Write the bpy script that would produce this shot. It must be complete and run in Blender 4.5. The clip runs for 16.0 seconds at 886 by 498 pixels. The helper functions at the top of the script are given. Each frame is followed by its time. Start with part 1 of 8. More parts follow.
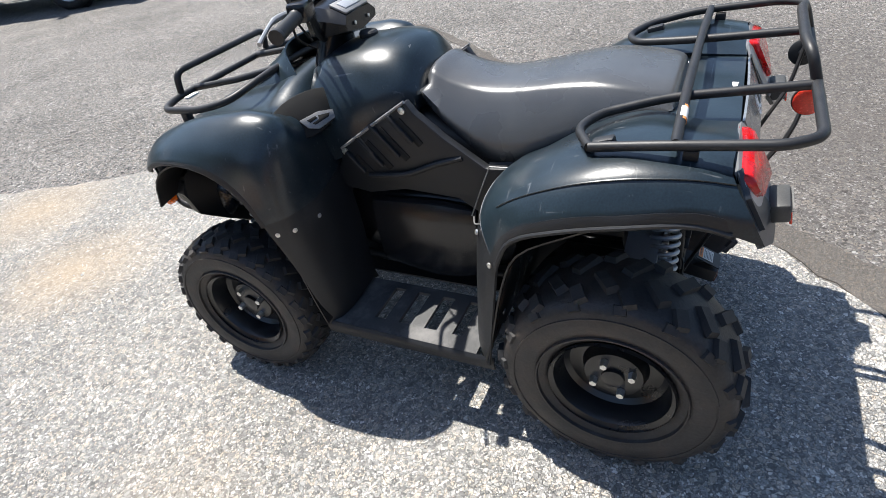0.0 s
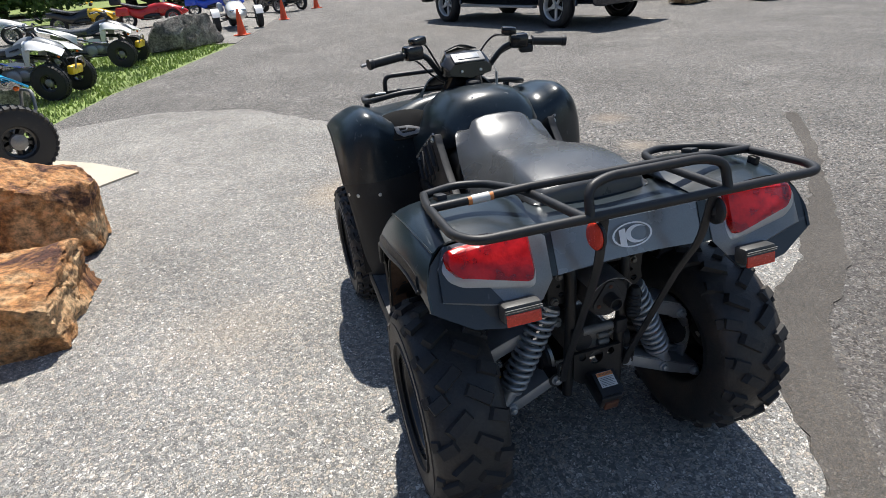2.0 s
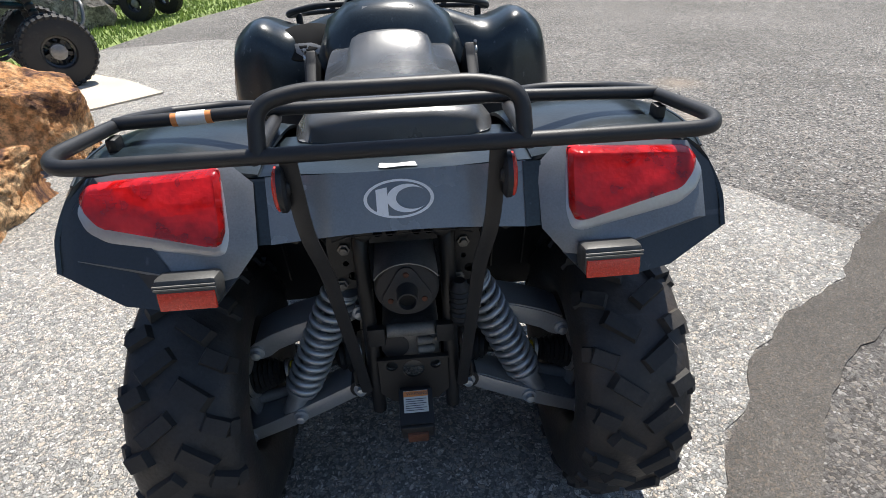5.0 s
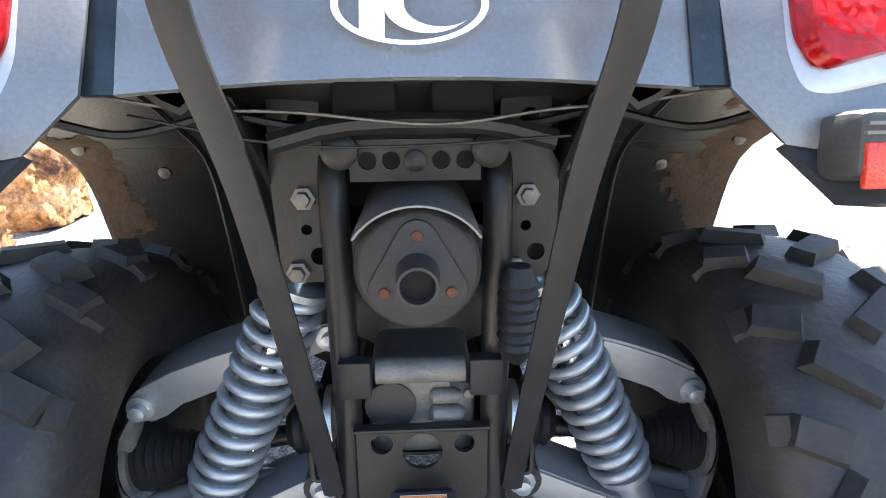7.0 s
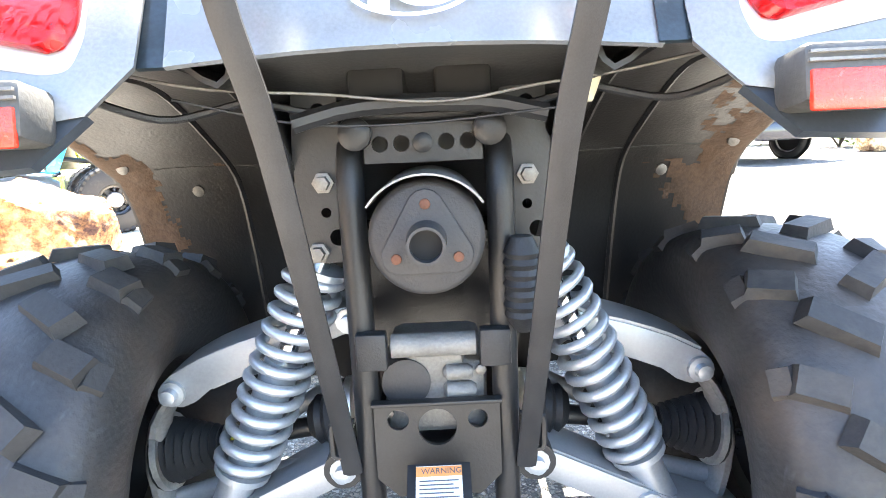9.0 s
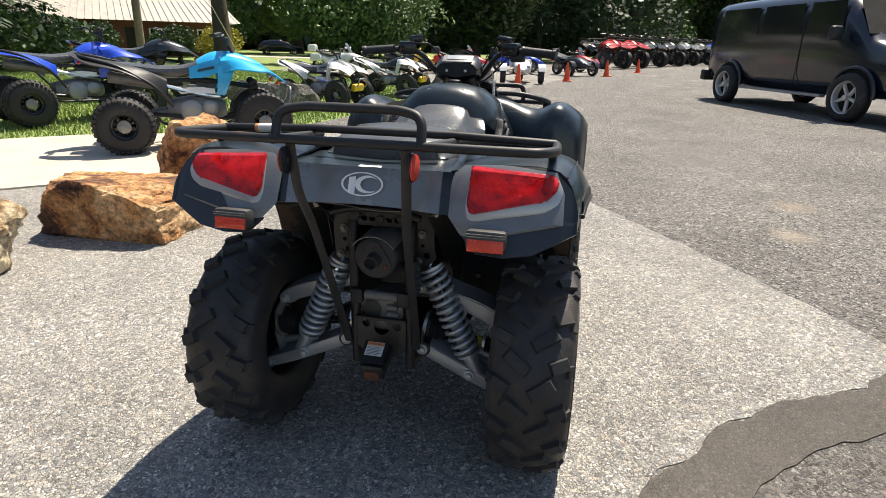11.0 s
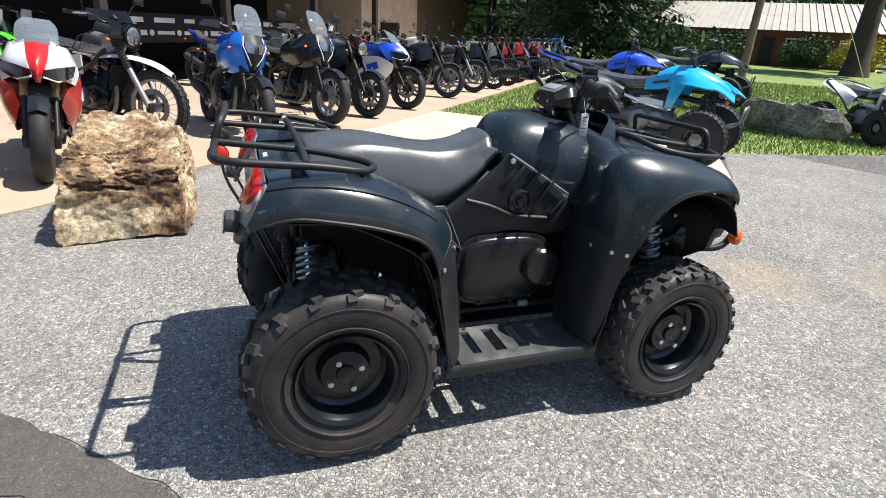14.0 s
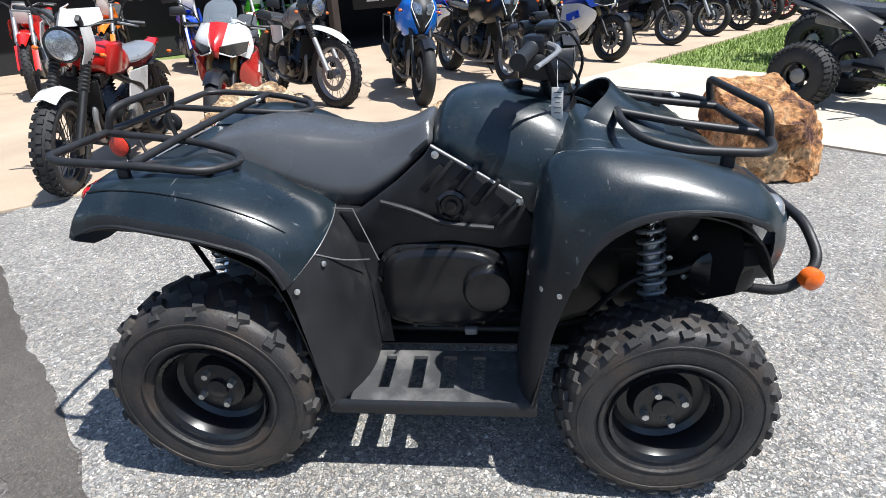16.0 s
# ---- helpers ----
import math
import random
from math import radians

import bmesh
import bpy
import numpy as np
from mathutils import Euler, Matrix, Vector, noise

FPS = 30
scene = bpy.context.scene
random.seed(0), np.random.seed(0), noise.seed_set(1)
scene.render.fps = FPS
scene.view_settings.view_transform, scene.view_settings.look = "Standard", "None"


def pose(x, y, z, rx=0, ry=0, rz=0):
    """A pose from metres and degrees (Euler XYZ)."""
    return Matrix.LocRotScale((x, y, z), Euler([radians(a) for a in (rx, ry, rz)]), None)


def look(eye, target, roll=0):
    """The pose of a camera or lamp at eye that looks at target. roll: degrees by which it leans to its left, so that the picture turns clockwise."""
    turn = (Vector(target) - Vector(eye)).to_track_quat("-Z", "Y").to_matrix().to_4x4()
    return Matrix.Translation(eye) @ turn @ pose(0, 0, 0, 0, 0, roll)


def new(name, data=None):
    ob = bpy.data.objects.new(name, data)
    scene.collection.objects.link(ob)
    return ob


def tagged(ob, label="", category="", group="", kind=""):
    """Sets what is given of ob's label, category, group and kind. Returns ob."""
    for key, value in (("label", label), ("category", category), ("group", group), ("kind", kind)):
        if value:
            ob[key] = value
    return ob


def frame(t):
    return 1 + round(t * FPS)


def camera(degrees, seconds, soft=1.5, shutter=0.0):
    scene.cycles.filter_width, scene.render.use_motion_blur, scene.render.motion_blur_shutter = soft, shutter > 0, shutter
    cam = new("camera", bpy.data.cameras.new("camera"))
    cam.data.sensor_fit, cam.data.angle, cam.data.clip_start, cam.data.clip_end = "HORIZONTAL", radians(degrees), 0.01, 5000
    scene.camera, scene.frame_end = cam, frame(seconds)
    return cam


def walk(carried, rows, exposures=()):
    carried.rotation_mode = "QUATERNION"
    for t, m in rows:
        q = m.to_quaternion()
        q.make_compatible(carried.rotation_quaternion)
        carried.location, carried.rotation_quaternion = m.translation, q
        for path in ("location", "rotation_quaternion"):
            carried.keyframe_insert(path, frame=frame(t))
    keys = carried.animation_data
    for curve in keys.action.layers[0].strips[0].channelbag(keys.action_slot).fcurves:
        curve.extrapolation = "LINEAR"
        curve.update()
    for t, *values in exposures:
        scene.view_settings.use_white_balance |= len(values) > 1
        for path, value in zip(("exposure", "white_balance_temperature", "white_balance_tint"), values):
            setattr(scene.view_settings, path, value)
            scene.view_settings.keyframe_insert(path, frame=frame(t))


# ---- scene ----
cam = camera(76.5, 16.0, soft=0.8)
PATH = [
    (0, (-1.552, -0.16, 1.547), (-0.153, 0.66, 0.376), -10.1),
    (0.5, (-1.392, -0.455, 1.548), (-0.155, 0.642, 0.422), -9.8),
    (1, (-1.281, -0.729, 1.54), (-0.265, 0.645, 0.502), -10.3),
    (1.5, (-1.09, -1.038, 1.547), (-0.353, 0.558, 0.593), -8.8),
    (2, (-0.775, -1.312, 1.535), (-0.311, 0.404, 0.619), -4.7),
    (2.5, (-0.494, -1.52, 1.518), (-0.236, 0.26, 0.643), -2.3),
    (3, (-0.225, -1.702, 1.462), (-0.08, 0.095, 0.597), 0.2),
    (3.2, (-0.146, -1.714, 1.445), (-0.04, 0.087, 0.581), 0.2),
    (5.3, (0.016, -0.935, 1.232), (0.12, 0.768, 0.189), -2.9),
    (5.5, (0.019, -0.872, 1.196), (0.094, 0.827, 0.143), -3.6),
    (6, (0.012, -0.774, 1.091), (0.079, 0.986, 0.144), -2.9),
    (6.5, (-0.001, -0.718, 0.962), (0.051, 1.14, 0.222), -1.3),
    (7, (0.004, -0.674, 0.854), (0.081, 1.228, 0.239), -0.6),
    (7.5, (0.008, -0.663, 0.764), (0.054, 1.263, 0.227), -2.7),
    (8, (0.011, -0.65, 0.718), (0.055, 1.297, 0.262), -3.2),
    (8.5, (0.018, -0.669, 0.714), (0.06, 1.285, 0.289), -3.3),
    (9, (0.016, -0.746, 0.77), (0.018, 1.216, 0.382), -2.7),
    (9.2, (0.019, -0.795, 0.793), (0.022, 1.166, 0.402), -2.2),
    (11.5, (0.812, -1.627, 1.324), (0.115, 0.096, 0.585), 1.1),
    (12, (1.18, -1.467, 1.358), (0.134, 0.093, 0.669), 1.3),
    (12.5, (1.491, -1.33, 1.361), (0.198, 0.053, 0.716), 2.3),
    (13, (1.736, -1.007, 1.378), (0.25, 0.152, 0.707), 1.7),
    (13.5, (1.94, -0.634, 1.386), (0.3, 0.296, 0.718), 1.3),
    (14, (2.055, -0.253, 1.369), (0.305, 0.387, 0.643), 2.9),
    (14.5, (2.088, 0.152, 1.388), (0.266, 0.496, 0.637), 2.2),
    (15, (2.135, 0.498, 1.379), (0.274, 0.593, 0.652), 1.7),
    (15.5, (2.026, 0.718, 1.382), (0.209, 0.688, 0.546), -0.1),
    (16, (1.762, 0.849, 1.385), (-0.025, 0.634, 0.514), -3.4),
]
EXPOSURE = [(0.0, 1.12, 6400, 10), (0.5, 0.9, 6400, 10), (1.5, 0.62, 6450, 10), (3.0, 0.62, 6450, 10), (5.5, 1.12, 6550, 10), (6.0, 1.6, 6800, 10), (6.5, 2.3, 7050, 10), (7.0, 3.2, 6950, 10), (7.5, 3.65, 6750, 10), (8.0, 4.35, 6850, 10), (8.5, 4.6, 7000, 10), (9.0, 4.5, 7100, 10), (9.2, 4.2, 7100, 10), (9.7, 2.9, 7150, 10), (10.1, 1.6, 7200, 10), (10.6, 1.05, 7200, 10), (11.3, 0.83, 7150, 10), (12.5, 0.78, 6850, 10), (13.0, 0.76, 6700, 10), (14.5, 0.80, 6250, 10), (16.0, 0.83, 6100, 10)]
walk(cam, [(t, look(eye, target, roll)) for t, eye, target, roll in PATH], EXPOSURE)

# ---- sky, sun, exposure ----
SUN_WAY = Vector((0.16, 0.48, 1.0)).normalized()      # towards the sun
world = bpy.data.worlds.new("world")
scene.world = world
world.use_nodes = True
wn = world.node_tree.nodes
sky = wn.new("ShaderNodeTexSky")
sky.sky_type = "NISHITA"
sky.sun_disc = False
sky.sun_elevation = math.asin(SUN_WAY.z)
sky.sun_rotation = math.atan2(SUN_WAY.x, SUN_WAY.y)
sky.air_density, sky.dust_density, sky.ozone_density = 1.0, 0.6, 1.0
wn["Background"].inputs["Strength"].default_value = 0.085
world.node_tree.links.new(sky.outputs["Color"], wn["Background"].inputs["Color"])
sun = new("sun", bpy.data.lights.new("sun", "SUN"))
sun.data.energy = 4.4
sun.data.angle = radians(0.53)
sun.data.color = (1.0, 0.955, 0.88)
sun.matrix_world = look(SUN_WAY * 40, (0, 0, 0))


# ---- materials ----
def nodes_of(m):
    m.use_nodes = True
    return m.node_tree.nodes, m.node_tree.links, m.node_tree.nodes["Principled BSDF"]


def mat(name, color, rough=0.5, metal=0.0, var=0.25, scale=8.0, fine=90.0, bump=0.15, coat=0.0, spec=0.5, dirt=None, dirt_amount=0.0, each=0.0, scratch=0.0):
    """A surface with two scales of colour variation, fine relief, uneven gloss and an optional layer of dust."""
    m = bpy.data.materials.new(name)
    n, l, p = nodes_of(m)
    tc = n.new("ShaderNodeTexCoord")
    big = n.new("ShaderNodeTexNoise")
    big.inputs["Scale"].default_value, big.inputs["Detail"].default_value = scale, 5
    small = n.new("ShaderNodeTexNoise")
    small.inputs["Scale"].default_value, small.inputs["Detail"].default_value = fine, 3
    for t in (big, small):
        l.new(tc.outputs["Object"], t.inputs["Vector"])
    mix = n.new("ShaderNodeMath")
    mix.operation = "MULTIPLY_ADD"
    l.new(big.outputs["Fac"], mix.inputs[0])
    mix.inputs[1].default_value = 0.6
    half = n.new("ShaderNodeMath")
    half.operation = "MULTIPLY"
    half.inputs[1].default_value = 0.4
    l.new(small.outputs["Fac"], half.inputs[0])
    l.new(half.outputs[0], mix.inputs[2])
    ramp = n.new("ShaderNodeValToRGB")
    lo, hi = 1 - var, 1 + var
    ramp.color_ramp.elements[0].position, ramp.color_ramp.elements[1].position = 0.32, 0.68
    ramp.color_ramp.elements[0].color = (*[min(1, c * lo) for c in color], 1)
    ramp.color_ramp.elements[1].color = (*[min(1, c * hi) for c in color], 1)
    l.new(mix.outputs[0], ramp.inputs["Fac"])
    out = ramp.outputs["Color"]
    if each:
        info = n.new("ShaderNodeObjectInfo")
        hs = n.new("ShaderNodeHueSaturation")
        mr = n.new("ShaderNodeMapRange")
        mr.inputs["To Min"].default_value, mr.inputs["To Max"].default_value = 1 - each, 1 + each
        l.new(info.outputs["Random"], mr.inputs["Value"])
        l.new(mr.outputs[0], hs.inputs["Value"])
        l.new(out, hs.inputs["Color"])
        out = hs.outputs["Color"]
    if dirt:
        dn = n.new("ShaderNodeTexNoise")
        dn.inputs["Scale"].default_value, dn.inputs["Detail"].default_value, dn.inputs["Roughness"].default_value = 6.0, 8, 0.65
        l.new(tc.outputs["Object"], dn.inputs["Vector"])
        dr = n.new("ShaderNodeMapRange")
        dr.inputs["From Min"].default_value, dr.inputs["From Max"].default_value = 0.62 - 0.3 * dirt_amount, 0.78 - 0.2 * dirt_amount
        dr.inputs["To Max"].default_value = min(1, 0.35 + dirt_amount * 0.6)
        l.new(dn.outputs["Fac"], dr.inputs["Value"])
        dm = n.new("ShaderNodeMix")
        dm.data_type = "RGBA"
        l.new(dr.outputs[0], dm.inputs["Factor"])
        l.new(out, dm.inputs["A"])
        dm.inputs["B"].default_value = (*dirt, 1)
        out = dm.outputs["Result"]
    if scratch:
        for turn, stretch in (((0.3, 0.2, 0.5), (3, 70, 25)), ((0.1, 0.7, -0.4), (60, 4, 40))):
            mp = n.new("ShaderNodeMapping")
            mp.inputs["Rotation"].default_value, mp.inputs["Scale"].default_value = turn, stretch
            l.new(tc.outputs["Object"], mp.inputs["Vector"])
            sn = n.new("ShaderNodeTexNoise")
            sn.inputs["Scale"].default_value, sn.inputs["Detail"].default_value = 1.0, 3
            l.new(mp.outputs[0], sn.inputs["Vector"])
            sr = n.new("ShaderNodeMapRange")
            sr.inputs["From Min"].default_value, sr.inputs["From Max"].default_value, sr.inputs["To Max"].default_value = 0.68, 0.78, scratch
            l.new(sn.outputs["Fac"], sr.inputs["Value"])
            sm = n.new("ShaderNodeMix")
            sm.data_type = "RGBA"
            l.new(sr.outputs[0], sm.inputs["Factor"])
            l.new(out, sm.inputs["A"])
            sm.inputs["B"].default_value = (0.20, 0.21, 0.22, 1)
            out = sm.outputs["Result"]
    l.new(out, p.inputs["Base Color"])
    rr = n.new("ShaderNodeMapRange")
    rr.inputs["To Min"].default_value, rr.inputs["To Max"].default_value = max(0.03, rough * 0.8), min(1, rough * 1.25)
    l.new(big.outputs["Fac"], rr.inputs["Value"])
    l.new(rr.outputs[0], p.inputs["Roughness"])
    p.inputs["Metallic"].default_value = metal
    p.inputs["Coat Weight"].default_value = coat
    p.inputs["Coat Roughness"].default_value = 0.12
    p.inputs["Specular IOR Level"].default_value = spec
    if bump:
        b = n.new("ShaderNodeBump")
        b.inputs["Strength"].default_value, b.inputs["Distance"].default_value = bump, 0.002
        l.new(small.outputs["Fac"], b.inputs["Height"])
        l.new(b.outputs[0], p.inputs["Normal"])
    return m


def glass(name, color, rough=0.05, weight=0.8):
    m = bpy.data.materials.new(name)
    n, l, p = nodes_of(m)
    p.inputs["Base Color"].default_value = (*color, 1)
    p.inputs["Roughness"].default_value = rough
    p.inputs["Transmission Weight"].default_value = weight
    p.inputs["IOR"].default_value = 1.2
    return m


def paint(name, color, rough=0.28):
    return mat(name, color, rough, 0.0, 0.12, 5, 160, 0.03, coat=0.6)


def chip_seal(name, tone, stone, size, spread, patches=(), crack=0.0, smooth=0.0):
    """Paving of small bedded stones: cells of several sizes, each with its own tone, dark binder between, sandy stains with soft borders."""
    m = bpy.data.materials.new(name)
    n, l, p = nodes_of(m)
    tc = n.new("ShaderNodeTexCoord")
    warp = n.new("ShaderNodeTexNoise")
    warp.inputs["Scale"].default_value, warp.inputs["Detail"].default_value = 60, 2
    l.new(tc.outputs["Object"], warp.inputs["Vector"])
    add = n.new("ShaderNodeMix")
    add.data_type, add.blend_type = "RGBA", "LINEAR_LIGHT"
    add.inputs["Factor"].default_value = 0.008
    l.new(tc.outputs["Object"], add.inputs["A"])
    l.new(warp.outputs["Color"], add.inputs["B"])
    col, heights = None, None
    for k, sc in enumerate((size, size * 2.3)):
        v = n.new("ShaderNodeTexVoronoi")
        v.inputs["Scale"].default_value = sc
        l.new(add.outputs["Result"], v.inputs["Vector"])
        e = n.new("ShaderNodeTexVoronoi")
        e.feature = "DISTANCE_TO_EDGE"
        e.inputs["Scale"].default_value = sc
        l.new(add.outputs["Result"], e.inputs["Vector"])
        sep = n.new("ShaderNodeSeparateColor")
        l.new(v.outputs["Color"], sep.inputs["Color"])
        r = n.new("ShaderNodeValToRGB")
        els = r.color_ramp.elements
        els[0].position, els[1].position = 0.0, 1.0
        els[0].color = (*[c * (1 - spread) for c in stone], 1)
        els[1].color = (*[min(0.85, c * (1 + spread * 1.2)) for c in stone], 1)
        mid = els.new(0.55)
        mid.color = (*[c * (1 - 0.12 * spread) for c in stone], 1)
        warm = els.new(0.82)
        warm.color = (stone[0] * 1.12, stone[1] * 0.98, stone[2] * 0.84, 1)
        l.new(sep.outputs["Red"], r.inputs["Fac"])
        gap = n.new("ShaderNodeMapRange")
        gap.inputs["From Min"].default_value, gap.inputs["From Max"].default_value = 0.0, 0.09
        l.new(e.outputs["Distance"], gap.inputs["Value"])
        lay = n.new("ShaderNodeMix")
        lay.data_type = "RGBA"
        l.new(gap.outputs[0], lay.inputs["Factor"])
        lay.inputs["A"].default_value = (*tone, 1)
        l.new(r.outputs["Color"], lay.inputs["B"])
        hgt = n.new("ShaderNodeMath")
        hgt.operation = "MULTIPLY"
        l.new(gap.outputs[0], hgt.inputs[0])
        l.new(sep.outputs["Green"], hgt.inputs[1])
        if col is None:
            col, heights = lay.outputs["Result"], hgt.outputs[0]
        else:
            pick = n.new("ShaderNodeMapRange")
            pick.inputs["From Min"].default_value, pick.inputs["From Max"].default_value = 0.45, 0.55
            l.new(sep.outputs["Blue"], pick.inputs["Value"])
            both = n.new("ShaderNodeMix")
            both.data_type = "RGBA"
            l.new(pick.outputs[0], both.inputs["Factor"])
            l.new(col, both.inputs["A"])
            l.new(lay.outputs["Result"], both.inputs["B"])
            col = both.outputs["Result"]
            hm = n.new("ShaderNodeMath")
            hm.operation = "ADD"
            l.new(heights, hm.inputs[0])
            l.new(hgt.outputs[0], hm.inputs[1])
            heights = hm.outputs[0]
    big = n.new("ShaderNodeTexNoise")
    big.inputs["Scale"].default_value, big.inputs["Detail"].default_value, big.inputs["Roughness"].default_value = 0.7, 10, 0.72
    l.new(tc.outputs["Object"], big.inputs["Vector"])
    shade = n.new("ShaderNodeMapRange")
    shade.inputs["From Min"].default_value, shade.inputs["From Max"].default_value = 0.3, 0.7
    shade.inputs["To Min"].default_value, shade.inputs["To Max"].default_value = 0.72, 1.28
    l.new(big.outputs["Fac"], shade.inputs["Value"])
    mul = n.new("ShaderNodeMix")
    mul.data_type, mul.blend_type = "RGBA", "MULTIPLY"
    mul.inputs["Factor"].default_value = 1
    l.new(col, mul.inputs["A"])
    l.new(shade.outputs[0], mul.inputs["B"])
    col = mul.outputs["Result"]
    for (x, y, radius, amount, tint) in patches:
        d = n.new("ShaderNodeVectorMath")
        d.operation = "DISTANCE"
        l.new(tc.outputs["Object"], d.inputs[0])
        d.inputs[1].default_value = (x, y, 0)
        wob = n.new("ShaderNodeMath")
        wob.operation = "MULTIPLY_ADD"
        l.new(big.outputs["Fac"], wob.inputs[0])
        wob.inputs[1].default_value = -radius * 3
        l.new(d.outputs["Value"], wob.inputs[2])
        fall = n.new("ShaderNodeMapRange")
        fall.inputs["From Min"].default_value, fall.inputs["From Max"].default_value = -radius * 1.5, 0.3 * radius
        fall.inputs["To Min"].default_value, fall.inputs["To Max"].default_value = amount, 0
        l.new(wob.outputs[0], fall.inputs["Value"])
        st = n.new("ShaderNodeMix")
        st.data_type = "RGBA"
        l.new(fall.outputs[0], st.inputs["Factor"])
        l.new(col, st.inputs["A"])
        st.inputs["B"].default_value = (*tint, 1)
        col = st.outputs["Result"]
    l.new(col, p.inputs["Base Color"])
    p.inputs["Roughness"].default_value = 0.85
    p.inputs["Specular IOR Level"].default_value = 0.3
    b = n.new("ShaderNodeBump")
    b.inputs["Strength"].default_value, b.inputs["Distance"].default_value = 0.9 - smooth, 0.006
    l.new(heights, b.inputs["Height"])
    l.new(b.outputs[0], p.inputs["Normal"])
    return m


def rock_mat(name, pale, warm, dark):
    m = bpy.data.materials.new(name)
    n, l, p = nodes_of(m)
    tc = n.new("ShaderNodeTexCoord")
    a = n.new("ShaderNodeTexNoise")
    a.inputs["Scale"].default_value, a.inputs["Detail"].default_value, a.inputs["Roughness"].default_value = 3.2, 10, 0.68
    a.inputs["Distortion"].default_value = 0.6
    c = n.new("ShaderNodeTexNoise")
    c.inputs["Scale"].default_value, c.inputs["Detail"].default_value, c.inputs["Roughness"].default_value = 22, 9, 0.75
    for t in (a, c):
        l.new(tc.outputs["Object"], t.inputs["Vector"])
    r = n.new("ShaderNodeValToRGB")
    e = r.color_ramp.elements
    e[0].position, e[0].color = 0.40, (*dark, 1)
    e[1].position, e[1].color = 0.61, (*pale, 1)
    k = e.new(0.49)
    k.color = (*warm, 1)
    l.new(a.outputs["Fac"], r.inputs["Fac"])
    sp = n.new("ShaderNodeMapRange")
    sp.inputs["From Min"].default_value, sp.inputs["From Max"].default_value = 0.38, 0.60
    sp.inputs["To Min"].default_value, sp.inputs["To Max"].default_value = 0.32, 1.35
    l.new(c.outputs["Fac"], sp.inputs["Value"])
    mul = n.new("ShaderNodeMix")
    mul.data_type, mul.blend_type = "RGBA", "MULTIPLY"
    mul.inputs["Factor"].default_value = 1
    l.new(r.outputs["Color"], mul.inputs["A"])
    l.new(sp.outputs[0], mul.inputs["B"])
    l.new(mul.outputs["Result"], p.inputs["Base Color"])
    p.inputs["Roughness"].default_value = 0.8
    b = n.new("ShaderNodeBump")
    b.inputs["Strength"].default_value, b.inputs["Distance"].default_value = 1.0, 0.035
    l.new(c.outputs["Fac"], b.inputs["Height"])
    l.new(b.outputs[0], p.inputs["Normal"])
    return m


def leaf_mat(name, dark, light):
    m = bpy.data.materials.new(name)
    n, l, p = nodes_of(m)
    g = n.new("ShaderNodeNewGeometry")
    r = n.new("ShaderNodeValToRGB")
    r.color_ramp.elements[0].color = (*dark, 1)
    r.color_ramp.elements[1].color = (*light, 1)
    l.new(g.outputs["Random Per Island"], r.inputs["Fac"])
    l.new(r.outputs["Color"], p.inputs["Base Color"])
    p.inputs["Roughness"].default_value = 0.55
    p.inputs["Transmission Weight"].default_value = 0.0
    p.inputs["Subsurface Weight"].default_value = 0.0
    return m


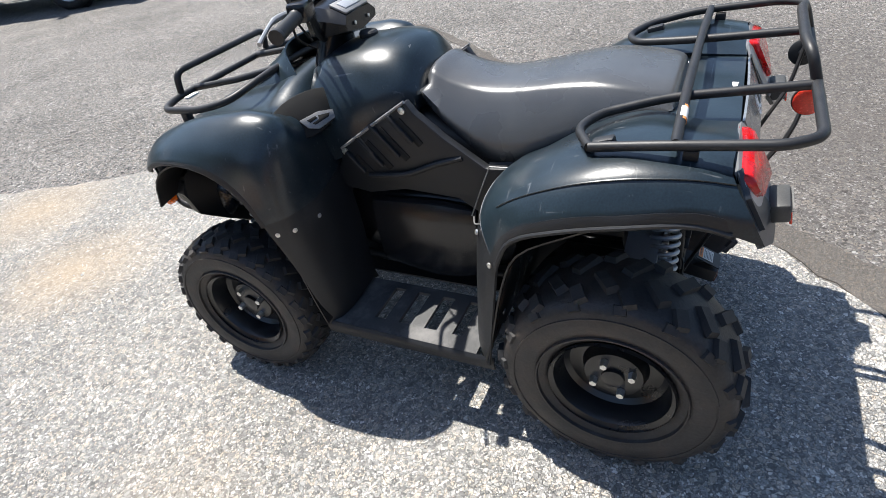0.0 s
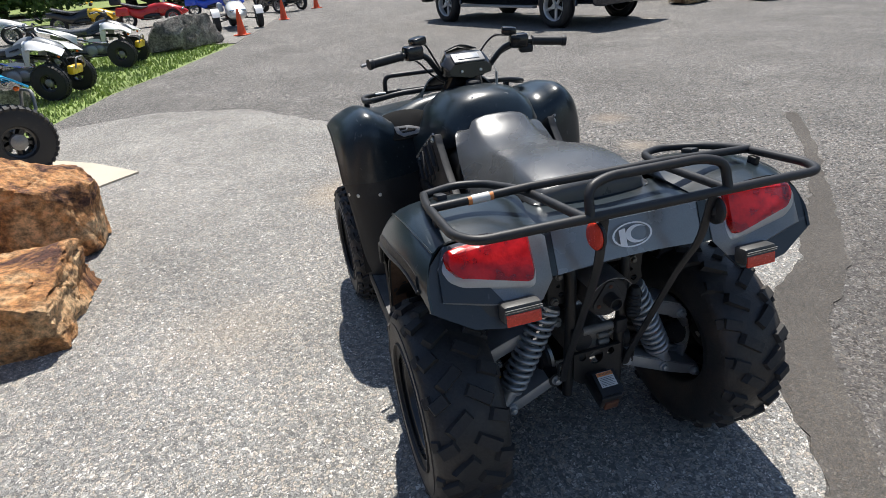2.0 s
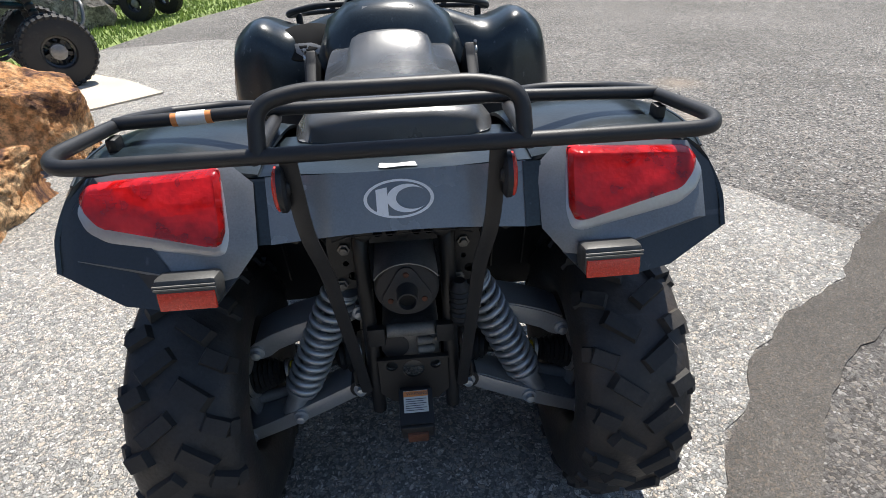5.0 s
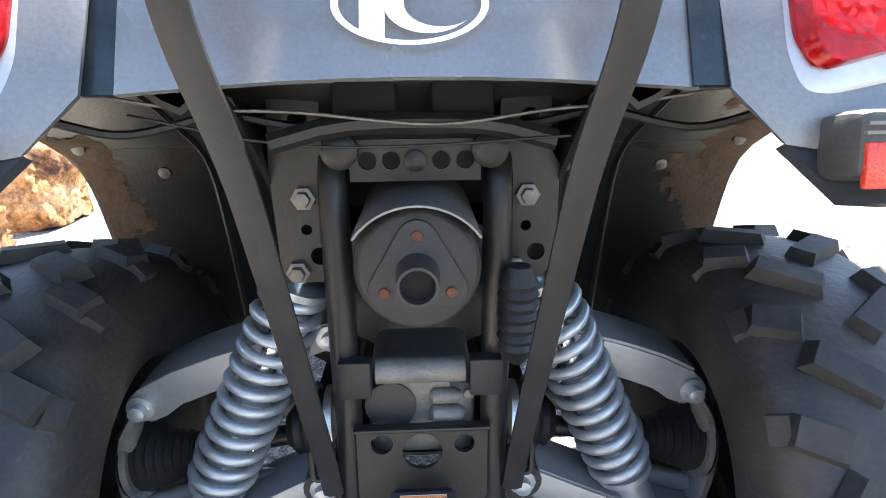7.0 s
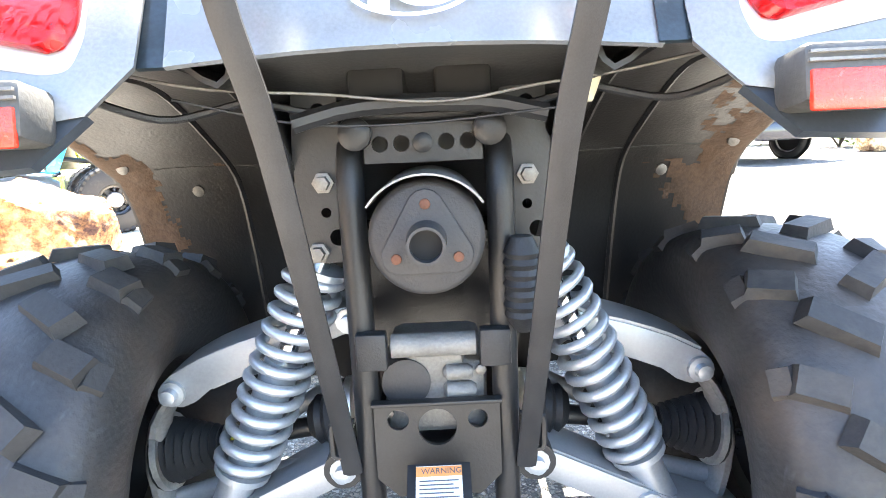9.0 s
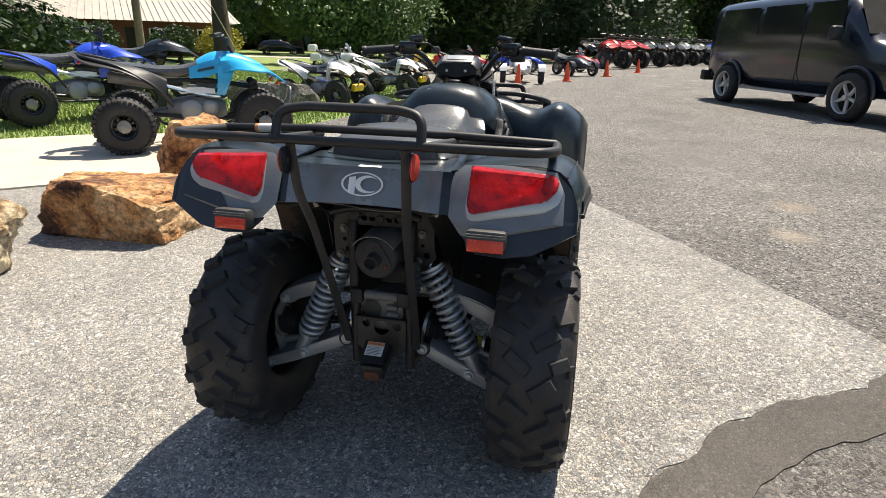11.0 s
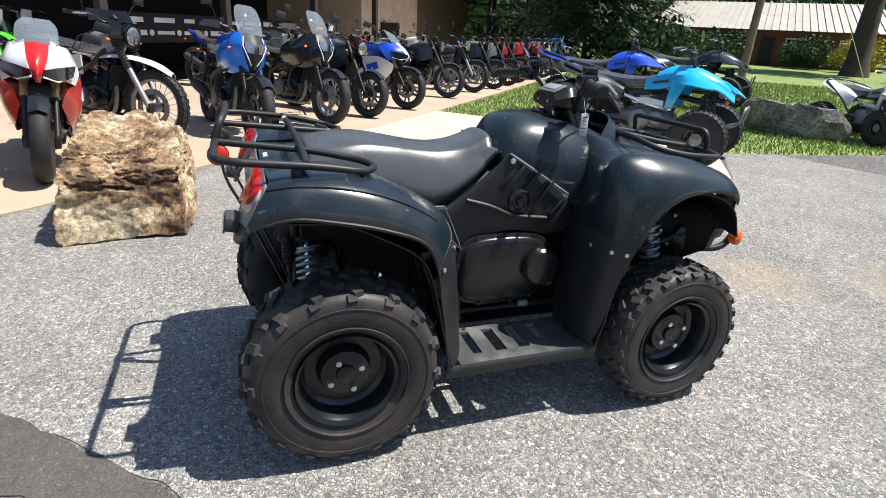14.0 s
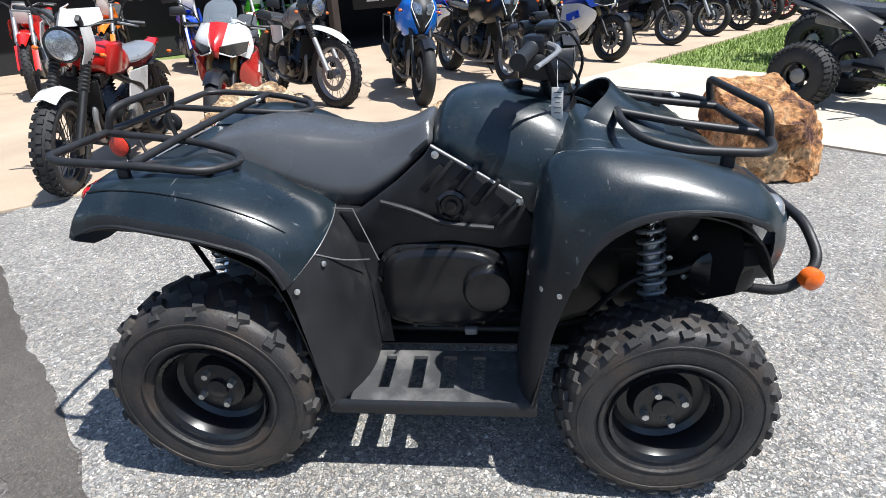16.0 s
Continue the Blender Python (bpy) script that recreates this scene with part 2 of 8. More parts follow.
ASPHALT_PATCHES = [(0.05, 3.7, 0.3, 0.6, (0.50, 0.38, 0.25)), (-0.35, 2.8, 0.28, 0.6, (0.50, 0.38, 0.25)), (-1.2, 1.2, 0.22, 0.25, (0.48, 0.38, 0.27))]
M = dict(
    lot=chip_seal("chip_seal_pale", (0.145, 0.143, 0.138), (0.455, 0.448, 0.425), 64, 0.62, ASPHALT_PATCHES),
    road=chip_seal("asphalt_worn", (0.07, 0.07, 0.072), (0.245, 0.239, 0.229), 56, 0.95, [(2.7, -0.9, 1.7, 0.5, (0.095, 0.083, 0.075)), (1.9, -0.2, 1.1, 0.5, (0.090, 0.080, 0.072)), (0.9, -2.2, 1.2, 0.5, (0.095, 0.083, 0.075)), (2.1, 2.7, 0.12, 0.6, (0.4, 0.33, 0.25)), (2.4, 3.6, 0.14, 0.5, (0.38, 0.3, 0.22))], smooth=0.2),
    seal=chip_seal("tar_seal", (0.030, 0.028, 0.026), (0.125, 0.116, 0.106), 120, 0.4, smooth=0.45),
    gravel=chip_seal("grey_gravel", (0.12, 0.12, 0.12), (0.34, 0.33, 0.31), 40, 0.5),
    concrete=mat("pale_concrete", (0.52, 0.46, 0.37), 0.85, 0, 0.16, 2.2, 130, 0.35),
    apron=mat("tan_concrete", (0.44, 0.345, 0.25), 0.85, 0, 0.18, 1.3, 130, 0.35),
    soil=mat("lawn_soil", (0.19, 0.25, 0.07), 0.95, 0, 0.45, 1.5, 40, 0.6),
    grass=leaf_mat("grass_blades", (0.15, 0.22, 0.04), (0.36, 0.44, 0.13)),
    plastic=mat("dark_blue_plastic", (0.012, 0.0205, 0.027), 0.29, 0, 0.55, 5, 200, 0.10, coat=0.15, spec=0.5, dirt=(0.07, 0.068, 0.065), dirt_amount=0.18, scratch=0.55),
    darkpanel=mat("dark_metallic_plastic", (0.195, 0.210, 0.225), 0.26, 0.25, 0.16, 9, 300, 0.05, spec=0.6, coat=0.3, scratch=0.3),
    greyplastic=mat("grey_metallic_plastic", (0.200, 0.210, 0.222), 0.30, 0.2, 0.2, 9, 300, 0.05, spec=0.5, scratch=0.3),
    trim=mat("black_textured_plastic", (0.013, 0.014, 0.016), 0.5, 0, 0.3, 12, 420, 0.3, dirt=(0.06, 0.055, 0.05), dirt_amount=0.1),
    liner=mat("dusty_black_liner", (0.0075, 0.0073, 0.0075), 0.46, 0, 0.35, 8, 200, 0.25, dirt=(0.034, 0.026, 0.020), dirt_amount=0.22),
    seat=mat("charcoal_vinyl", (0.070, 0.073, 0.077), 0.27, 0, 0.2, 6, 520, 0.22, spec=0.7, dirt=(0.085, 0.083, 0.08), dirt_amount=0.2, scratch=0.2),
    rack=mat("black_rack_coat", (0.016, 0.016, 0.017), 0.48, 0, 0.4, 30, 600, 0.12, dirt=(0.055, 0.038, 0.028), dirt_amount=0.14),
    rubber=mat("tyre_rubber", (0.029, 0.029, 0.030), 0.5, 0, 0.35, 14, 120, 0.6, spec=0.4, dirt=(0.075, 0.057, 0.045), dirt_amount=0.55, scratch=0.12),
    tread=mat("dusty_tread", (0.024, 0.024, 0.025), 0.7, 0, 0.3, 20, 160, 0.3, dirt=(0.10, 0.085, 0.07), dirt_amount=0.4),
    rim=mat("black_steel_rim", (0.010, 0.011, 0.013), 0.28, 0.0, 0.2, 12, 200, 0.05, spec=0.6),
    steel=mat("zinc_bolt", (0.70, 0.70, 0.68), 0.38, 0.9, 0.2, 40, 300, 0.1),
    chrome=mat("chrome", (0.75, 0.75, 0.76), 0.12, 1.0, 0.06, 10, 200, 0.0),
    silver=mat("silver_paint", (0.32, 0.33, 0.34), 0.38, 0.45, 0.12, 12, 260, 0.08, dirt=(0.25, 0.22, 0.18), dirt_amount=0.1),
    alloy=mat("cast_alloy", (0.24, 0.24, 0.24), 0.5, 0.45, 0.25, 18, 240, 0.3, dirt=(0.12, 0.10, 0.08), dirt_amount=0.3),
    frame=mat("black_frame_paint", (0.012, 0.0125, 0.0135), 0.42, 0, 0.3, 14, 260, 0.15, dirt=(0.05, 0.044, 0.038), dirt_amount=0.15),
    bezel=mat("pale_satin_bezel", (0.48, 0.49, 0.50), 0.3, 0.4, 0.1, 10, 200, 0.05),
    tray=mat("dusty_footboard", (0.055, 0.056, 0.057), 0.55, 0, 0.3, 12, 420, 0.5, dirt=(0.22, 0.21, 0.20), dirt_amount=0.5),
    muffler=mat("grey_heat_paint", (0.036, 0.035, 0.036), 0.6, 0.1, 0.2, 20, 300, 0.25),
    rust=mat("rusty_steel", (0.12, 0.05, 0.03), 0.75, 0.2, 0.4, 30, 200, 0.3),
    # near black: paints the shade inside recesses, slots, bores and behind panes
    hole=mat("painted_opening_shade", (0.006, 0.006, 0.006), 0.9, 0, 0.1, 8, 60, 0),
    engine=mat("black_engine_paint", (0.013, 0.013, 0.014), 0.22, 0.1, 0.2, 16, 260, 0.12, spec=0.55),
    white=mat("white_decal", (0.86, 0.87, 0.88), 0.45, 0, 0.06, 20, 200, 0.05),
    label=mat("white_paper_label", (0.66, 0.65, 0.62), 0.6, 0, 0.08, 30, 200, 0.05),
    orange_label=mat("orange_label", (0.75, 0.27, 0.08), 0.55, 0, 0.1, 30, 200, 0.05),
    ink=mat("label_ink", (0.08, 0.08, 0.09), 0.6, 0, 0.05, 30, 200, 0),
    amber=mat("amber_lens", (0.78, 0.14, 0.012), 0.2, 0, 0.12, 60, 300, 0.2, coat=0.5),
    reflector=mat("red_reflector", (0.70, 0.05, 0.025), 0.25, 0, 0.2, 220, 420, 0.6, coat=0.4),
    mud=mat("dried_mud", (0.075, 0.045, 0.028), 0.95, 0, 0.35, 14, 160, 0.6),
    lampglass=mat("clear_lamp_lens", (0.28, 0.29, 0.30), 0.1, 0.3, 0.3, 30, 180, 0.3, coat=0.8),
    zinc=mat("zinc_plated_steel", (0.40, 0.43, 0.46), 0.33, 0.6, 0.14, 14, 260, 0.06, dirt=(0.20, 0.19, 0.17), dirt_amount=0.05),
    drive=mat("dull_cast_alloy", (0.17, 0.165, 0.155), 0.55, 0.3, 0.3, 22, 240, 0.35, dirt=(0.09, 0.07, 0.05), dirt_amount=0.35),
    satin_navy=mat("satin_navy_plastic", (0.034, 0.042, 0.052), 0.35, 0.1, 0.2, 9, 260, 0.08, scratch=0.3),
    # base grey lifted so that the colour carries the haze under the tail
    under=mat("hazed_dusty_underside", (0.030, 0.031, 0.031), 0.6, 0, 0.3, 9, 200, 0.25, dirt=(0.06, 0.055, 0.05), dirt_amount=0.3),
    bowl=mat("red_mirrored_bowl", (0.62, 0.012, 0.014), 0.22, 0.5, 0.15, 60, 300, 0.1),
    lampback=mat("dark_red_lamp_back", (0.42, 0.006, 0.008), 0.45, 0.1, 0.3, 60, 240, 0.5),
    wheelsilver=mat("bright_alloy_wheel", (0.62, 0.62, 0.62), 0.32, 0.3, 0.08, 10, 200, 0.05),
    housing=mat("dusty_black_housing", (0.060, 0.060, 0.058), 0.5, 0, 0.25, 14, 260, 0.2, dirt=(0.22, 0.21, 0.19), dirt_amount=0.3),
    yellowmark=mat("yellow_paint_mark", (0.7, 0.6, 0.05), 0.6),
    dullbolt=mat("dull_bolt", (0.16, 0.155, 0.145), 0.45, 0.6, 0.3, 40, 300, 0.1),
    wire=mat("cream_connector", (0.5, 0.48, 0.36), 0.5),
)


def red_lens():
    """Red lens of moulded facets, partly see-through, with a glossy skin."""
    m = bpy.data.materials.new("red_tail_lens")
    n, l, p = nodes_of(m)
    tc = n.new("ShaderNodeTexCoord")
    v = n.new("ShaderNodeTexVoronoi")
    v.distance = "CHEBYCHEV"
    v.inputs["Scale"].default_value = 110
    z = n.new("ShaderNodeTexNoise")
    z.inputs["Scale"].default_value, z.inputs["Detail"].default_value = 26, 3
    for t in (v, z):
        l.new(tc.outputs["Object"], t.inputs["Vector"])
    r = n.new("ShaderNodeValToRGB")
    e = r.color_ramp.elements
    e[0].position, e[0].color = 0.40, (0.40, 0.003, 0.004, 1)
    e[1].position, e[1].color = 0.60, (0.76, 0.013, 0.014, 1)
    l.new(z.outputs["Fac"], r.inputs["Fac"])
    l.new(r.outputs["Color"], p.inputs["Base Color"])
    p.inputs["Roughness"].default_value = 0.08
    p.inputs["Specular IOR Level"].default_value = 0.5
    p.inputs["Coat Weight"].default_value = 0.3
    p.inputs["Alpha"].default_value = 0.74
    b = n.new("ShaderNodeBump")
    b.inputs["Strength"].default_value, b.inputs["Distance"].default_value = 0.3, 0.003
    l.new(v.outputs["Distance"], b.inputs["Height"])
    l.new(b.outputs[0], p.inputs["Normal"])
    return m


M["lens"] = red_lens()
M["vanglass"] = mat("dark_window_glass", (0.012, 0.014, 0.016), 0.06, 0, 0.1, 3, 20, 0, coat=0.5)
M["screen"] = glass("tinted_screen", (0.30, 0.35, 0.40), 0.04, 0.0)
M["screen"].node_tree.nodes["Principled BSDF"].inputs["Alpha"].default_value = 0.30


# ---- mesh helpers ----
def finish(bm, angle=38):
    bmesh.ops.recalc_face_normals(bm, faces=bm.faces)
    for f in bm.faces:
        f.smooth = True
    me = bpy.data.meshes.new("mesh")
    bm.to_mesh(me)
    bm.free()
    me.set_sharp_from_angle(angle=radians(angle))
    return me


def part(name, bm, material, parent=None, label="", angle=38):
    me = finish(bm, angle)
    me.name = name
    me.materials.append(material)
    ob = new(name, me)
    if parent:
        ob.parent = parent
    if label:
        ob["label"] = label
    return ob


def thing(name, label, category, group="", at=None):
    ob = new(name)
    ob.empty_display_size = 0.1
    if at is not None:
        ob.matrix_basis = at
    return tagged(ob, label, category, group)


def spline(pts, k=4, closed=False):
    """Catmull-Rom through the points."""
    P = [Vector(p) for p in pts]
    n = len(P)
    out = []
    for i in range(n if closed else n - 1):
        a = P[(i - 1) % n] if closed or i > 0 else P[0] * 2 - P[1]
        b, c = P[i], P[(i + 1) % n]
        d = P[(i + 2) % n] if closed or i + 2 < n else c * 2 - b
        for j in range(k):
            t = j / k
            out.append(0.5 * ((2 * b) + (c - a) * t + (2 * a - 5 * b + 4 * c - d) * t * t + (3 * b - a - 3 * c + d) * t ** 3))
    if not closed:
        out.append(P[-1])
    return out


def rounded(pts, r=0.03, k=4, closed=False):
    """A bent bar's line: straight runs with round corners."""
    P = [Vector(p) for p in pts]
    n = len(P)
    out = []
    for i, p in enumerate(P):
        if not closed and i in (0, n - 1):
            out.append(p)
            continue
        a, b = P[(i - 1) % n] - p, P[(i + 1) % n] - p
        d = min(r, a.length * 0.45, b.length * 0.45)
        s, e = p + a.normalized() * d, p + b.normalized() * d
        for j in range(k + 1):
            t = j / k
            out.append(s * (1 - t) ** 2 + p * 2 * t * (1 - t) + e * t * t)
    return out


def tube(bm, pts, r, seg=8, closed=False, flat=None):
    """A round bar along the points; flat: (half width, half depth) gives a flat bar."""
    P = [Vector(p) for p in pts]
    n = len(P)
    rings = []
    up = None
    for i, p in enumerate(P):
        t = (P[(i + 1) % n] if closed or i < n - 1 else p) - (P[i - 1] if closed or i > 0 else p)
        if t.length < 1e-9:
            t = Vector((0, 0, 1))
        t.normalize()
        if up is None:
            up = Vector((0, 0, 1)) if abs(t.z) < 0.9 else Vector((1, 0, 0))
        u = (up - t * up.dot(t))
        if u.length < 1e-6:
            u = t.orthogonal()
        u.normalize()
        up = u
        w = t.cross(u)
        rad = r[i] if isinstance(r, (list, tuple)) else r
        ring = []
        for k in range(seg):
            a = 2 * math.pi * (k + 0.5) / seg
            if flat:
                ca, sa = math.cos(a), math.sin(a)
                f = 1 / max(abs(ca), abs(sa))
                ring.append(bm.verts.new(p + w * (ca * f * flat[0]) + u * (sa * f * flat[1])))
            else:
                ring.append(bm.verts.new(p + (u * math.sin(a) + w * math.cos(a)) * rad))
        rings.append(ring)
    for i in range(n if closed else n - 1):
        A, B_ = rings[i], rings[(i + 1) % n]
        for k in range(seg):
            bm.faces.new((A[k], A[(k + 1) % seg], B_[(k + 1) % seg], B_[k]))
    if not closed:
        bm.faces.new(rings[0][::-1])
        bm.faces.new(rings[-1])
    return bm


def cyl(bm, a, b, r0, r1=None, seg=16):
    a, b = Vector(a), Vector(b)
    return tube(bm, [a, b], [r0, r0 if r1 is None else r1], seg)


def box(bm, c, s, rot=None, bevel=0.0, taper=1.0):
    """A box with edges rounded by bevel; taper narrows its top."""
    m = Matrix.Translation(c) @ (rot.to_4x4() if rot else Matrix.Identity(4))
    tmp = bmesh.new()
    bmesh.ops.create_cube(tmp, size=1)
    for v in tmp.verts:
        f = taper if v.co.z > 0 else 1
        v.co = Vector((v.co.x * s[0] * f, v.co.y * s[1] * f, v.co.z * s[2]))
    if bevel:
        bmesh.ops.bevel(tmp, geom=list(tmp.edges), offset=bevel, segments=2, profile=0.5, affect="EDGES")
    join(bm, tmp, m)
    return bm


def join(bm, other, m=None):
    idx = {}
    for v in other.verts:
        idx[v] = bm.verts.new(m @ v.co if m else v.co)
    for f in other.faces:
        bm.faces.new([idx[v] for v in f.verts])
    other.free()


def rot(rx=0, ry=0, rz=0):
    return Euler([radians(a) for a in (rx, ry, rz)]).to_matrix()


def lathe(bm, prof, m=None, seg=32, close=False, cap=(True, True)):
    """prof: (radius, height along z) turned about z, then posed by m."""
    m = m or Matrix.Identity(4)
    rings = []
    for r, h in prof:
        rings.append([bm.verts.new(m @ Vector((r * math.cos(2 * math.pi * k / seg), r * math.sin(2 * math.pi * k / seg), h))) for k in range(seg)])
    pairs = list(zip(rings, rings[1:])) + ([(rings[-1], rings[0])] if close else [])
    for A, B_ in pairs:
        for k in range(seg):
            bm.faces.new((A[k], A[(k + 1) % seg], B_[(k + 1) % seg], B_[k]))
    if not close and cap[0]:
        bm.faces.new(rings[0][::-1])
    if not close and cap[1]:
        bm.faces.new(rings[-1])
    return bm


def sheet(bm, grid, k=3, thick=0.0, mirror=False, kk=None):
    """A smooth sheet through a grid of points, with thickness."""
    kk = kk or k
    cols = [spline(row, k) for row in grid]
    rows = list(zip(*[spline(list(c), kk) for c in zip(*cols)]))
    for s in ((1, -1) if mirror else (1,)):
        vs = [[bm.verts.new((p.x * s, p.y, p.z)) for p in row] for row in rows]
        fs = []
        for a, b in zip(vs, vs[1:]):
            for i in range(len(a) - 1):
                q = (a[i], a[i + 1], b[i + 1], b[i])
                fs.append(bm.faces.new(q if s > 0 else q[::-1]))
        if thick:
            bm.normal_update()
            bmesh.ops.solidify(bm, geom=fs, thickness=thick)
    return bm


def loft(bm, rings, cap=True):
    R = [[bm.verts.new(p) for p in ring] for ring in rings]
    n = len(R[0])
    for A, B_ in zip(R, R[1:]):
        for k in range(n):
            bm.faces.new((A[k], A[(k + 1) % n], B_[(k + 1) % n], B_[k]))
    if cap:
        bm.faces.new(R[0][::-1])
        bm.faces.new(R[-1])
    return bm


def smooth_loft(bm, rings, k=3, cap=True):
    cols = [spline(list(c), k) for c in zip(*rings)]
    return loft(bm, list(zip(*cols)), cap)


def oval(y, w, zb, zt, n=16, p=2.6, x0=0.0):
    """A soft box section across x at y."""
    out = []
    for i in range(n):
        a = 2 * math.pi * i / n
        c, s = math.cos(a), math.sin(a)
        out.append(Vector((x0 + w * math.copysign(abs(c) ** (2 / p), c), y, (zb + zt) / 2 + (zt - zb) / 2 * math.copysign(abs(s) ** (2 / p), s))))
    return out


def plate(bm, outline, m, thick, bevel=0.0):
    """A flat plate: outline in its own x, y, thick along z."""
    tmp = bmesh.new()
    vs = [tmp.verts.new((x, y, 0)) for x, y in outline]
    f = tmp.faces.new(vs)
    ext = bmesh.ops.extrude_face_region(tmp, geom=[f])
    for v in [g for g in ext["geom"] if isinstance(g, bmesh.types.BMVert)]:
        v.co.z += thick
    bmesh.ops.recalc_face_normals(tmp, faces=tmp.faces)
    if bevel:
        bmesh.ops.bevel(tmp, geom=list(tmp.edges), offset=bevel, segments=2, profile=0.5, affect="EDGES")
    join(bm, tmp, m)
    return bm


def holed_plate(bm, outline, holes, m, thick):
    """A flat plate with round through holes: (x, y, radius)."""
    tmp = bmesh.new()
    edges = []
    for pts in [outline] + [[(x + q * math.cos(2 * math.pi * k / 20), y + q * math.sin(2 * math.pi * k / 20)) for k in range(20)] for x, y, q in holes]:
        vs = [tmp.verts.new((x, y, 0)) for x, y in pts]
        edges += [tmp.edges.new((vs[k], vs[(k + 1) % len(vs)])) for k in range(len(vs))]
    bmesh.ops.triangle_fill(tmp, use_beauty=True, use_dissolve=False, edges=edges)
    ext = bmesh.ops.extrude_face_region(tmp, geom=list(tmp.faces), use_keep_orig=True)
    for v in [g for g in ext["geom"] if isinstance(g, bmesh.types.BMVert)]:
        v.co.z += thick
    bmesh.ops.recalc_face_normals(tmp, faces=tmp.faces)
    join(bm, tmp, m)
    return bm


def face_to(p, normal, up=(0, 0, 1)):
    """Pose whose z is normal and y is near up."""
    z = Vector(normal).normalized()
    x = Vector(up).cross(z).normalized()
    y = z.cross(x)
    m = Matrix((x, y, z)).transposed().to_4x4()
    m.translation = Vector(p)
    return m


def ball(bm, c, r, s=(1, 1, 1), sub=2):
    tmp = bmesh.new()
    bmesh.ops.create_icosphere(tmp, subdivisions=sub, radius=r)
    join(bm, tmp, Matrix.Translation(c) @ Matrix.Diagonal((*s, 1)))
    return bm


def text_mesh(body, size, m, depth=0.0008):
    cu = bpy.data.curves.new("words", "FONT")
    cu.body, cu.size, cu.align_x, cu.align_y, cu.extrude = body, size, "CENTER", "CENTER", depth
    ob = bpy.data.objects.new("words", cu)
    scene.collection.objects.link(ob)
    me = bpy.data.meshes.new_from_object(ob.evaluated_get(bpy.context.evaluated_depsgraph_get()))
    bpy.data.objects.remove(ob)
    me.transform(m)
    return me


def B():
    return bmesh.new()


AXLE = Matrix.Rotation(radians(90), 4, "Y")     # turns a lathe's z to the world's x


# ---- ground ----
def flat(name, pts, z, material, depth=0.03, sub=0):
    bm = B()
    vs = [bm.verts.new((x, y, z)) for x, y in pts]
    f = bm.faces.new(vs)
    if f.calc_center_median() and f.normal.z < 0:
        f.normal_flip()
    low = [bm.verts.new((x, y, z - depth)) for x, y in pts]
    n = len(pts)
    for i in range(n):
        bm.faces.new((vs[i], vs[(i + 1) % n], low[(i + 1) % n], low[i]))
    bmesh.ops.triangulate(bm, faces=[f])
    return part(name, bm, material)


bm = B()
bmesh.ops.create_grid(bm, x_segments=40, y_segments=40, size=900)
for v in bm.verts:
    v.co.z = -0.025
tagged(part("ground", bm, M["soil"]), "mown green lawn and earth reaching the horizon", "ground", kind="structure")

tagged(flat("road", [(-60, -60), (60, -60), (90, 120), (30, 120), (2.0, 36.0), (1.2, 30), (-0.6, 19.5), (-1.45, 14.7), (-2.6, 10.8), (-3.25, 8.9), (-3.6, 6.9), (-3.83, 5.73), (-3.0, 4.0), (-4.0, 0.0), (-3, -3.0), (-12, -14)], -0.004, M["road"], 0.04),
       "worn grey asphalt of the driveway and yard", "asphalt", kind="structure")
LOT_EDGE = [(-2.3, 6.95), (-1.15, 6.42), (-0.28, 5.13), (0.36, 3.78), (0.95, 2.85), (1.45, 2.02), (2.03, 0.99)]
SEAL_IN = [(2.03, 0.99), (1.72, 0.66), (1.50, 0.55), (1.30, 0.42), (1.10, 0.24), (0.98, 0.10), (0.87, -0.02), (0.76, -0.24), (0.62, -0.48), (0.48, -0.58), (0.30, -0.78), (0.14, -0.95), (-0.09, -1.23), (-0.70, -1.89), (-1.6, -2.75)]
bm = B()
jit = random.Random(4)


def ragged(pts, amount, step=0.06):
    out = []
    for a, b in zip(pts, pts[1:]):
        a, b = Vector((*a, 0)), Vector((*b, 0))
        k = max(1, int((b - a).length / step))
        side = Vector((-(b - a).y, (b - a).x, 0)).normalized()
        for i in range(k):
            p = a.lerp(b, i / k) + side * (noise.noise(a.lerp(b, i / k) * 6) * amount + jit.uniform(-amount, amount) * 0.35)
            out.append((p.x, p.y))
    out.append(pts[-1])
    return out


tagged(flat("parking_lot", ragged(LOT_EDGE, 0.03, 0.1) + ragged(SEAL_IN, 0.035)[1:] + [(-1.9, -2.75), (-2.5, -1.9), (-4.2, -0.2), (-5.3, 1.05), (-3.7, 2.6), (-2.2, 4.2), (-2.6, 4.8), (-3.8, 5.8), (-3.6, 6.6)], 0.0, M["lot"], 0.03),
       "pale chip-seal paving with bedded stones and sandy stains", "asphalt", kind="structure")
SEAL_OUT = [(-1.3, -2.85), (-0.42, -1.95), (0.2, -1.3), (0.44, -0.98), (0.62, -0.75), (0.80, -0.5), (0.98, -0.28), (1.16, -0.02), (1.34, 0.16), (1.6, 0.32), (1.86, 0.50), (2.05, 0.71), (2.3, 0.97), (2.56, 1.24), (3.0, 1.72), (3.47, 2.23), (3.9, 2.8), (3.84, 2.86), (3.40, 2.32), (2.86, 1.68), (2.42, 1.27), (2.2, 1.10)]
tagged(flat("pavement_seam", ragged(SEAL_IN, 0.03)[0:] + ragged(SEAL_OUT, 0.03), 0.001, M["seal"], 0.02), "dark smooth tar patch along the paving joint", "tar seam", kind="structure")
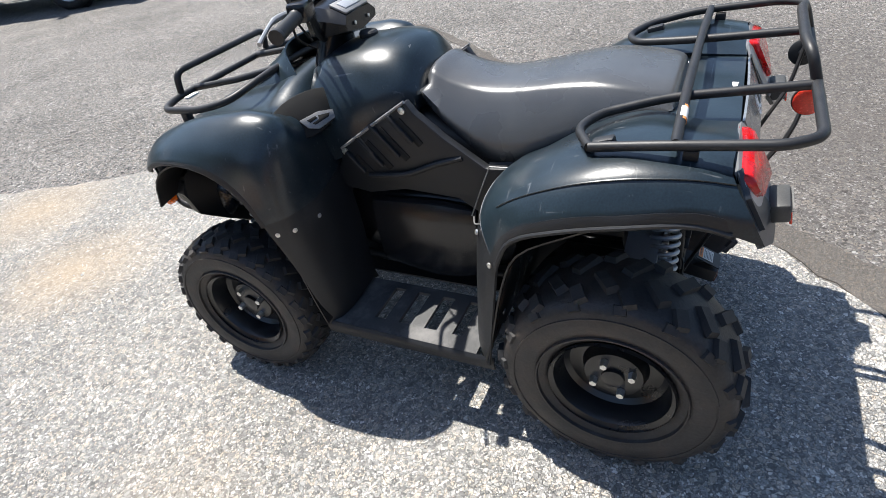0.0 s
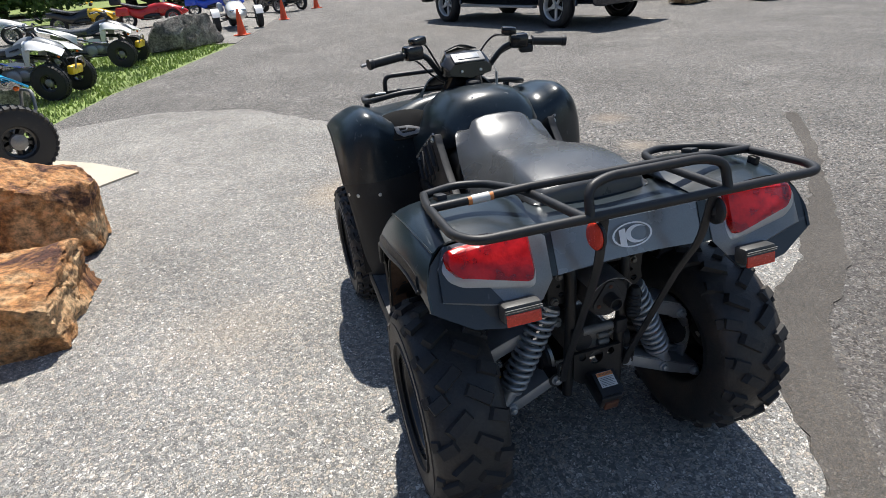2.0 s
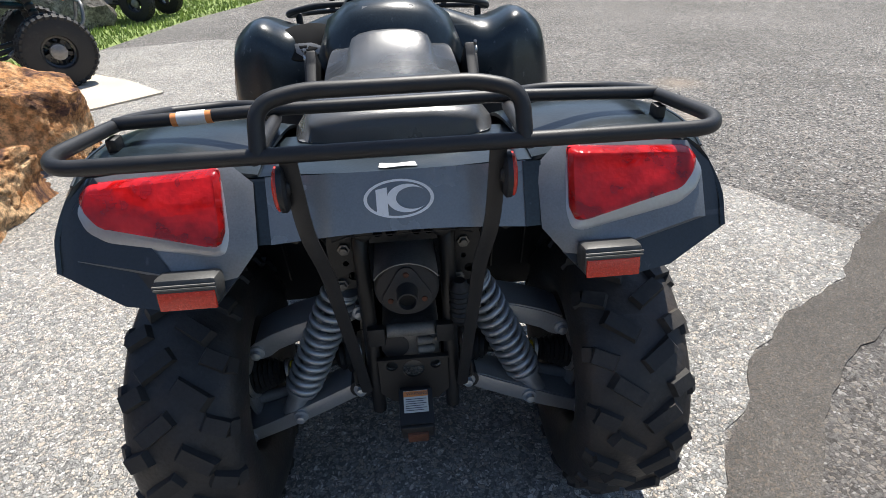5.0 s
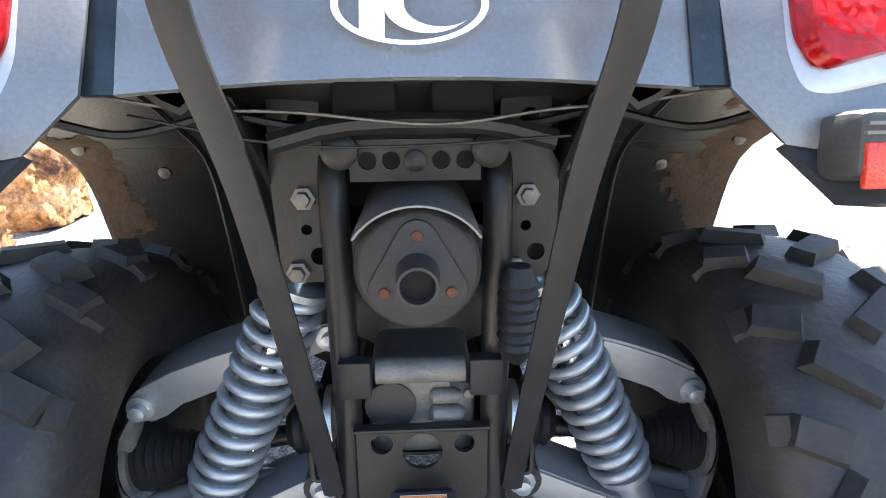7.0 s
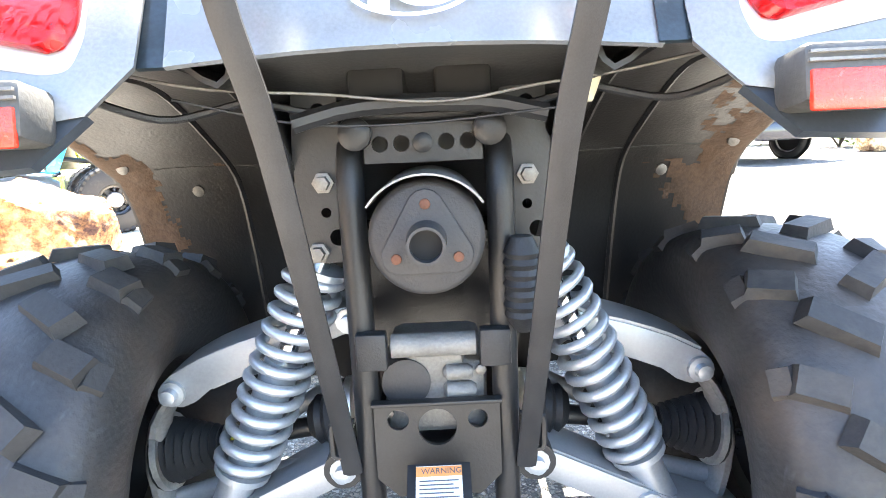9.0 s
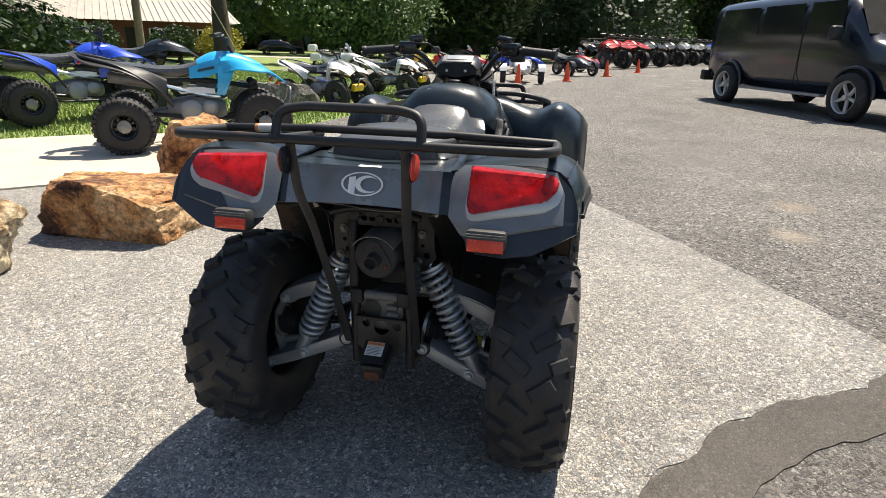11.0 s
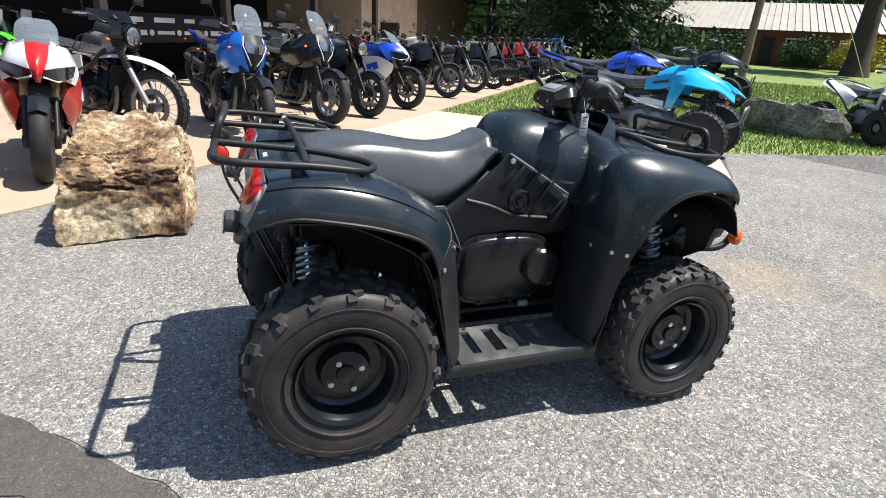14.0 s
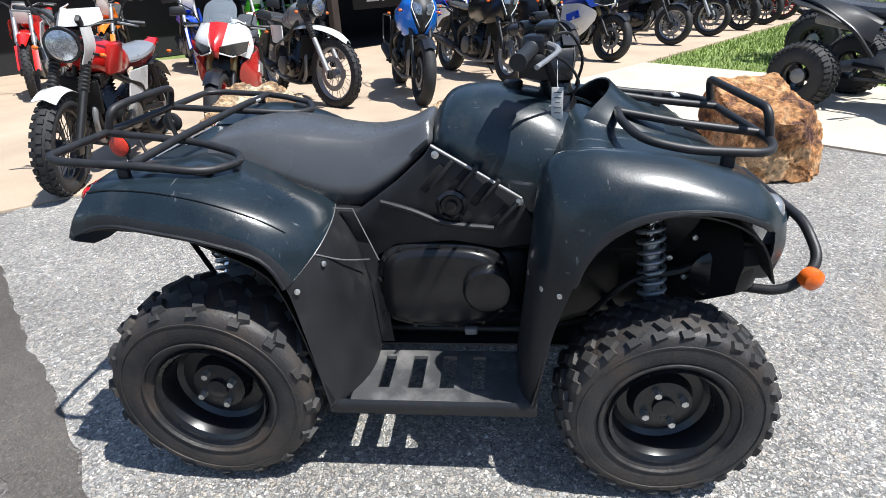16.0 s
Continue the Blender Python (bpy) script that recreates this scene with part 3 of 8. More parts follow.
tagged(flat("pavement_apron", [(-1.2, -3.4), (-1.73, -2.82), (-2.65, -1.76), (-4.39, -0.15), (-5.35, 1.0), (-7.65, 3.05), (-21.5, 14.6), (-25, 10.5), (-12, -3), (-9, -16), (-4, -16)], 0.012, M["apron"], 0.05),
       "sunlit tan concrete apron in front of the shop", "concrete", kind="structure")
tagged(flat("pavement_walk", [(-5.35, 1.0), (-3.72, 2.59), (-2.09, 4.21), (-2.57, 4.74), (-3.83, 5.73), (-5.83, 4.75), (-7.65, 3.05)], 0.016, M["concrete"], 0.05),
       "pale concrete walkway slab with a broom finish", "concrete", kind="structure")
tagged(flat("gravel_pad", [(-1.45, 14.9), (-0.6, 19.5), (1.2, 30), (2.0, 36), (12, 60), (26, 100), (20, 102), (6, 66), (-3, 42), (-8, 33), (-14, 28), (-13, 23), (-6, 20), (-3.3, 16.2)], -0.006, M["gravel"], 0.03),
       "grey gravel strip under the parked machines", "gravel", kind="structure")
tagged(flat("road_far", [(-120, 62), (-30, 43), (-14, 42), (10, 62), (12, 66), (-14, 46), (-30, 47), (-120, 68)], -0.012, M["concrete"], 0.01), "pale drive crossing the lawn by the far house", "road", kind="structure")

# loose stones on the paving
bm = B()
rs = random.Random(11)
for i in range(5200):
    x, y = rs.uniform(-3.2, 1.4), rs.uniform(-1.0, 3.2)
    if x * .72 - y > .40 or x > .7:
        continue
    s = rs.uniform(0.003, 0.0075) * (1.7 if rs.random() < 0.08 else 1)
    a = rs.uniform(0, 6.28)
    vs = []
    for k in range(5):
        b = a + k * 1.2566 + rs.uniform(-0.3, 0.3)
        vs.append(bm.verts.new((x + s * math.cos(b), y + s * math.sin(b), 0.0005)))
    top = bm.verts.new((x, y, s * 0.8))
    for k in range(5):
        bm.faces.new((vs[k], vs[(k + 1) % 5], top))
M["stones"] = leaf_mat("loose_stone", (0.2, 0.19, 0.18), (0.62, 0.6, 0.56))
M["stones"].node_tree.nodes["Principled BSDF"].inputs["Roughness"].default_value = 0.85
tagged(part("loose_gravel", bm, M["stones"]), "scattered loose pale stone chips on the paving", "gravel", kind="stuff")


# ---- boulders ----
def rock(label, at, half, height, seed, material, turn, planes, pits=0.0, cuts=6, fine=6, chip=0.05):
    """A broken boulder: the body common to all the given planes (outward normal, distance), chipped, cracked and pitted."""
    bm = B()
    bmesh.ops.create_icosphere(bm, subdivisions=fine, radius=1)
    rr = random.Random(seed)
    cut = [(Vector(d).normalized(), h) for d, h in planes]
    for i in range(cuts):
        cut.append((Vector((rr.uniform(-1, 1), rr.uniform(-1, 1), rr.uniform(-0.4, 0.8))).normalized(), rr.uniform(0.86, 1.0)))
    off = Vector((seed * 3.1, seed * 1.7, seed * 0.9))
    for v in bm.verts:
        d = v.co.normalized()
        q0 = d * 1.4 + off
        d2 = (d + Vector((noise.noise(q0 * 1.5), noise.noise(q0 * 1.5 + Vector((7, 0, 0))), noise.noise(q0 * 1.5 + Vector((0, 7, 0))))) * 0.10).normalized()
        r = 1.25
        for nrm, h in cut:
            k = nrm.dot(d2)
            if k > 0.05:
                r = min(r, h / k)
        p = d * r
        q = p + off
        dist = noise.voronoi(q * 2.6)[0]
        big = dist[1] - dist[0]
        dist = noise.voronoi(q * 7.0)[0]
        small = dist[1] - dist[0]
        r *= 1 + chip * (min(big, 0.45) - 0.25) + chip * 0.42 * (min(small, 0.4) - 0.2) + 0.035 * noise.fractal(q * 5, 0.8, 2.1, 5)
        crack = abs(noise.noise(q * 1.7 + Vector((3, 1, 8))))
        r *= 1 - 0.045 * max(0.0, 1 - crack / 0.035)
        if pits and d.z > 0.1:
            g = noise.fractal(Vector((q.x * 11, q.y * 3.0, q.z * 9)), 0.7, 2.0, 4)
            r *= 1 - pits * max(0.0, g) - pits * 0.5 * abs(g)
        v.co = d * r
    lo = [min(v.co[k] for v in bm.verts) for k in range(3)]
    hi = [max(v.co[k] for v in bm.verts) for k in range(3)]
    span = (half[0] * 2, half[1] * 2, height + 0.02)
    for v in bm.verts:
        for k in range(3):
            f = (v.co[k] - lo[k]) / (hi[k] - lo[k])
            v.co[k] = f * span[k] - (half[k] if k < 2 else 0.02)
    ob = part("boulder", bm, material, None, "", 32)
    ob.matrix_basis = pose(at[0], at[1], 0, 0, 0, turn)
    return tagged(ob, label, "boulder", "boulders along the walkway")


M["rock_orange"] = rock_mat("orange_ironstone", (0.80, 0.52, 0.28), (0.60, 0.28, 0.10), (0.12, 0.05, 0.032))
M["rock_tan"] = rock_mat("tan_ironstone", (0.82, 0.68, 0.47), (0.60, 0.40, 0.21), (0.17, 0.09, 0.05))
M["rock_pitted"] = rock_mat("pitted_ironstone", (0.80, 0.66, 0.44), (0.46, 0.29, 0.15), (0.13, 0.07, 0.04))
M["rock_grey"] = rock_mat("grey_fieldstone", (0.29, 0.27, 0.24), (0.18, 0.16, 0.14), (0.08, 0.075, 0.07))
rock("peaked orange-brown boulder with a dark weathered face", (-2.47, 2.68), (.47, .37), .65, 3, M["rock_orange"], 8,
     [((.1, -1, -.12), .62), ((.35, -.1, 1), .52), ((-.75, .1, .7), .60), ((.2, .8, .7), .62), ((1, -.1, -.1), .78), ((-1, -.3, -.2), .82), ((0, 1, 0), .8), ((0, 0, -1), .5), ((.8, -.7, .3), .74), ((-.8, -.7, .2), .78), ((.8, .6, .2), .78)], 0.0, 9)
rock("low cracked orange boulder with a clean broken end", (-2.44, 1.60), (.57, .38), .39, 8, M["rock_orange"], 12,
     [((.05, .12, 1), .52), ((1, -.15, .02), .72), ((-.25, -1, -.1), .60), ((-1, -.2, .2), .80), ((.5, -.25, .85), .66), ((0, 1, .1), .7), ((0, 0, -1), .5)], 0.02)
rock("flat-topped tan boulder, narrower at its foot", (-2.83, .46), (.58, .41), .42, 13, M["rock_tan"], 40,
     [((.06, -.10, 1), .40), ((0, 0, -1), .5), ((1, -.2, -.22), .76), ((.5, -1, -.25), .62), ((-.6, -1, -.2), .68), ((-1, 0, -.3), .78), ((-.4, 1, -.25), .68), ((.7, .8, -.25), .72), ((.9, -.5, .5), .74), ((-.7, -.3, .6), .66)], 0.05, 6, chip=0.08)
rock("tall pale boulder with a pitted brown top", (-2.31, -1.02), (.52, .42), .72, 21, M["rock_pitted"], 4,
     [((.50, -.05, 1), .50), ((1, .05, .05), .62), ((.75, .0, .75), .66), ((.12, 1, .06), .64), ((-.05, -1, .12), .66), ((-1, 0, .15), .7), ((0, 0, -1), .6)], 0.13, 3, chip=0.09)
rock("long low grey boulder on the lawn's edge", (-2.75, 15.1), (1.12, .6), .78, 31, M["rock_grey"], 50, [((0, .2, 1), .55), ((0, 0, -1), .5), ((.2, -1, .2), .7), ((1, 0, .3), .8)], 0, 9, 4)
rock("grey lichened boulder behind the sport quad", (-5.1, 8.6), (.85, .5), .55, 35, M["rock_grey"], 20, [((0, .2, 1), .5), ((0, 0, -1), .5), ((.2, -1, .2), .7)], 0, 9, 4)


# ---- the quad bike that is walked round: +y is its front, +x its right side ----
atv = thing("quad_bike", "dark blue-grey utility quad bike with black steel racks", "quad bike")


def both(f):
    for s in (1, -1):
        f(s)


def mx(pts, s):
    return [(p[0] * s, p[1], p[2]) for p in pts]


def tyre_profile(R, rim, w):
    """Half-round section from the inner bead over the tread to the outer bead: (radius, along the axle)."""
    return [(rim, -w * 0.36), (rim + 0.012, -w * 0.42), (rim + (R - rim) * 0.35, -w * 0.5), (rim + (R - rim) * 0.66, -w * 0.5), (R * 0.925, -w * 0.45), (R * 0.968, -w * 0.34), (R * 0.991, -w * 0.17), (R, 0),
            (R * 0.991, w * 0.17), (R * 0.968, w * 0.34), (R * 0.925, w * 0.45), (rim + (R - rim) * 0.66, w * 0.5), (rim + (R - rim) * 0.35, w * 0.5), (rim + 0.012, w * 0.42), (rim, w * 0.36)]


def big_wheel(at, side, R, w, rim, kind, parent, steer=0.0):
    """One wheel with knobbly tyre, dished black rim and four bolts; side: +1 faces +x."""
    M0 = Matrix.Translation(at) @ Matrix.Rotation(radians(steer), 4, "Z") @ (Matrix.Identity(4) if side > 0 else Matrix.Rotation(math.pi, 4, "Z"))
    ax = M0 @ AXLE
    wheel = new("wheel")
    wheel.parent = parent
    wheel["label"] = "black steel wheel with a knobbly dusty tyre"
    body = R - 0.008
    bm = lathe(B(), spline([(r, h, 0) for r, h in tyre_profile(body, rim, w)], 3) and [(v.x, v.y) for v in spline([(r, h, 0) for r, h in tyre_profile(body, rim, w)], 3)], ax, 64, True)
    t = part("tyre", bm, M["rubber"], wheel, "", 50)
    # raised rings on the sidewall
    bm = B()
    for rr in (rim + (R - rim) * 0.22, rim + (R - rim) * 0.62):
        lathe(bm, [(rr - 0.004, w * 0.47), (rr - 0.002, w * 0.512), (rr + 0.002, w * 0.512), (rr + 0.004, w * 0.47)], ax, 64, True)
    part("sidewall_ring", bm, M["rubber"], t)
    bm = B()
    rnd = random.Random(int(R * 1000) + side)

    prof = sorted((h, r) for r, h in tyre_profile(body, rim, w)[4:11])

    def crown_r(x):
        for (h0, r0), (h1, r1) in zip(prof, prof[1:]):
            if h0 <= x <= h1:
                return r0 + (r1 - r0) * (x - h0) / (h1 - h0)
        return prof[0][1] - (abs(x) - abs(prof[0][0])) * 1.2

    def lug(ang, x, lx, ly, skew, h=0.012, tilt=0.0):
        # lx along the axle, ly along the rim
        c = M0 @ (Matrix.Rotation(ang, 4, "X") @ Vector((x, 0, crown_r(x) + h * 0.32)))
        rm = (M0.to_3x3() @ Matrix.Rotation(ang, 3, "X") @ Matrix.Rotation(tilt, 3, "Y") @ Matrix.Rotation(skew, 3, "Z"))
        tmp = bmesh.new()
        bmesh.ops.create_cube(tmp, size=1)
        for v in tmp.verts:
            f = 0.87 if v.co.z > 0 else 1.05
            v.co = Vector((v.co.x * lx * f, v.co.y * ly * f, v.co.z * h))
        join(bm, tmp, Matrix.Translation(c) @ rm.to_4x4())

    if kind == "rear":
        n = 16
        for i in range(n):
            a = 2 * math.pi * i / n
            for s in (1, -1):
                b = a + (0.5 * s) * math.pi / n
                wob = rnd.uniform(-.012, .012)
                lug(b + wob, s * w * 0.15, w * 0.34, 0.033, s * 0.62, 0.017)
                lug(b + math.pi / n + wob, s * w * 0.335, w * 0.23, 0.034, s * 0.42, 0.016, s * 0.26)
                lug(b + math.pi / n + 0.035 * s + wob, s * w * 0.455, w * 0.11, 0.032, s * 0.1, 0.010, s * 0.85)
    else:
        n = 26
        for i in range(n):
            a = 2 * math.pi * i / n
            for s in (1, -1):
                b = a + (0.5 * s) * math.pi / n
                lug(b, s * w * 0.11, w * 0.22, 0.028, -s * 0.6, 0.013)
                lug(b + 0.08, s * w * 0.31, w * 0.21, 0.028, s * 0.5, 0.013, s * 0.15)
                lug(b + 0.13, s * w * 0.44, w * 0.12, 0.032, s * 0.2, 0.012, s * 0.6)
    part("tread", bm, M["tread"], t, "dusty raised tread blocks", 25)
    dish = w * 0.5 - 0.02
    bm = lathe(B(), [(rim + 0.004, dish + 0.012), (rim + 0.008, dish + 0.004), (rim - 0.006, dish - 0.004), (rim - 0.014, dish - 0.022), (rim - 0.020, dish - 0.066), (rim - 0.034, dish - 0.078), (0.090, dish - 0.080), (0.078, dish - 0.045), (0.05, dish - 0.040), (0.032, dish - 0.040), (0.03, dish - 0.03), (0.012, dish - 0.026)], ax, 48, cap=(False, True))
    rimob = part("rim", bm, M["rim"], wheel, "glossy black dished rim", 30)
    for k in range(4):
        a = radians(25 + 90 * k)
        bm = B()
        p = ax @ Vector((0.055 * math.cos(a), 0.055 * math.sin(a), dish - 0.042))
        q = ax @ Vector((0.055 * math.cos(a), 0.055 * math.sin(a), dish - 0.026))
        cyl(bm, p, q + (q - p) * 0.4, 0.0125, 0.010, 6)
        part("wheel_nut", bm, M["steel"], rimob, "bright zinc nut")
    return wheel


RW, FW = 0.226, 0.195


def patchwork(name, rows, k0, k1, s, material, label):
    """The rows k0 to k1 of a control grid as one smooth panel."""
    full = [mx(r, s) for r in rows]
    cols = [spline(r, 4) for r in full]
    fine = list(zip(*[spline(list(c), 4) for c in zip(*cols)]))[k0 * 4:k1 * 4 + 1]
    bm = B()
    vs = [[bm.verts.new(p) for p in r] for r in fine]
    fs = []
    for a, b in zip(vs, vs[1:]):
        for i in range(len(a) - 1):
            fs.append(bm.faces.new((a[i], a[i + 1], b[i + 1], b[i])))
    bm.normal_update()
    bmesh.ops.solidify(bm, geom=fs, thickness=0.007 * s)
    ob = part(name, bm, material, atv, label, 50)
    return ob, fine
both(lambda s: big_wheel((0.454 * s, 0, 0.320), s, 0.322, RW, 0.160, "rear", atv))
both(lambda s: big_wheel((0.480 * s, 1.28, 0.293), s, 0.295, FW, 0.152, "front", atv, 1.5))

# rear body: fenders, tail, luggage deck
REAR = [
    [(.22, -.206, .938), (.36, -.204, .960), (.485, -.200, .950), (.530, -.243, .885), (.535, -.276, .824)],
    [(.22, -.12, .940), (.36, -.12, .968), (.497, -.12, .958), (.545, -.14, .908), (.552, -.150, .866)],
    [(.20, 0, .948), (.36, 0, .966), (.503, 0, .952), (.555, 0, .89), (.566, -.01, .852)],
    [(.20, .13, .905), (.36, .13, .935), (.498, .135, .915), (.552, .13, .862), (.564, .122, .820)],
    [(.20, .24, .84), (.35, .27, .865), (.478, .272, .845), (.538, .252, .80), (.553, .238, .768)],
    [(.20, .34, .78), (.33, .365, .78), (.45, .36, .755), (.523, .315, .705), (.548, .285, .682)],
    [(.23, .42, .62), (.32, .42, .60), (.42, .402, .58), (.505, .358, .56), (.543, .308, .56)],
    [(.25, .45, .315), (.34, .448, .30), (.42, .43, .295), (.50, .388, .288), (.542, .348, .282)],
]


def fender_pair(s, rows, split, name, label, bolts, ridge_at):
    f, fine = patchwork(name, rows, 0, split, s, M["plastic"], label)
    g, fine2 = patchwork("mud_flap", rows, split, len(rows) - 1, s, M["trim"], "matt black mud flap")
    band = [[p + Vector((s * (.0045 - .002 * (k == 0)), 0, -.001)) for k, p in enumerate(r[-4:])] for r in fine[2:]]
    bm = B()
    vs = [[bm.verts.new(p) for p in r] for r in band]
    fs = [bm.faces.new((a[i], a[i + 1], b[i + 1], b[i])) for a, b in zip(vs, vs[1:]) for i in range(3)]
    bm.normal_update()
    bmesh.ops.solidify(bm, geom=fs, thickness=.004 * s)
    lip = part("fender_lip", bm, M["trim"], f, "matt black textured arch lip", 50)
    part("lip_bead", tube(B(), [r[-1] + Vector((s * .002, 0, 0)) for r in fine[2:]], .0065, 8), M["trim"], lip)
    ridge = [r[ridge_at] + Vector((s * .001, 0, .0015)) for r in fine[:-3]]
    part("fender_ridge", tube(B(), ridge, .0024, 6), M["plastic"], f, "raised crease along the fender's shoulder")
    g.location = (-.004 * s, 0, 0)
    seam = [p + Vector((s * .002, 0, .001)) for p in fine[-1]]
    part("flap_seam", tube(B(), seam, .0015, 6), M["alloy"], g, "pale worn seam edge")
    for k in bolts:
        p = fine2[1][k]
        q = fine2[1][k + 1] - fine2[1][k - 1]
        r = fine2[2][k] - fine2[0][k]
        n = q.cross(r) * s
        n = n if n.x * s > 0 else -n
        part("flap_bolt", lathe(B(), [(.008, 0), (.008, .004), (.003, .006)], face_to(p + n.normalized() * .003, n), 10), M["steel"], g)


both(lambda s: fender_pair(s, REAR, 5, "rear_fender", "scuffed dark blue plastic fender", (9, 14), 9))


def back_y(z):
    return -0.206 - (0.955 - z) * 0.52


def panel_y(z):
    return -0.206 - (0.955 - z) * 0.45


LOBE = [(.226, .930), (.256, .955), (.36, .960), (.478, .950), (.500, .905), (.503, .838), (.37, .806), (.30, .794), (.262, .800), (.228, .838)]
SKIRT = [(.478, .950), (.515, .915), (.531, .870), (.535, .822), (.44, .770), (.37, .758), (.30, .762), (.262, .800), (.30, .795), (.37, .807), (.503, .839), (.500, .905)]


def lobe(s):
    bm = B()
    pts = [(x * s, back_y(z), z) for x, z in LOBE]
    c = bm.verts.new((.36 * s, back_y(.86) - 0.004, .86))
    ring = [bm.verts.new(p) for p in pts]
    inner = [bm.verts.new(Vector(p).lerp(Vector((.36 * s, back_y(.86) - 0.004, .86)), 0.12) + Vector((0, -0.006, 0))) for p in pts]
    n = len(pts)
    for i in range(n):
        j = (i + 1) % n
        bm.faces.new((ring[i], ring[j], inner[j], inner[i]))
        bm.faces.new((inner[i], inner[j], c))
    bmesh.ops.recalc_face_normals(bm, faces=bm.faces)
    bmesh.ops.solidify(bm, geom=list(bm.faces), thickness=0.008)
    part("tail_panel", bm, M["greyplastic"], atv, "satin grey tail panel round the lamp", 30)
    bm = B()
    bm.faces.new([bm.verts.new((x * s, back_y(z) + .003, z)) for x, z in SKIRT])
    bmesh.ops.triangulate(bm, faces=list(bm.faces))
    bmesh.ops.recalc_face_normals(bm, faces=bm.faces)
    bmesh.ops.solidify(bm, geom=list(bm.faces), thickness=0.010)
    part("tail_skirt", bm, M["satin_navy"], atv, "dark blue fender end under the grey panel", 30)
    # tail lamp and its bezel
    shape = [(.274, .955), (.474, .945), (.486, .930), (.482, .912), (.462, .890), (.292, .850), (.280, .853), (.272, .870)]
    frame_shape = [(.272, .945), (.482, .938), (.499, .908), (.486, .880), (.455, .862), (.295, .833), (.276, .836), (.268, .860)]
    for grow, lift, name, material in ((1.0, 0.024, "tail_lamp", M["lens"]), (1.07, 0.010, "lamp_bezel", M["bezel"])):
        cx, cz = .37, .905
        o = shape if grow == 1.0 else frame_shape
        o = [(p[0], p[2]) for p in rounded([(x, 0, z) for x, z in o], .011, 4, True)]
        bm = B()
        front, back, mid = [], [], []
        for x, z in o:
            ix, iz = cx + (x - cx) * 0.93, cz + (z - cz) * 0.90
            back.append(bm.verts.new((x * s, back_y(z) + 0.004, z)))
            mid.append(bm.verts.new((x * s, back_y(z) - lift * 0.6, z)))
            front.append(bm.verts.new((ix * s, back_y(iz) - lift, iz)))
        k = len(o)
        for i in range(k):
            j = (i + 1) % k
            bm.faces.new((back[i], back[j], mid[j], mid[i]))
            bm.faces.new((mid[i], mid[j], front[j], front[i]))
        bm.faces.new(front)
        bmesh.ops.recalc_face_normals(bm, faces=bm.faces)
        ob = part(name, bm, material, atv, "clear red tail lamp lens" if grow == 1 else "")
        if grow > 1.0:
            continue
        out = Vector((0, -1, .52)).normalized()
        bm = B()
        bm.faces.new([bm.verts.new((x * s, back_y(z) - .0115, z)) for x, z in shape])
        bmesh.ops.solidify(bm, geom=list(bm.faces), thickness=.001)
        part("lamp_back", bm, M["lampback"], ob, "dark red back of the lamp")
        for x, z, q in ((.322, .898, .031), (.405, .914, .023)):
            part("reflector_bowl", lathe(B(), [(.004, .001), (q * .45, .002), (q * .8, .004), (q, .008), (q + .0025, .008), (q + .0025, 0)], face_to((x * s, back_y(z) - .0112, z), out), 28, cap=(True, False)), M["bowl"], ob, "round red mirrored bowl")
            part("bulb", ball(B(), Vector((x * s, back_y(z) - .015, z)), .006, (1, 1, 1), 2), M["lampback"], ob)
        for z0, z1, x0, x1 in ((.880, .888, .29, .45), (.935, .934, .285, .465)):
            part("lens_rib", tube(B(), [(x0 * s, back_y(z0) - .018, z0), (x1 * s, back_y(z1) - .018, z1)], .002, 6), M["bowl"], ob)
    # block reflector under the panel
    bm = box(B(), (.330 * s, -.306, .801), (.096, .044, .046), rot(-10, 0, 0), 0.009)
    rf = part("reflector_housing", bm, M["housing"], atv, "dusty black reflector housing")
    for dz in (.009, .015):
        part("housing_groove", box(B(), (.330 * s, -.3285, .7975 + dz + .006), (.092, .003, .0022), rot(-10, 0, 0)), M["drive"], rf)
    part("reflector", box(B(), (.330 * s, -.3282, .7915), (.086, .006, .030), rot(-10, 0, 0), 0.002), M["reflector"], rf, "red reflector")


both(lobe)
bm = B()
g = []
for x in (-.208, -.19, -.1, 0, .1, .19, .208):
    top, bot = .936, .838 + 0.010 * (1 - (x / .208) ** 2)
    g.append([(x, panel_y(z) - 0.004 * (1 - (x / .208) ** 2), z) for z in (top, (top * 2 + bot) / 3, (top + 2 * bot) / 3, bot)])
part("centre_panel", sheet(bm, g, 2, 0.006), M["darkpanel"], atv, "satin grey centre panel with a white emblem", 40)
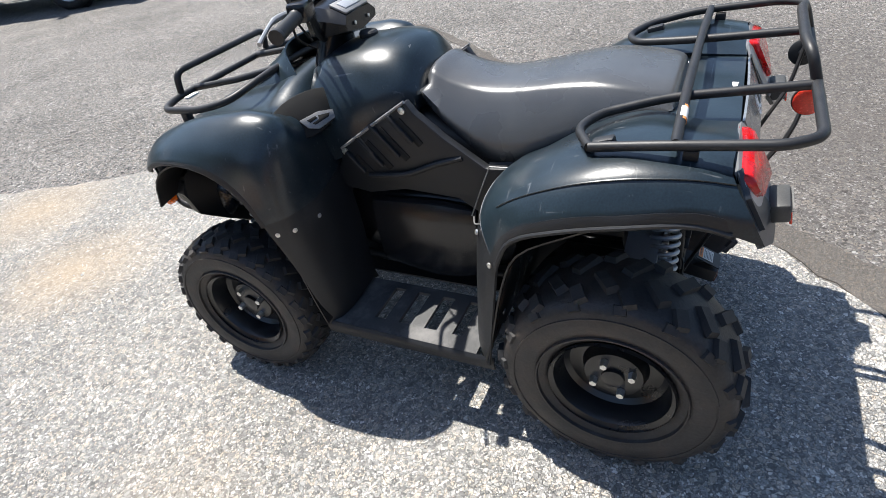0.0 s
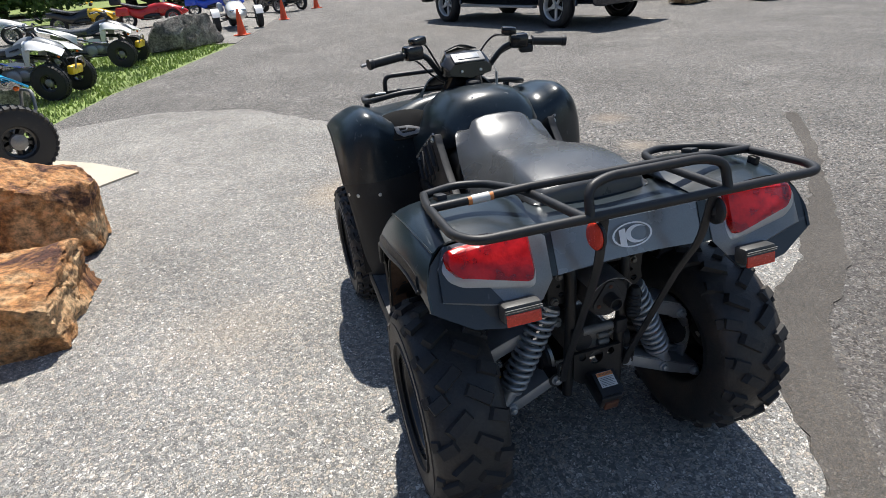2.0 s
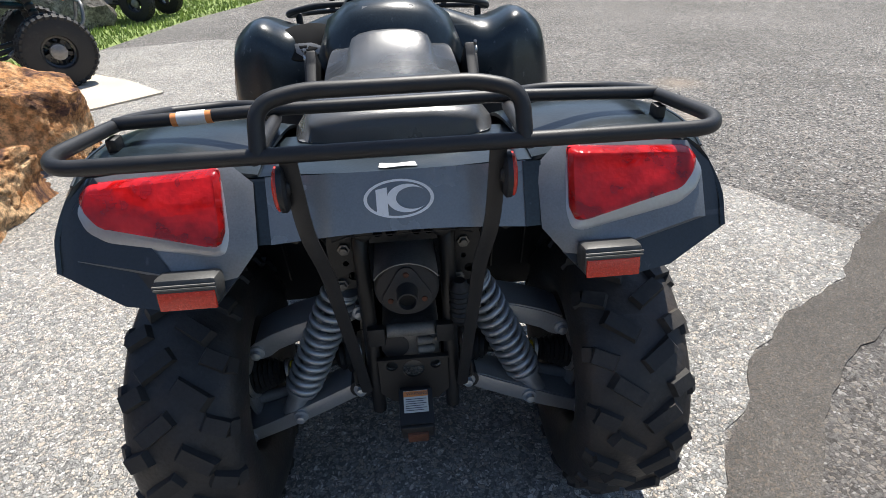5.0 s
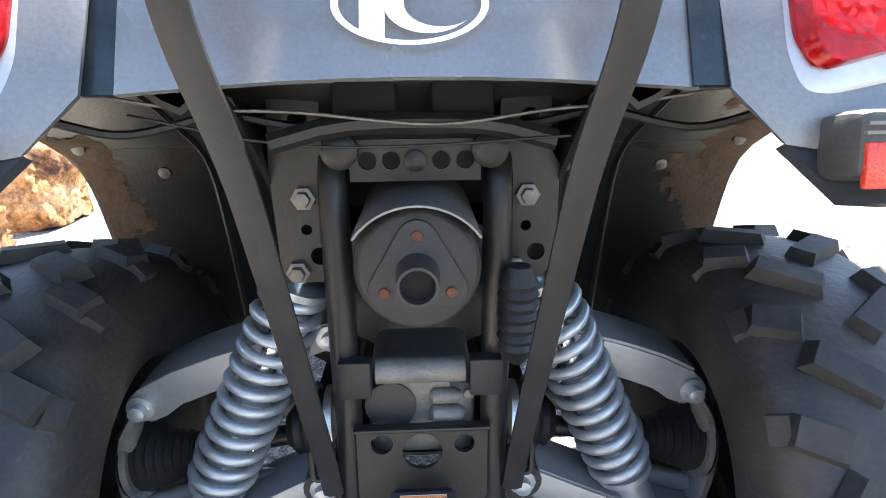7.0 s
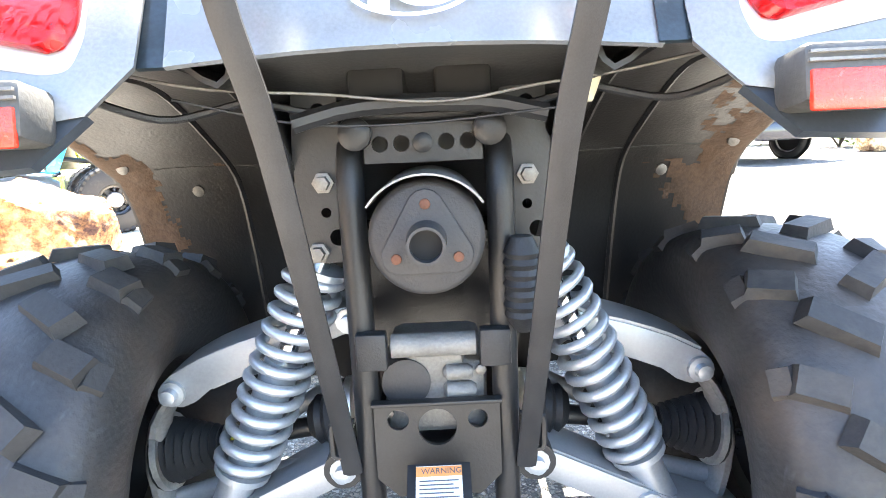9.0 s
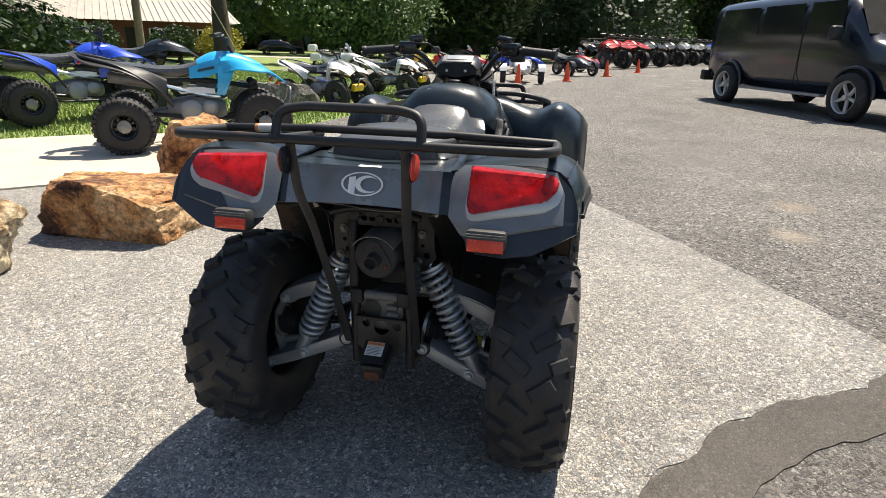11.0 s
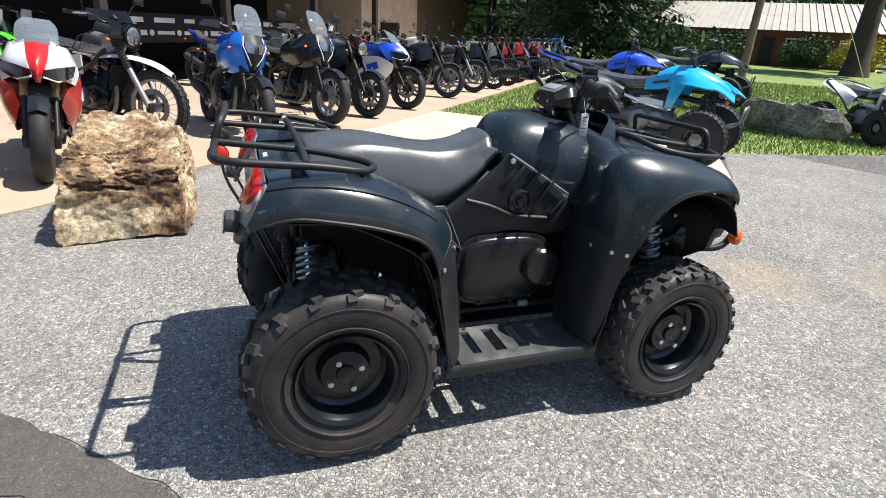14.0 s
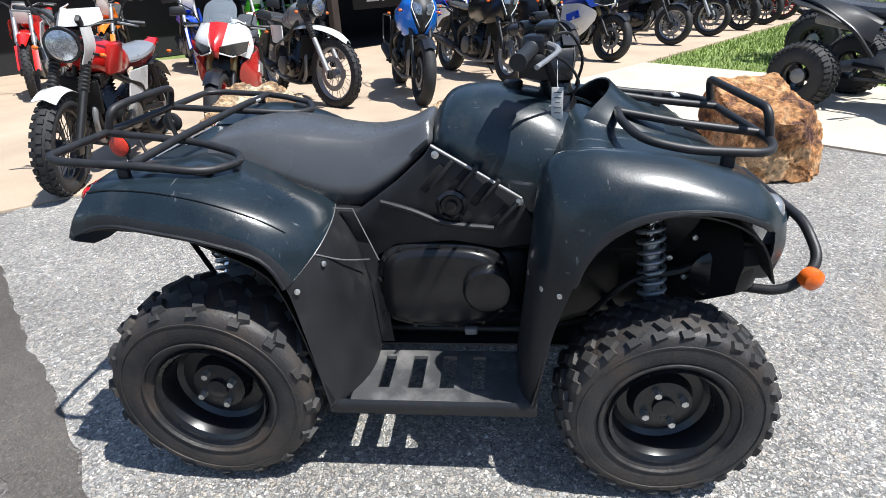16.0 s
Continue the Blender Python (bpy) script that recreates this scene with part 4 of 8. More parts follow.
# emblem: oval ring, bar and crescent
em = face_to((0, panel_y(.897) - 0.0112, .897), (0, -1, 0.45))
bm = B()
for a0, a1 in [(i, i + 1) for i in range(48)]:
    q = []
    for a, r in ((a0, 1), (a1, 1), (a1, .90), (a0, .90)):
        t = 2 * math.pi * a / 48
        q.append(bm.verts.new(em @ Vector((0.056 * r * math.cos(t), 0.031 * r * math.sin(t) * (1 if r == 1 else 0.98), 0.001))))
    bm.faces.new(q)
q = [bm.verts.new(em @ Vector(p)) for p in ((-.036, .016, .001), (-.018, .019, .001), (-.018, -.026, .001), (-.036, -.020, .001))]
bm.faces.new(q)
for i in range(28):
    a, b = math.pi * (0.24 + 1.52 * i / 28), math.pi * (0.24 + 1.52 * (i + 1) / 28)
    q = []
    for t, rx, rz, ox in ((a, .032, .0225, .013), (b, .032, .0225, .013), (b, .0265, .0175, .022), (a, .0265, .0175, .022)):
        q.append(bm.verts.new(em @ Vector((ox + rx * math.cos(t), rz * math.sin(t), .001))))
    bm.faces.new(q)
emblem = part("emblem", bm, M["white"], atv, "white oval emblem")
both(lambda s: part("panel_strip", sheet(B(), [[(s * x, panel_y(z) + .002, z) for x in (.203, .216, .232)] for z in (.934, .89, .838)], 2, .005), M["plastic"], atv, "dark blue strip between the tail panels"))
part("rear_deck", sheet(B(), [[(x, y, .934 - 0.006 * (abs(x) < .15)) for x in (-.222, -.15, 0, .15, .222)] for y in (-.206, -.12, -.02)], 2, 0.006), M["plastic"], atv)
# torn paper label and warm patch on the deck
part("torn_label", plate(B(), [(-.03, -.007), (-.02, -.010), (.012, -.006), (.034, -.009), (.03, .008), (.0, .004), (-.028, .008)], face_to((.0, -.185, .931), (0, -.1, 1), (0, 1, 0)), 0.001), M["label"], atv, "torn white label")

# seat
SEAT = []
for y, wt, wb, zt, zb in ((-.065, .12, .15, .955, .925), (-.045, .150, .175, .980, .915), (.05, .158, .19, .995, .895), (.14, .150, .20, 1.0, .858), (.24, .138, .205, .988, .812), (.33, .125, .205, .972, .778), (.42, .115, .20, .962, .778), (.50, .110, .19, .968, .825), (.57, .108, .18, .988, .885), (.62, .100, .165, 1.012, .93), (.640, .085, .15, 1.005, .945)):
    SEAT.append([Vector(p) for p in ((-wb, y, zb), (-wb - .004, y, zb + (zt - zb) * .35), (-wt - .016, y, zt - .042), (-wt - .006, y, zt - .017), (-wt + .012, y, zt - .007), (-wt * .5, y, zt), (0, y, zt + .002), (wt * .5, y, zt), (wt - .012, y, zt - .007), (wt + .006, y, zt - .017), (wt + .016, y, zt - .042), (wb + .004, y, zb + (zt - zb) * .35), (wb, y, zb), (0, y, zb - 0.01))])
seat = part("seat", smooth_loft(B(), SEAT, 4), M["seat"], atv, "charcoal vinyl seat with worn grain", 85)

both(lambda s: part("panel_gap", tube(B(), [(s * .248, .287, .786), (s * .252, .405, .784), (s * .262, .440, .70), (s * .268, .472, .620)], .0022, 6), M["alloy"], atv, "pale worn panel joint"))
both(lambda s: part("panel_gap", tube(B(), spline([(s * .470, .352, .742), (s * .40, .402, .690), (s * .30, .450, .640)], 3), .0022, 6), M["alloy"], atv))
# tank cover and hood
TANK = []
for y, w, wm, zb, zt in ((.635, .135, .10, .93, .985), (.66, .165, .13, .90, 1.03), (.70, .19, .15, .88, 1.068), (.78, .215, .165, .83, 1.082), (.88, .235, .17, .78, 1.074), (.97, .245, .165, .75, 1.056), (1.04, .25, .16, .75, 1.02)):
    TANK.append([Vector(p) for p in ((-w, y, zb), (-w - .006, y, zb + (zt - zb) * .4), (-wm - .02, y, zt - .06), (-wm * .75, y, zt - .015), (-wm * .35, y, zt), (0, y, zt + .003), (wm * .35, y, zt), (wm * .75, y, zt - .015), (wm + .02, y, zt - .06), (w + .006, y, zb + (zt - zb) * .4), (w, y, zb), (0, y, zb - .02))])
part("tank_cover", smooth_loft(B(), TANK, 4), M["plastic"], atv, "glossy dark blue tank cover", 50)
part("fuel_cap", lathe(B(), [(.030, -.004), (.030, .010), (.025, .015), (.010, .016)], Matrix.Translation((.0, .88, 1.078)), 24), M["trim"], atv)
both(lambda s: part("tank_decal", plate(B(), [(-.03, -.006), (.03, -.006), (.028, .006), (-.028, .006)], face_to((s * .045, .695, 1.062), (s * .1, -.75, .66)), .0006), M["alloy"], atv))

FRONT = [
    [(.05, 1.50, .80), (.20, 1.51, .82), (.34, 1.51, .835), (.45, 1.50, .845), (.488, 1.490, .832), (.505, 1.480, .818), (.507, 1.476, .808)],
    [(.05, 1.46, .895), (.20, 1.46, .895), (.34, 1.455, .895), (.455, 1.44, .905), (.515, 1.436, .880), (.540, 1.432, .856), (.545, 1.428, .846)],
    [(.05, 1.36, .94), (.20, 1.36, .935), (.34, 1.36, .925), (.45, 1.35, .942), (.525, 1.357, .912), (.554, 1.357, .888), (.560, 1.354, .876)],
    [(.05, 1.26, .965), (.20, 1.26, .955), (.34, 1.26, .938), (.445, 1.25, .972), (.525, 1.26, .935), (.556, 1.265, .90), (.564, 1.265, .885)],
    [(.05, 1.15, .99), (.20, 1.15, .975), (.34, 1.14, .952), (.44, 1.13, .990), (.525, 1.15, .945), (.556, 1.17, .895), (.564, 1.18, .872)],
    [(.05, 1.06, 1.02), (.20, 1.06, .995), (.34, 1.04, .955), (.44, 1.025, .993), (.525, 1.055, .935), (.556, 1.09, .865), (.564, 1.105, .835)],
    [(.08, 1.02, .97), (.22, 1.0, .93), (.34, .965, .90), (.435, .952, .948), (.525, .985, .875), (.555, 1.035, .80), (.563, 1.05, .775)],
    [(.20, .96, .75), (.26, .95, .73), (.35, .93, .725), (.435, .925, .72), (.525, .955, .715), (.553, 1.0, .705), (.560, 1.018, .695)],
    [(.24, .92, .50), (.29, .915, .50), (.36, .91, .50), (.42, .91, .50), (.495, .925, .50), (.53, .95, .50), (.54, .965, .50)],
    [(.28, .895, .31), (.32, .895, .305), (.37, .895, .30), (.42, .895, .295), (.475, .905, .29), (.51, .925, .285), (.525, .935, .283)],
]
both(lambda s: fender_pair(s, FRONT, 7, "front_fender", "glossy scuffed dark blue front fender", (12, 16, 20), 14))
# storage well and vent beside the tank on the left and right
WELL = face_to((-.285, .975, .928), (-.38, -.72, .58), (0, 0, 1))
# solid plate; the shade of the cavity is painted on as near black
well = part("fender_well", plate(B(), [(.124 * math.cos(a) * (1 + .12 * math.sin(a)), .066 * math.sin(a) + .014 * math.cos(a)) for a in [2 * math.pi * k / 28 for k in range(28)]], WELL, .012, .004), M["hole"], atv, "oval well in the fender, its inner shade painted black")
trim_ = part("well_trim", plate(B(), [(-.035, -.012), (.03, -.005), (.105, -.020), (.078, -.040), (.012, -.056), (-.02, -.042)], WELL @ Matrix.Translation((0, 0, .012)), .006, .002), M["alloy"], well, "silver-grey trim in the dark well")
for slot in ([(-.014, -.019), (.018, -.016), (.020, -.024), (-.006, -.030)], [(.026, -.017), (.064, -.022), (.056, -.032), (.006, -.041), (-.002, -.034), (.024, -.028)]):
    part("trim_slot", plate(B(), slot, WELL @ Matrix.Translation((0, 0, .0178)), .001, .0003), M["hole"], trim_, "slot painted black for its inner shade")
both(lambda s: part("front_cheek", sheet(B(), [[(s * .496, 1.472, .822), (s * .462, 1.508, .820), (s * .39, 1.540, .815)], [(s * .478, 1.488, .755), (s * .448, 1.525, .750), (s * .385, 1.552, .750)], [(s * .448, 1.498, .695), (s * .420, 1.532, .688), (s * .375, 1.555, .690)], [(s * .405, 1.505, .640), (s * .385, 1.535, .632), (s * .36, 1.545, .640)]], 3, .008 * s), M["plastic"], atv, "dark front cheek below the headlamp", 45))
both(lambda s: part("headlamp", ball(B(), (s * .440, 1.484, .842), .048, (1, .60, .8), 3), M["lampglass"], atv, "clear wraparound headlamp"))
# front nose
part("nose", smooth_loft(B(), [oval(1.44, .47, .60, .80, 20), oval(1.53, .44, .58, .82, 20), oval(1.59, .30, .60, .76, 20)], 3), M["trim"], atv)
# cowl in front of the handlebar
part("cowl", sheet(B(), [[(-.180, 1.05, .985), (-.158, 1.09, 1.03), (-.105, 1.145, 1.072), (0, 1.165, 1.085), (.105, 1.145, 1.072), (.158, 1.09, 1.03), (.180, 1.05, .985)],
                         [(-.185, 1.14, .976), (-.155, 1.17, 1.005), (-.10, 1.20, 1.032), (0, 1.215, 1.040), (.10, 1.20, 1.032), (.155, 1.17, 1.005), (.185, 1.14, .976)],
                         [(-.18, 1.30, .955), (-.14, 1.30, .968), (-.08, 1.31, .978), (0, 1.31, .982), (.08, 1.31, .978), (.14, 1.30, .968), (.18, 1.30, .955)]], 3, 0.006), M["plastic"], atv, "dark blue cowl before the handlebar", 45)
part("steering_cover", smooth_loft(B(), [[Vector((rx * math.cos(a), y + ry * math.sin(a), z)) for a in [k * math.pi / 8 for k in range(16)]] for rx, ry, y, z in ((.135, .06, 1.03, .96), (.10, .05, 1.02, 1.03), (.075, .045, 1.0, 1.10))], 3), M["engine"], atv, "black steering cover under the instrument pod", 45)

# black side panels with slats, bright edge trim, and the starter cap
PANEL = [(.36, .775), (.42, .772), (.54, .858), (.625, .932), (.648, .965), (.90, .802), (.945, .72), (.93, .66), (.84, .645), (.70, .672), (.52, .66), (.43, .60), (.40, .68)]


def side_panel(s):
    m = Matrix(((0, 0, s, s * .215), (1, 0, 0, 0), (0, 1, 0, 0), (0, 0, 0, 1)))
    p = part("side_panel", plate(B(), PANEL, m, 0.03, 0.006), M["trim"], atv, "matt black side panel with slanted vents", 30)
    for i in range(4):
        y, z = .835 - i * .062, .748 + i * .041
        if s > 0 and i in (1, 2):
            y, z = y + .012, z + .030
        ln = (.085, .115, .125, .10)[i] * (.7 if s > 0 and i in (1, 2) else 1)
        # solid black bars paint the shade of the vent slots
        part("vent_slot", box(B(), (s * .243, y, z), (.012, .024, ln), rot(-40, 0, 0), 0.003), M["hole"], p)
        part("vent_rib", box(B(), (s * .250, y + .026, z + .012), (.020, .014, ln * 1.05), rot(-40, 0, 0), 0.005), M["trim"], p)
    part("panel_ridge", tube(B(), spline([(s * .243, .49, .80), (s * .252, .58, .775), (s * .255, .68, .735), (s * .250, .82, .715)], 4), 0.009, 8), M["trim"], p)
    part("edge_trim", tube(B(), [(s * .247, .648, .966), (s * .252, .76, .897), (s * .256, .90, .808)], 0.005, 8), M["alloy"], p, "scuffed pale edge of the panel")
    for yy, zz in ((.895, .795), (.66, .94)):
        part("panel_bolt", lathe(B(), [(.011, 0), (.011, .006), (.006, .008)], face_to((s * .246, yy, zz), (s, 0, 0)), 12), M["steel"], p)
    if s > 0:
        c = part("starter_cap", lathe(B(), [(.046, 0), (.046, .014), (.036, .02), (.030, .012), (.018, .012), (.016, .024), (.006, .026)], face_to((.245, .70, .79), (1, 0, 0)), 32), M["engine"], p, "round black starter cap")


both(side_panel)
# seat-side lower covers behind the panels
both(lambda s: part("knee_panel", sheet(B(), [[(s * .19, .30, .775), (s * .21, .42, .775)], [(s * .235, .36, .70), (s * .235, .44, .70)], [(s * .25, .43, .55), (s * .245, .47, .55)], [(s * .26, .45, .32), (s * .255, .49, .32)]], 3, 0.006 * s), M["trim"], atv))

# chassis, engine, footboards
bm = B()
for s in (1, -1):
    tube(bm, rounded([(s * .085, -.105, .30), (s * .085, -.105, .78), (s * .10, .15, .80), (s * .11, .60, .76), (s * .10, 1.05, .72), (s * .11, 1.42, .66)], .08), .016, 10)
    tube(bm, rounded([(s * .085, -.10, .31), (s * .13, .20, .29), (s * .14, .95, .29), (s * .11, 1.40, .38), (s * .11, 1.45, .66)], .08), .016, 10)
part("chassis", bm, M["frame"], atv, "black painted tube frame")
bm = smooth_loft(B(), [oval(.26, .14, .36, .62, 16, 3), oval(.45, .20, .31, .66, 16, 3), oval(.70, .21, .30, .67, 16, 3), oval(.92, .19, .31, .66, 16, 3), oval(1.18, .12, .34, .62, 16, 3)], 2)
part("engine_block", bm, M["engine"], atv, "black engine and gearbox casing")
part("inner_body", smooth_loft(B(), [oval(-.02, .17, .74, .90, 16, 4), oval(.30, .18, .62, .80, 16, 4), oval(.62, .19, .60, .90, 16, 4), oval(1.0, .21, .58, .93, 16, 4), oval(1.40, .30, .60, .86, 16, 4)], 2), M["frame"], atv)


def casing(s):
    """The clutch cover on the flank: a rounded lid with bolts and a drum boss."""
    o = [(.46, .42), (.455, .55), (.475, .625), (.53, .66), (.66, .668), (.78, .655), (.85, .61), (.865, .52), (.85, .43), (.79, .385), (.70, .37), (.56, .375)]
    oo = [(v.x, v.y) for v in spline([(a, b, 0) for a, b in o], 3, True)]
    m = Matrix(((0, 0, s, s * .20), (1, 0, 0, 0), (0, 1, 0, 0), (0, 0, 0, 1)))
    c = part("clutch_cover", plate(B(), oo, m, 0.055, 0.012), M["engine"], atv, "black clutch cover with a round drum", 35)
    part("cover_bulge", smooth_loft(B(), [[Vector((s * .25, y, z)) for y, z in [(.655 + (a - .655) * f, .52 + (b - .52) * f) for a, b in oo]] for f in (.92,)] + [[Vector((s * (.25 + d), y, z)) for y, z in [(.655 + (a - .655) * f, .52 + (b - .52) * f) for a, b in oo]] for f, d in ((.86, .018), (.70, .026))], 2), M["engine"], c)
    part("drum", lathe(B(), [(.075, 0), (.075, .035), (.066, .046), (.03, .05)], face_to((s * .262, .80, .53), (s, 0, 0)), 32), M["engine"], c)
    for a, b in o[::1]:
        part("cover_bolt", lathe(B(), [(.008, 0), (.008, .008), (.004, .009)], face_to((s * .252, .655 + (a - .655) * .95, .52 + (b - .52) * .95), (s, 0, 0)), 6), M["engine"], c)
    part("drain_plug", box(B(), (s * .275, .745, .372), (.02, .04, .022), None, 0.004), M["alloy"], c)


casing(1)
part("gearbox_cover", smooth_loft(B(), [oval(.47, .03, .36, .62, 16, 3, -.225), oval(.62, .04, .34, .64, 16, 3, -.235), oval(.84, .03, .36, .62, 16, 3, -.225)], 3), M["engine"], atv)


def footboard(s):
    """A ribbed tray with four through slots, rims and a bracket."""
    bm = B()
    x0, x1, y0, y1, z = .27, .512, .40, .93, .283
    slots = [(.47, .505), (.56, .605), (.655, .70), (.75, .79)]
    sx0, sx1 = .30, .455
    ys = sorted({y0, y1, *[v for sl in slots for v in sl]})
    xs = [x0, sx0, sx1, x1]
    for i in range(len(xs) - 1):
        for j in range(len(ys) - 1):
            hole_here = i == 1 and any(abs(ys[j] - a) < 1e-6 for a, b in slots)
            if not hole_here:
                box(bm, (s * (xs[i] + xs[i + 1]) / 2, (ys[j] + ys[j + 1]) / 2, z), (xs[i + 1] - xs[i], ys[j + 1] - ys[j], .012))
    bmesh.ops.remove_doubles(bm, verts=bm.verts, dist=1e-4)
    bm.verts.index_update()
    seen = {}
    for f in list(bm.faces):
        seen.setdefault(tuple(sorted(v.index for v in f.verts)), []).append(f)
    bmesh.ops.delete(bm, geom=[f for fs in seen.values() if len(fs) > 1 for f in fs], context="FACES_ONLY")
    ob = part("footboard", bm, M["tray"], atv, "black footboard with long slots", 20)
    part("footboard_rim", sheet(B(), [[(s * .515, y, .292), (s * .525, y, .275), (s * .520, y, .245)] for y in (.34, .60, .94)], 2, 0.006 * s), M["trim"], ob)
    part("footboard_ramp", sheet(B(), [[(s * .27, .93, .29), (s * .50, .93, .29)], [(s * .26, .955, .42), (s * .46, .955, .42)]], 2, .006), M["trim"], ob)

both(footboard)

# wheel-arch liners: one moulding from the tail over the wheel and down, with its inner wall
ARCH = ((-.232, .862, .850), (-.17, .862, .81), (-.10, .858, .75), (0, .848, .66), (.13, .79, .56), (.24, .72, .46), (.29, .60, .40), (.33, .42, .34), (.36, .31, .30))


def arch_liner(s):
    rows = [[(s * .150, y, zi), (s * .158, y, zi * .6 + z * .4), (s * .175, y, z - .035), (s * .22, y, z - .008), (s * .28, y, z - .002), (s * .44, y, z), (s * .535, y, z - .012)] for y, z, zi in ARCH]
    ob = part("wheel_arch_liner", sheet(B(), rows, 3, 0.005 * s), M["liner"], atv, "dusty black wheel arch liner with brown mud stains", 40)
    for x, y, z in ((.24, .245, .70), (.40, .245, .70), (.50, .20, .745), (.22, .325, .45), (.47, .325, .45)):
        part("liner_bolt", lathe(B(), [(.010, 0), (.010, .005), (.004, .007)], face_to((s * x, y - .012, z), (0, -1, -.3)), 10), M["dullbolt"], ob)


both(arch_liner)


def liner_details(s):
    """Moulded ribs, a step and cakes of dried mud on the wheel-arch liner."""
    rows = [[(s * .150, y, zi), (s * .158, y, zi * .6 + z * .4), (s * .175, y, z - .035), (s * .22, y, z - .008), (s * .28, y, z - .002), (s * .44, y, z), (s * .535, y, z - .012)] for y, z, zi in ARCH]
    cols = [spline(r, 14) for r in rows]
    fine = [list(r) for r in zip(*[spline(list(c), 24) for c in zip(*cols)])]
    down = Vector((0, -.006, -.005))
    for k in (49, 61):
        part("liner_rib", tube(B(), [r[k] + down * .5 for r in fine[34:178:6]], .006, 6), M["liner"], atv, "moulded rib of the wheel arch liner")
    part("liner_step", tube(B(), [p + down * .4 for p in fine[113][34::3]], .0035, 6), M["liner"], atv)
    bm = B()
    top, low = {}, []
    rows_n, cols_n = len(fine), len(fine[0])

    def mud(i, k):
        p = fine[i][k]
        edge = (abs(p.x) - .445) / .09
        return noise.fractal(Vector((p.x * 11 + 5 * s, p.y * 11, p.z * 8)), 0.75, 2.1, 6) * 1.3 + edge * .8 - .22 - (.5 if p.z < .5 else 0)

    for i in range(20, rows_n - 1):
        for k in range(56, cols_n - 2):
            if mud(i, k) > 0:
                q = []
                for a, b in ((i, k), (i, k + 1), (i + 1, k + 1), (i + 1, k)):
                    if (a, b) not in top:
                        top[(a, b)] = bm.verts.new(fine[a][b] + down * (.75 + .5 * max(0, min(1, mud(a, b)))))
                    q.append(top[(a, b)])
                bm.faces.new(q)
    if bm.faces:
        part("dried_mud", bm, M["mud"], atv, "cake of dried brown mud on the liner", 60)
    else:
        bm.free()


both(liner_details)
both(lambda s: part("front_arch_liner", sheet(B(), [[(s * .22, y, z - .06), (s * .33, y, z - .01), (s * .44, y, z), (s * .54, y, z - .01)] for y, z in ((1.48, .70), (1.44, .80), (1.35, .86), (1.22, .875), (1.10, .84), (1.03, .75), (.985, .62), (.95, .42), (.925, .31))], 3, 0.005 * s), M["liner"], atv, "", 50))
# underside of the tail
part("tail_underside", sheet(B(), [[(-.225, -.25, .845), (0, -.25, .852), (.225, -.25, .845)], [(-.22, -.15, .85), (0, -.15, .85), (.22, -.15, .85)], [(-.18, -.04, .82), (0, -.04, .80), (.18, -.04, .82)]], 3, 0.005), M["under"], atv, "", 40)
for x in (-.045, .045):
    # solid boxes, the dark inside of the sockets painted black
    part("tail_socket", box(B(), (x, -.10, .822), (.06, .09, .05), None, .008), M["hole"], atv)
part("tail_beam", tube(B(), spline([(-.13, -.16, .79), (-.06, -.15, .805), (.06, -.15, .805), (.13, -.16, .79)], 3), .010, 8), M["frame"], atv)

# rear rack of bent bars
RT = .0112
rack = part("rear_rack", tube(B(), rounded([(-.44, .085, .965), (-.468, -.05, .992), (-.474, -.28, 1.012), (-.44, -.338, 1.016), (.44, -.338, 1.016), (.474, -.28, 1.012), (.468, -.05, .992), (.44, .085, .965), (.34, .135, .958), (.26, .10, .962), (.205, -.05, .985), (.185, -.338, 1.014)], .06, 5), RT, 12), M["rack"], atv, "black tubular luggage rack")
part("rack_bar", tube(B(), rounded([(-.44, .085, .965), (-.34, .135, .958), (-.26, .10, .962), (-.205, -.05, .985), (-.185, -.338, 1.014)], .06, 5), RT, 12), M["rack"], rack)
part("rack_hoop", tube(B(), rounded([(-.178, -.338, 1.018), (-.175, -.318, 1.078), (-.12, -.305, 1.090), (.12, -.305, 1.090), (.175, -.318, 1.078), (.178, -.338, 1.018)], .045, 6), RT, 12), M["rack"], rack)
part("rack_bar", tube(B(), [(-.468, -.09, .998), (-.20, -.085, 1.006), (.20, -.085, 1.006), (.468, -.09, .998)], RT, 12), M["rack"], rack)
part("warning_label", tube(B(), [(-.372, -.0892, 1.0), (-.305, -.0876, 1.0022)], RT + .0006, 12), M["orange_label"], rack, "orange and white warning label")
part("label_band", tube(B(), [(-.362, -.0890, 1.0003), (-.315, -.0879, 1.0018)], RT + .0010, 12), M["label"], rack)
for s in (1, -1):
    part("rack_foot", box(B(), (s * .40, .06, .952), (.03, .05, .035), rot(-14, 0, 0), 0.006), M["trim"], rack)
    part("rack_foot", box(B(), (s * .462, -.12, .974), (.018, .030, .024), None, 0.004), M["trim"], rack)
    st = part("rack_strut", tube(B(), rounded([(s * .142, -.335, 1.005), (s * .138, -.318, .88), (s * .125, -.275, .79), (s * .110, -.130, .42), (s * .107, -.118, .37)], .04, 4), 0.01, 8, flat=(.0045, .0120)), M["rack"], rack, "flat black support strut")
    d = part("round_reflector", lathe(B(), [(.031, .004), (.0315, .0075), (.028, .010), (.004, .0105)], face_to((s * .156, -.333, .966), (s, -.05, 0)), 28), M["reflector"], rack, "round red reflector")
    part("reflector_back", lathe(B(), [(.0335, -.0045), (.0335, .002), (.030, .005), (.012, .006), (.008, .010), (.004, .010)], face_to((s * .155, -.333, .966), (-s, .05, 0)), 28), M["trim"], d)

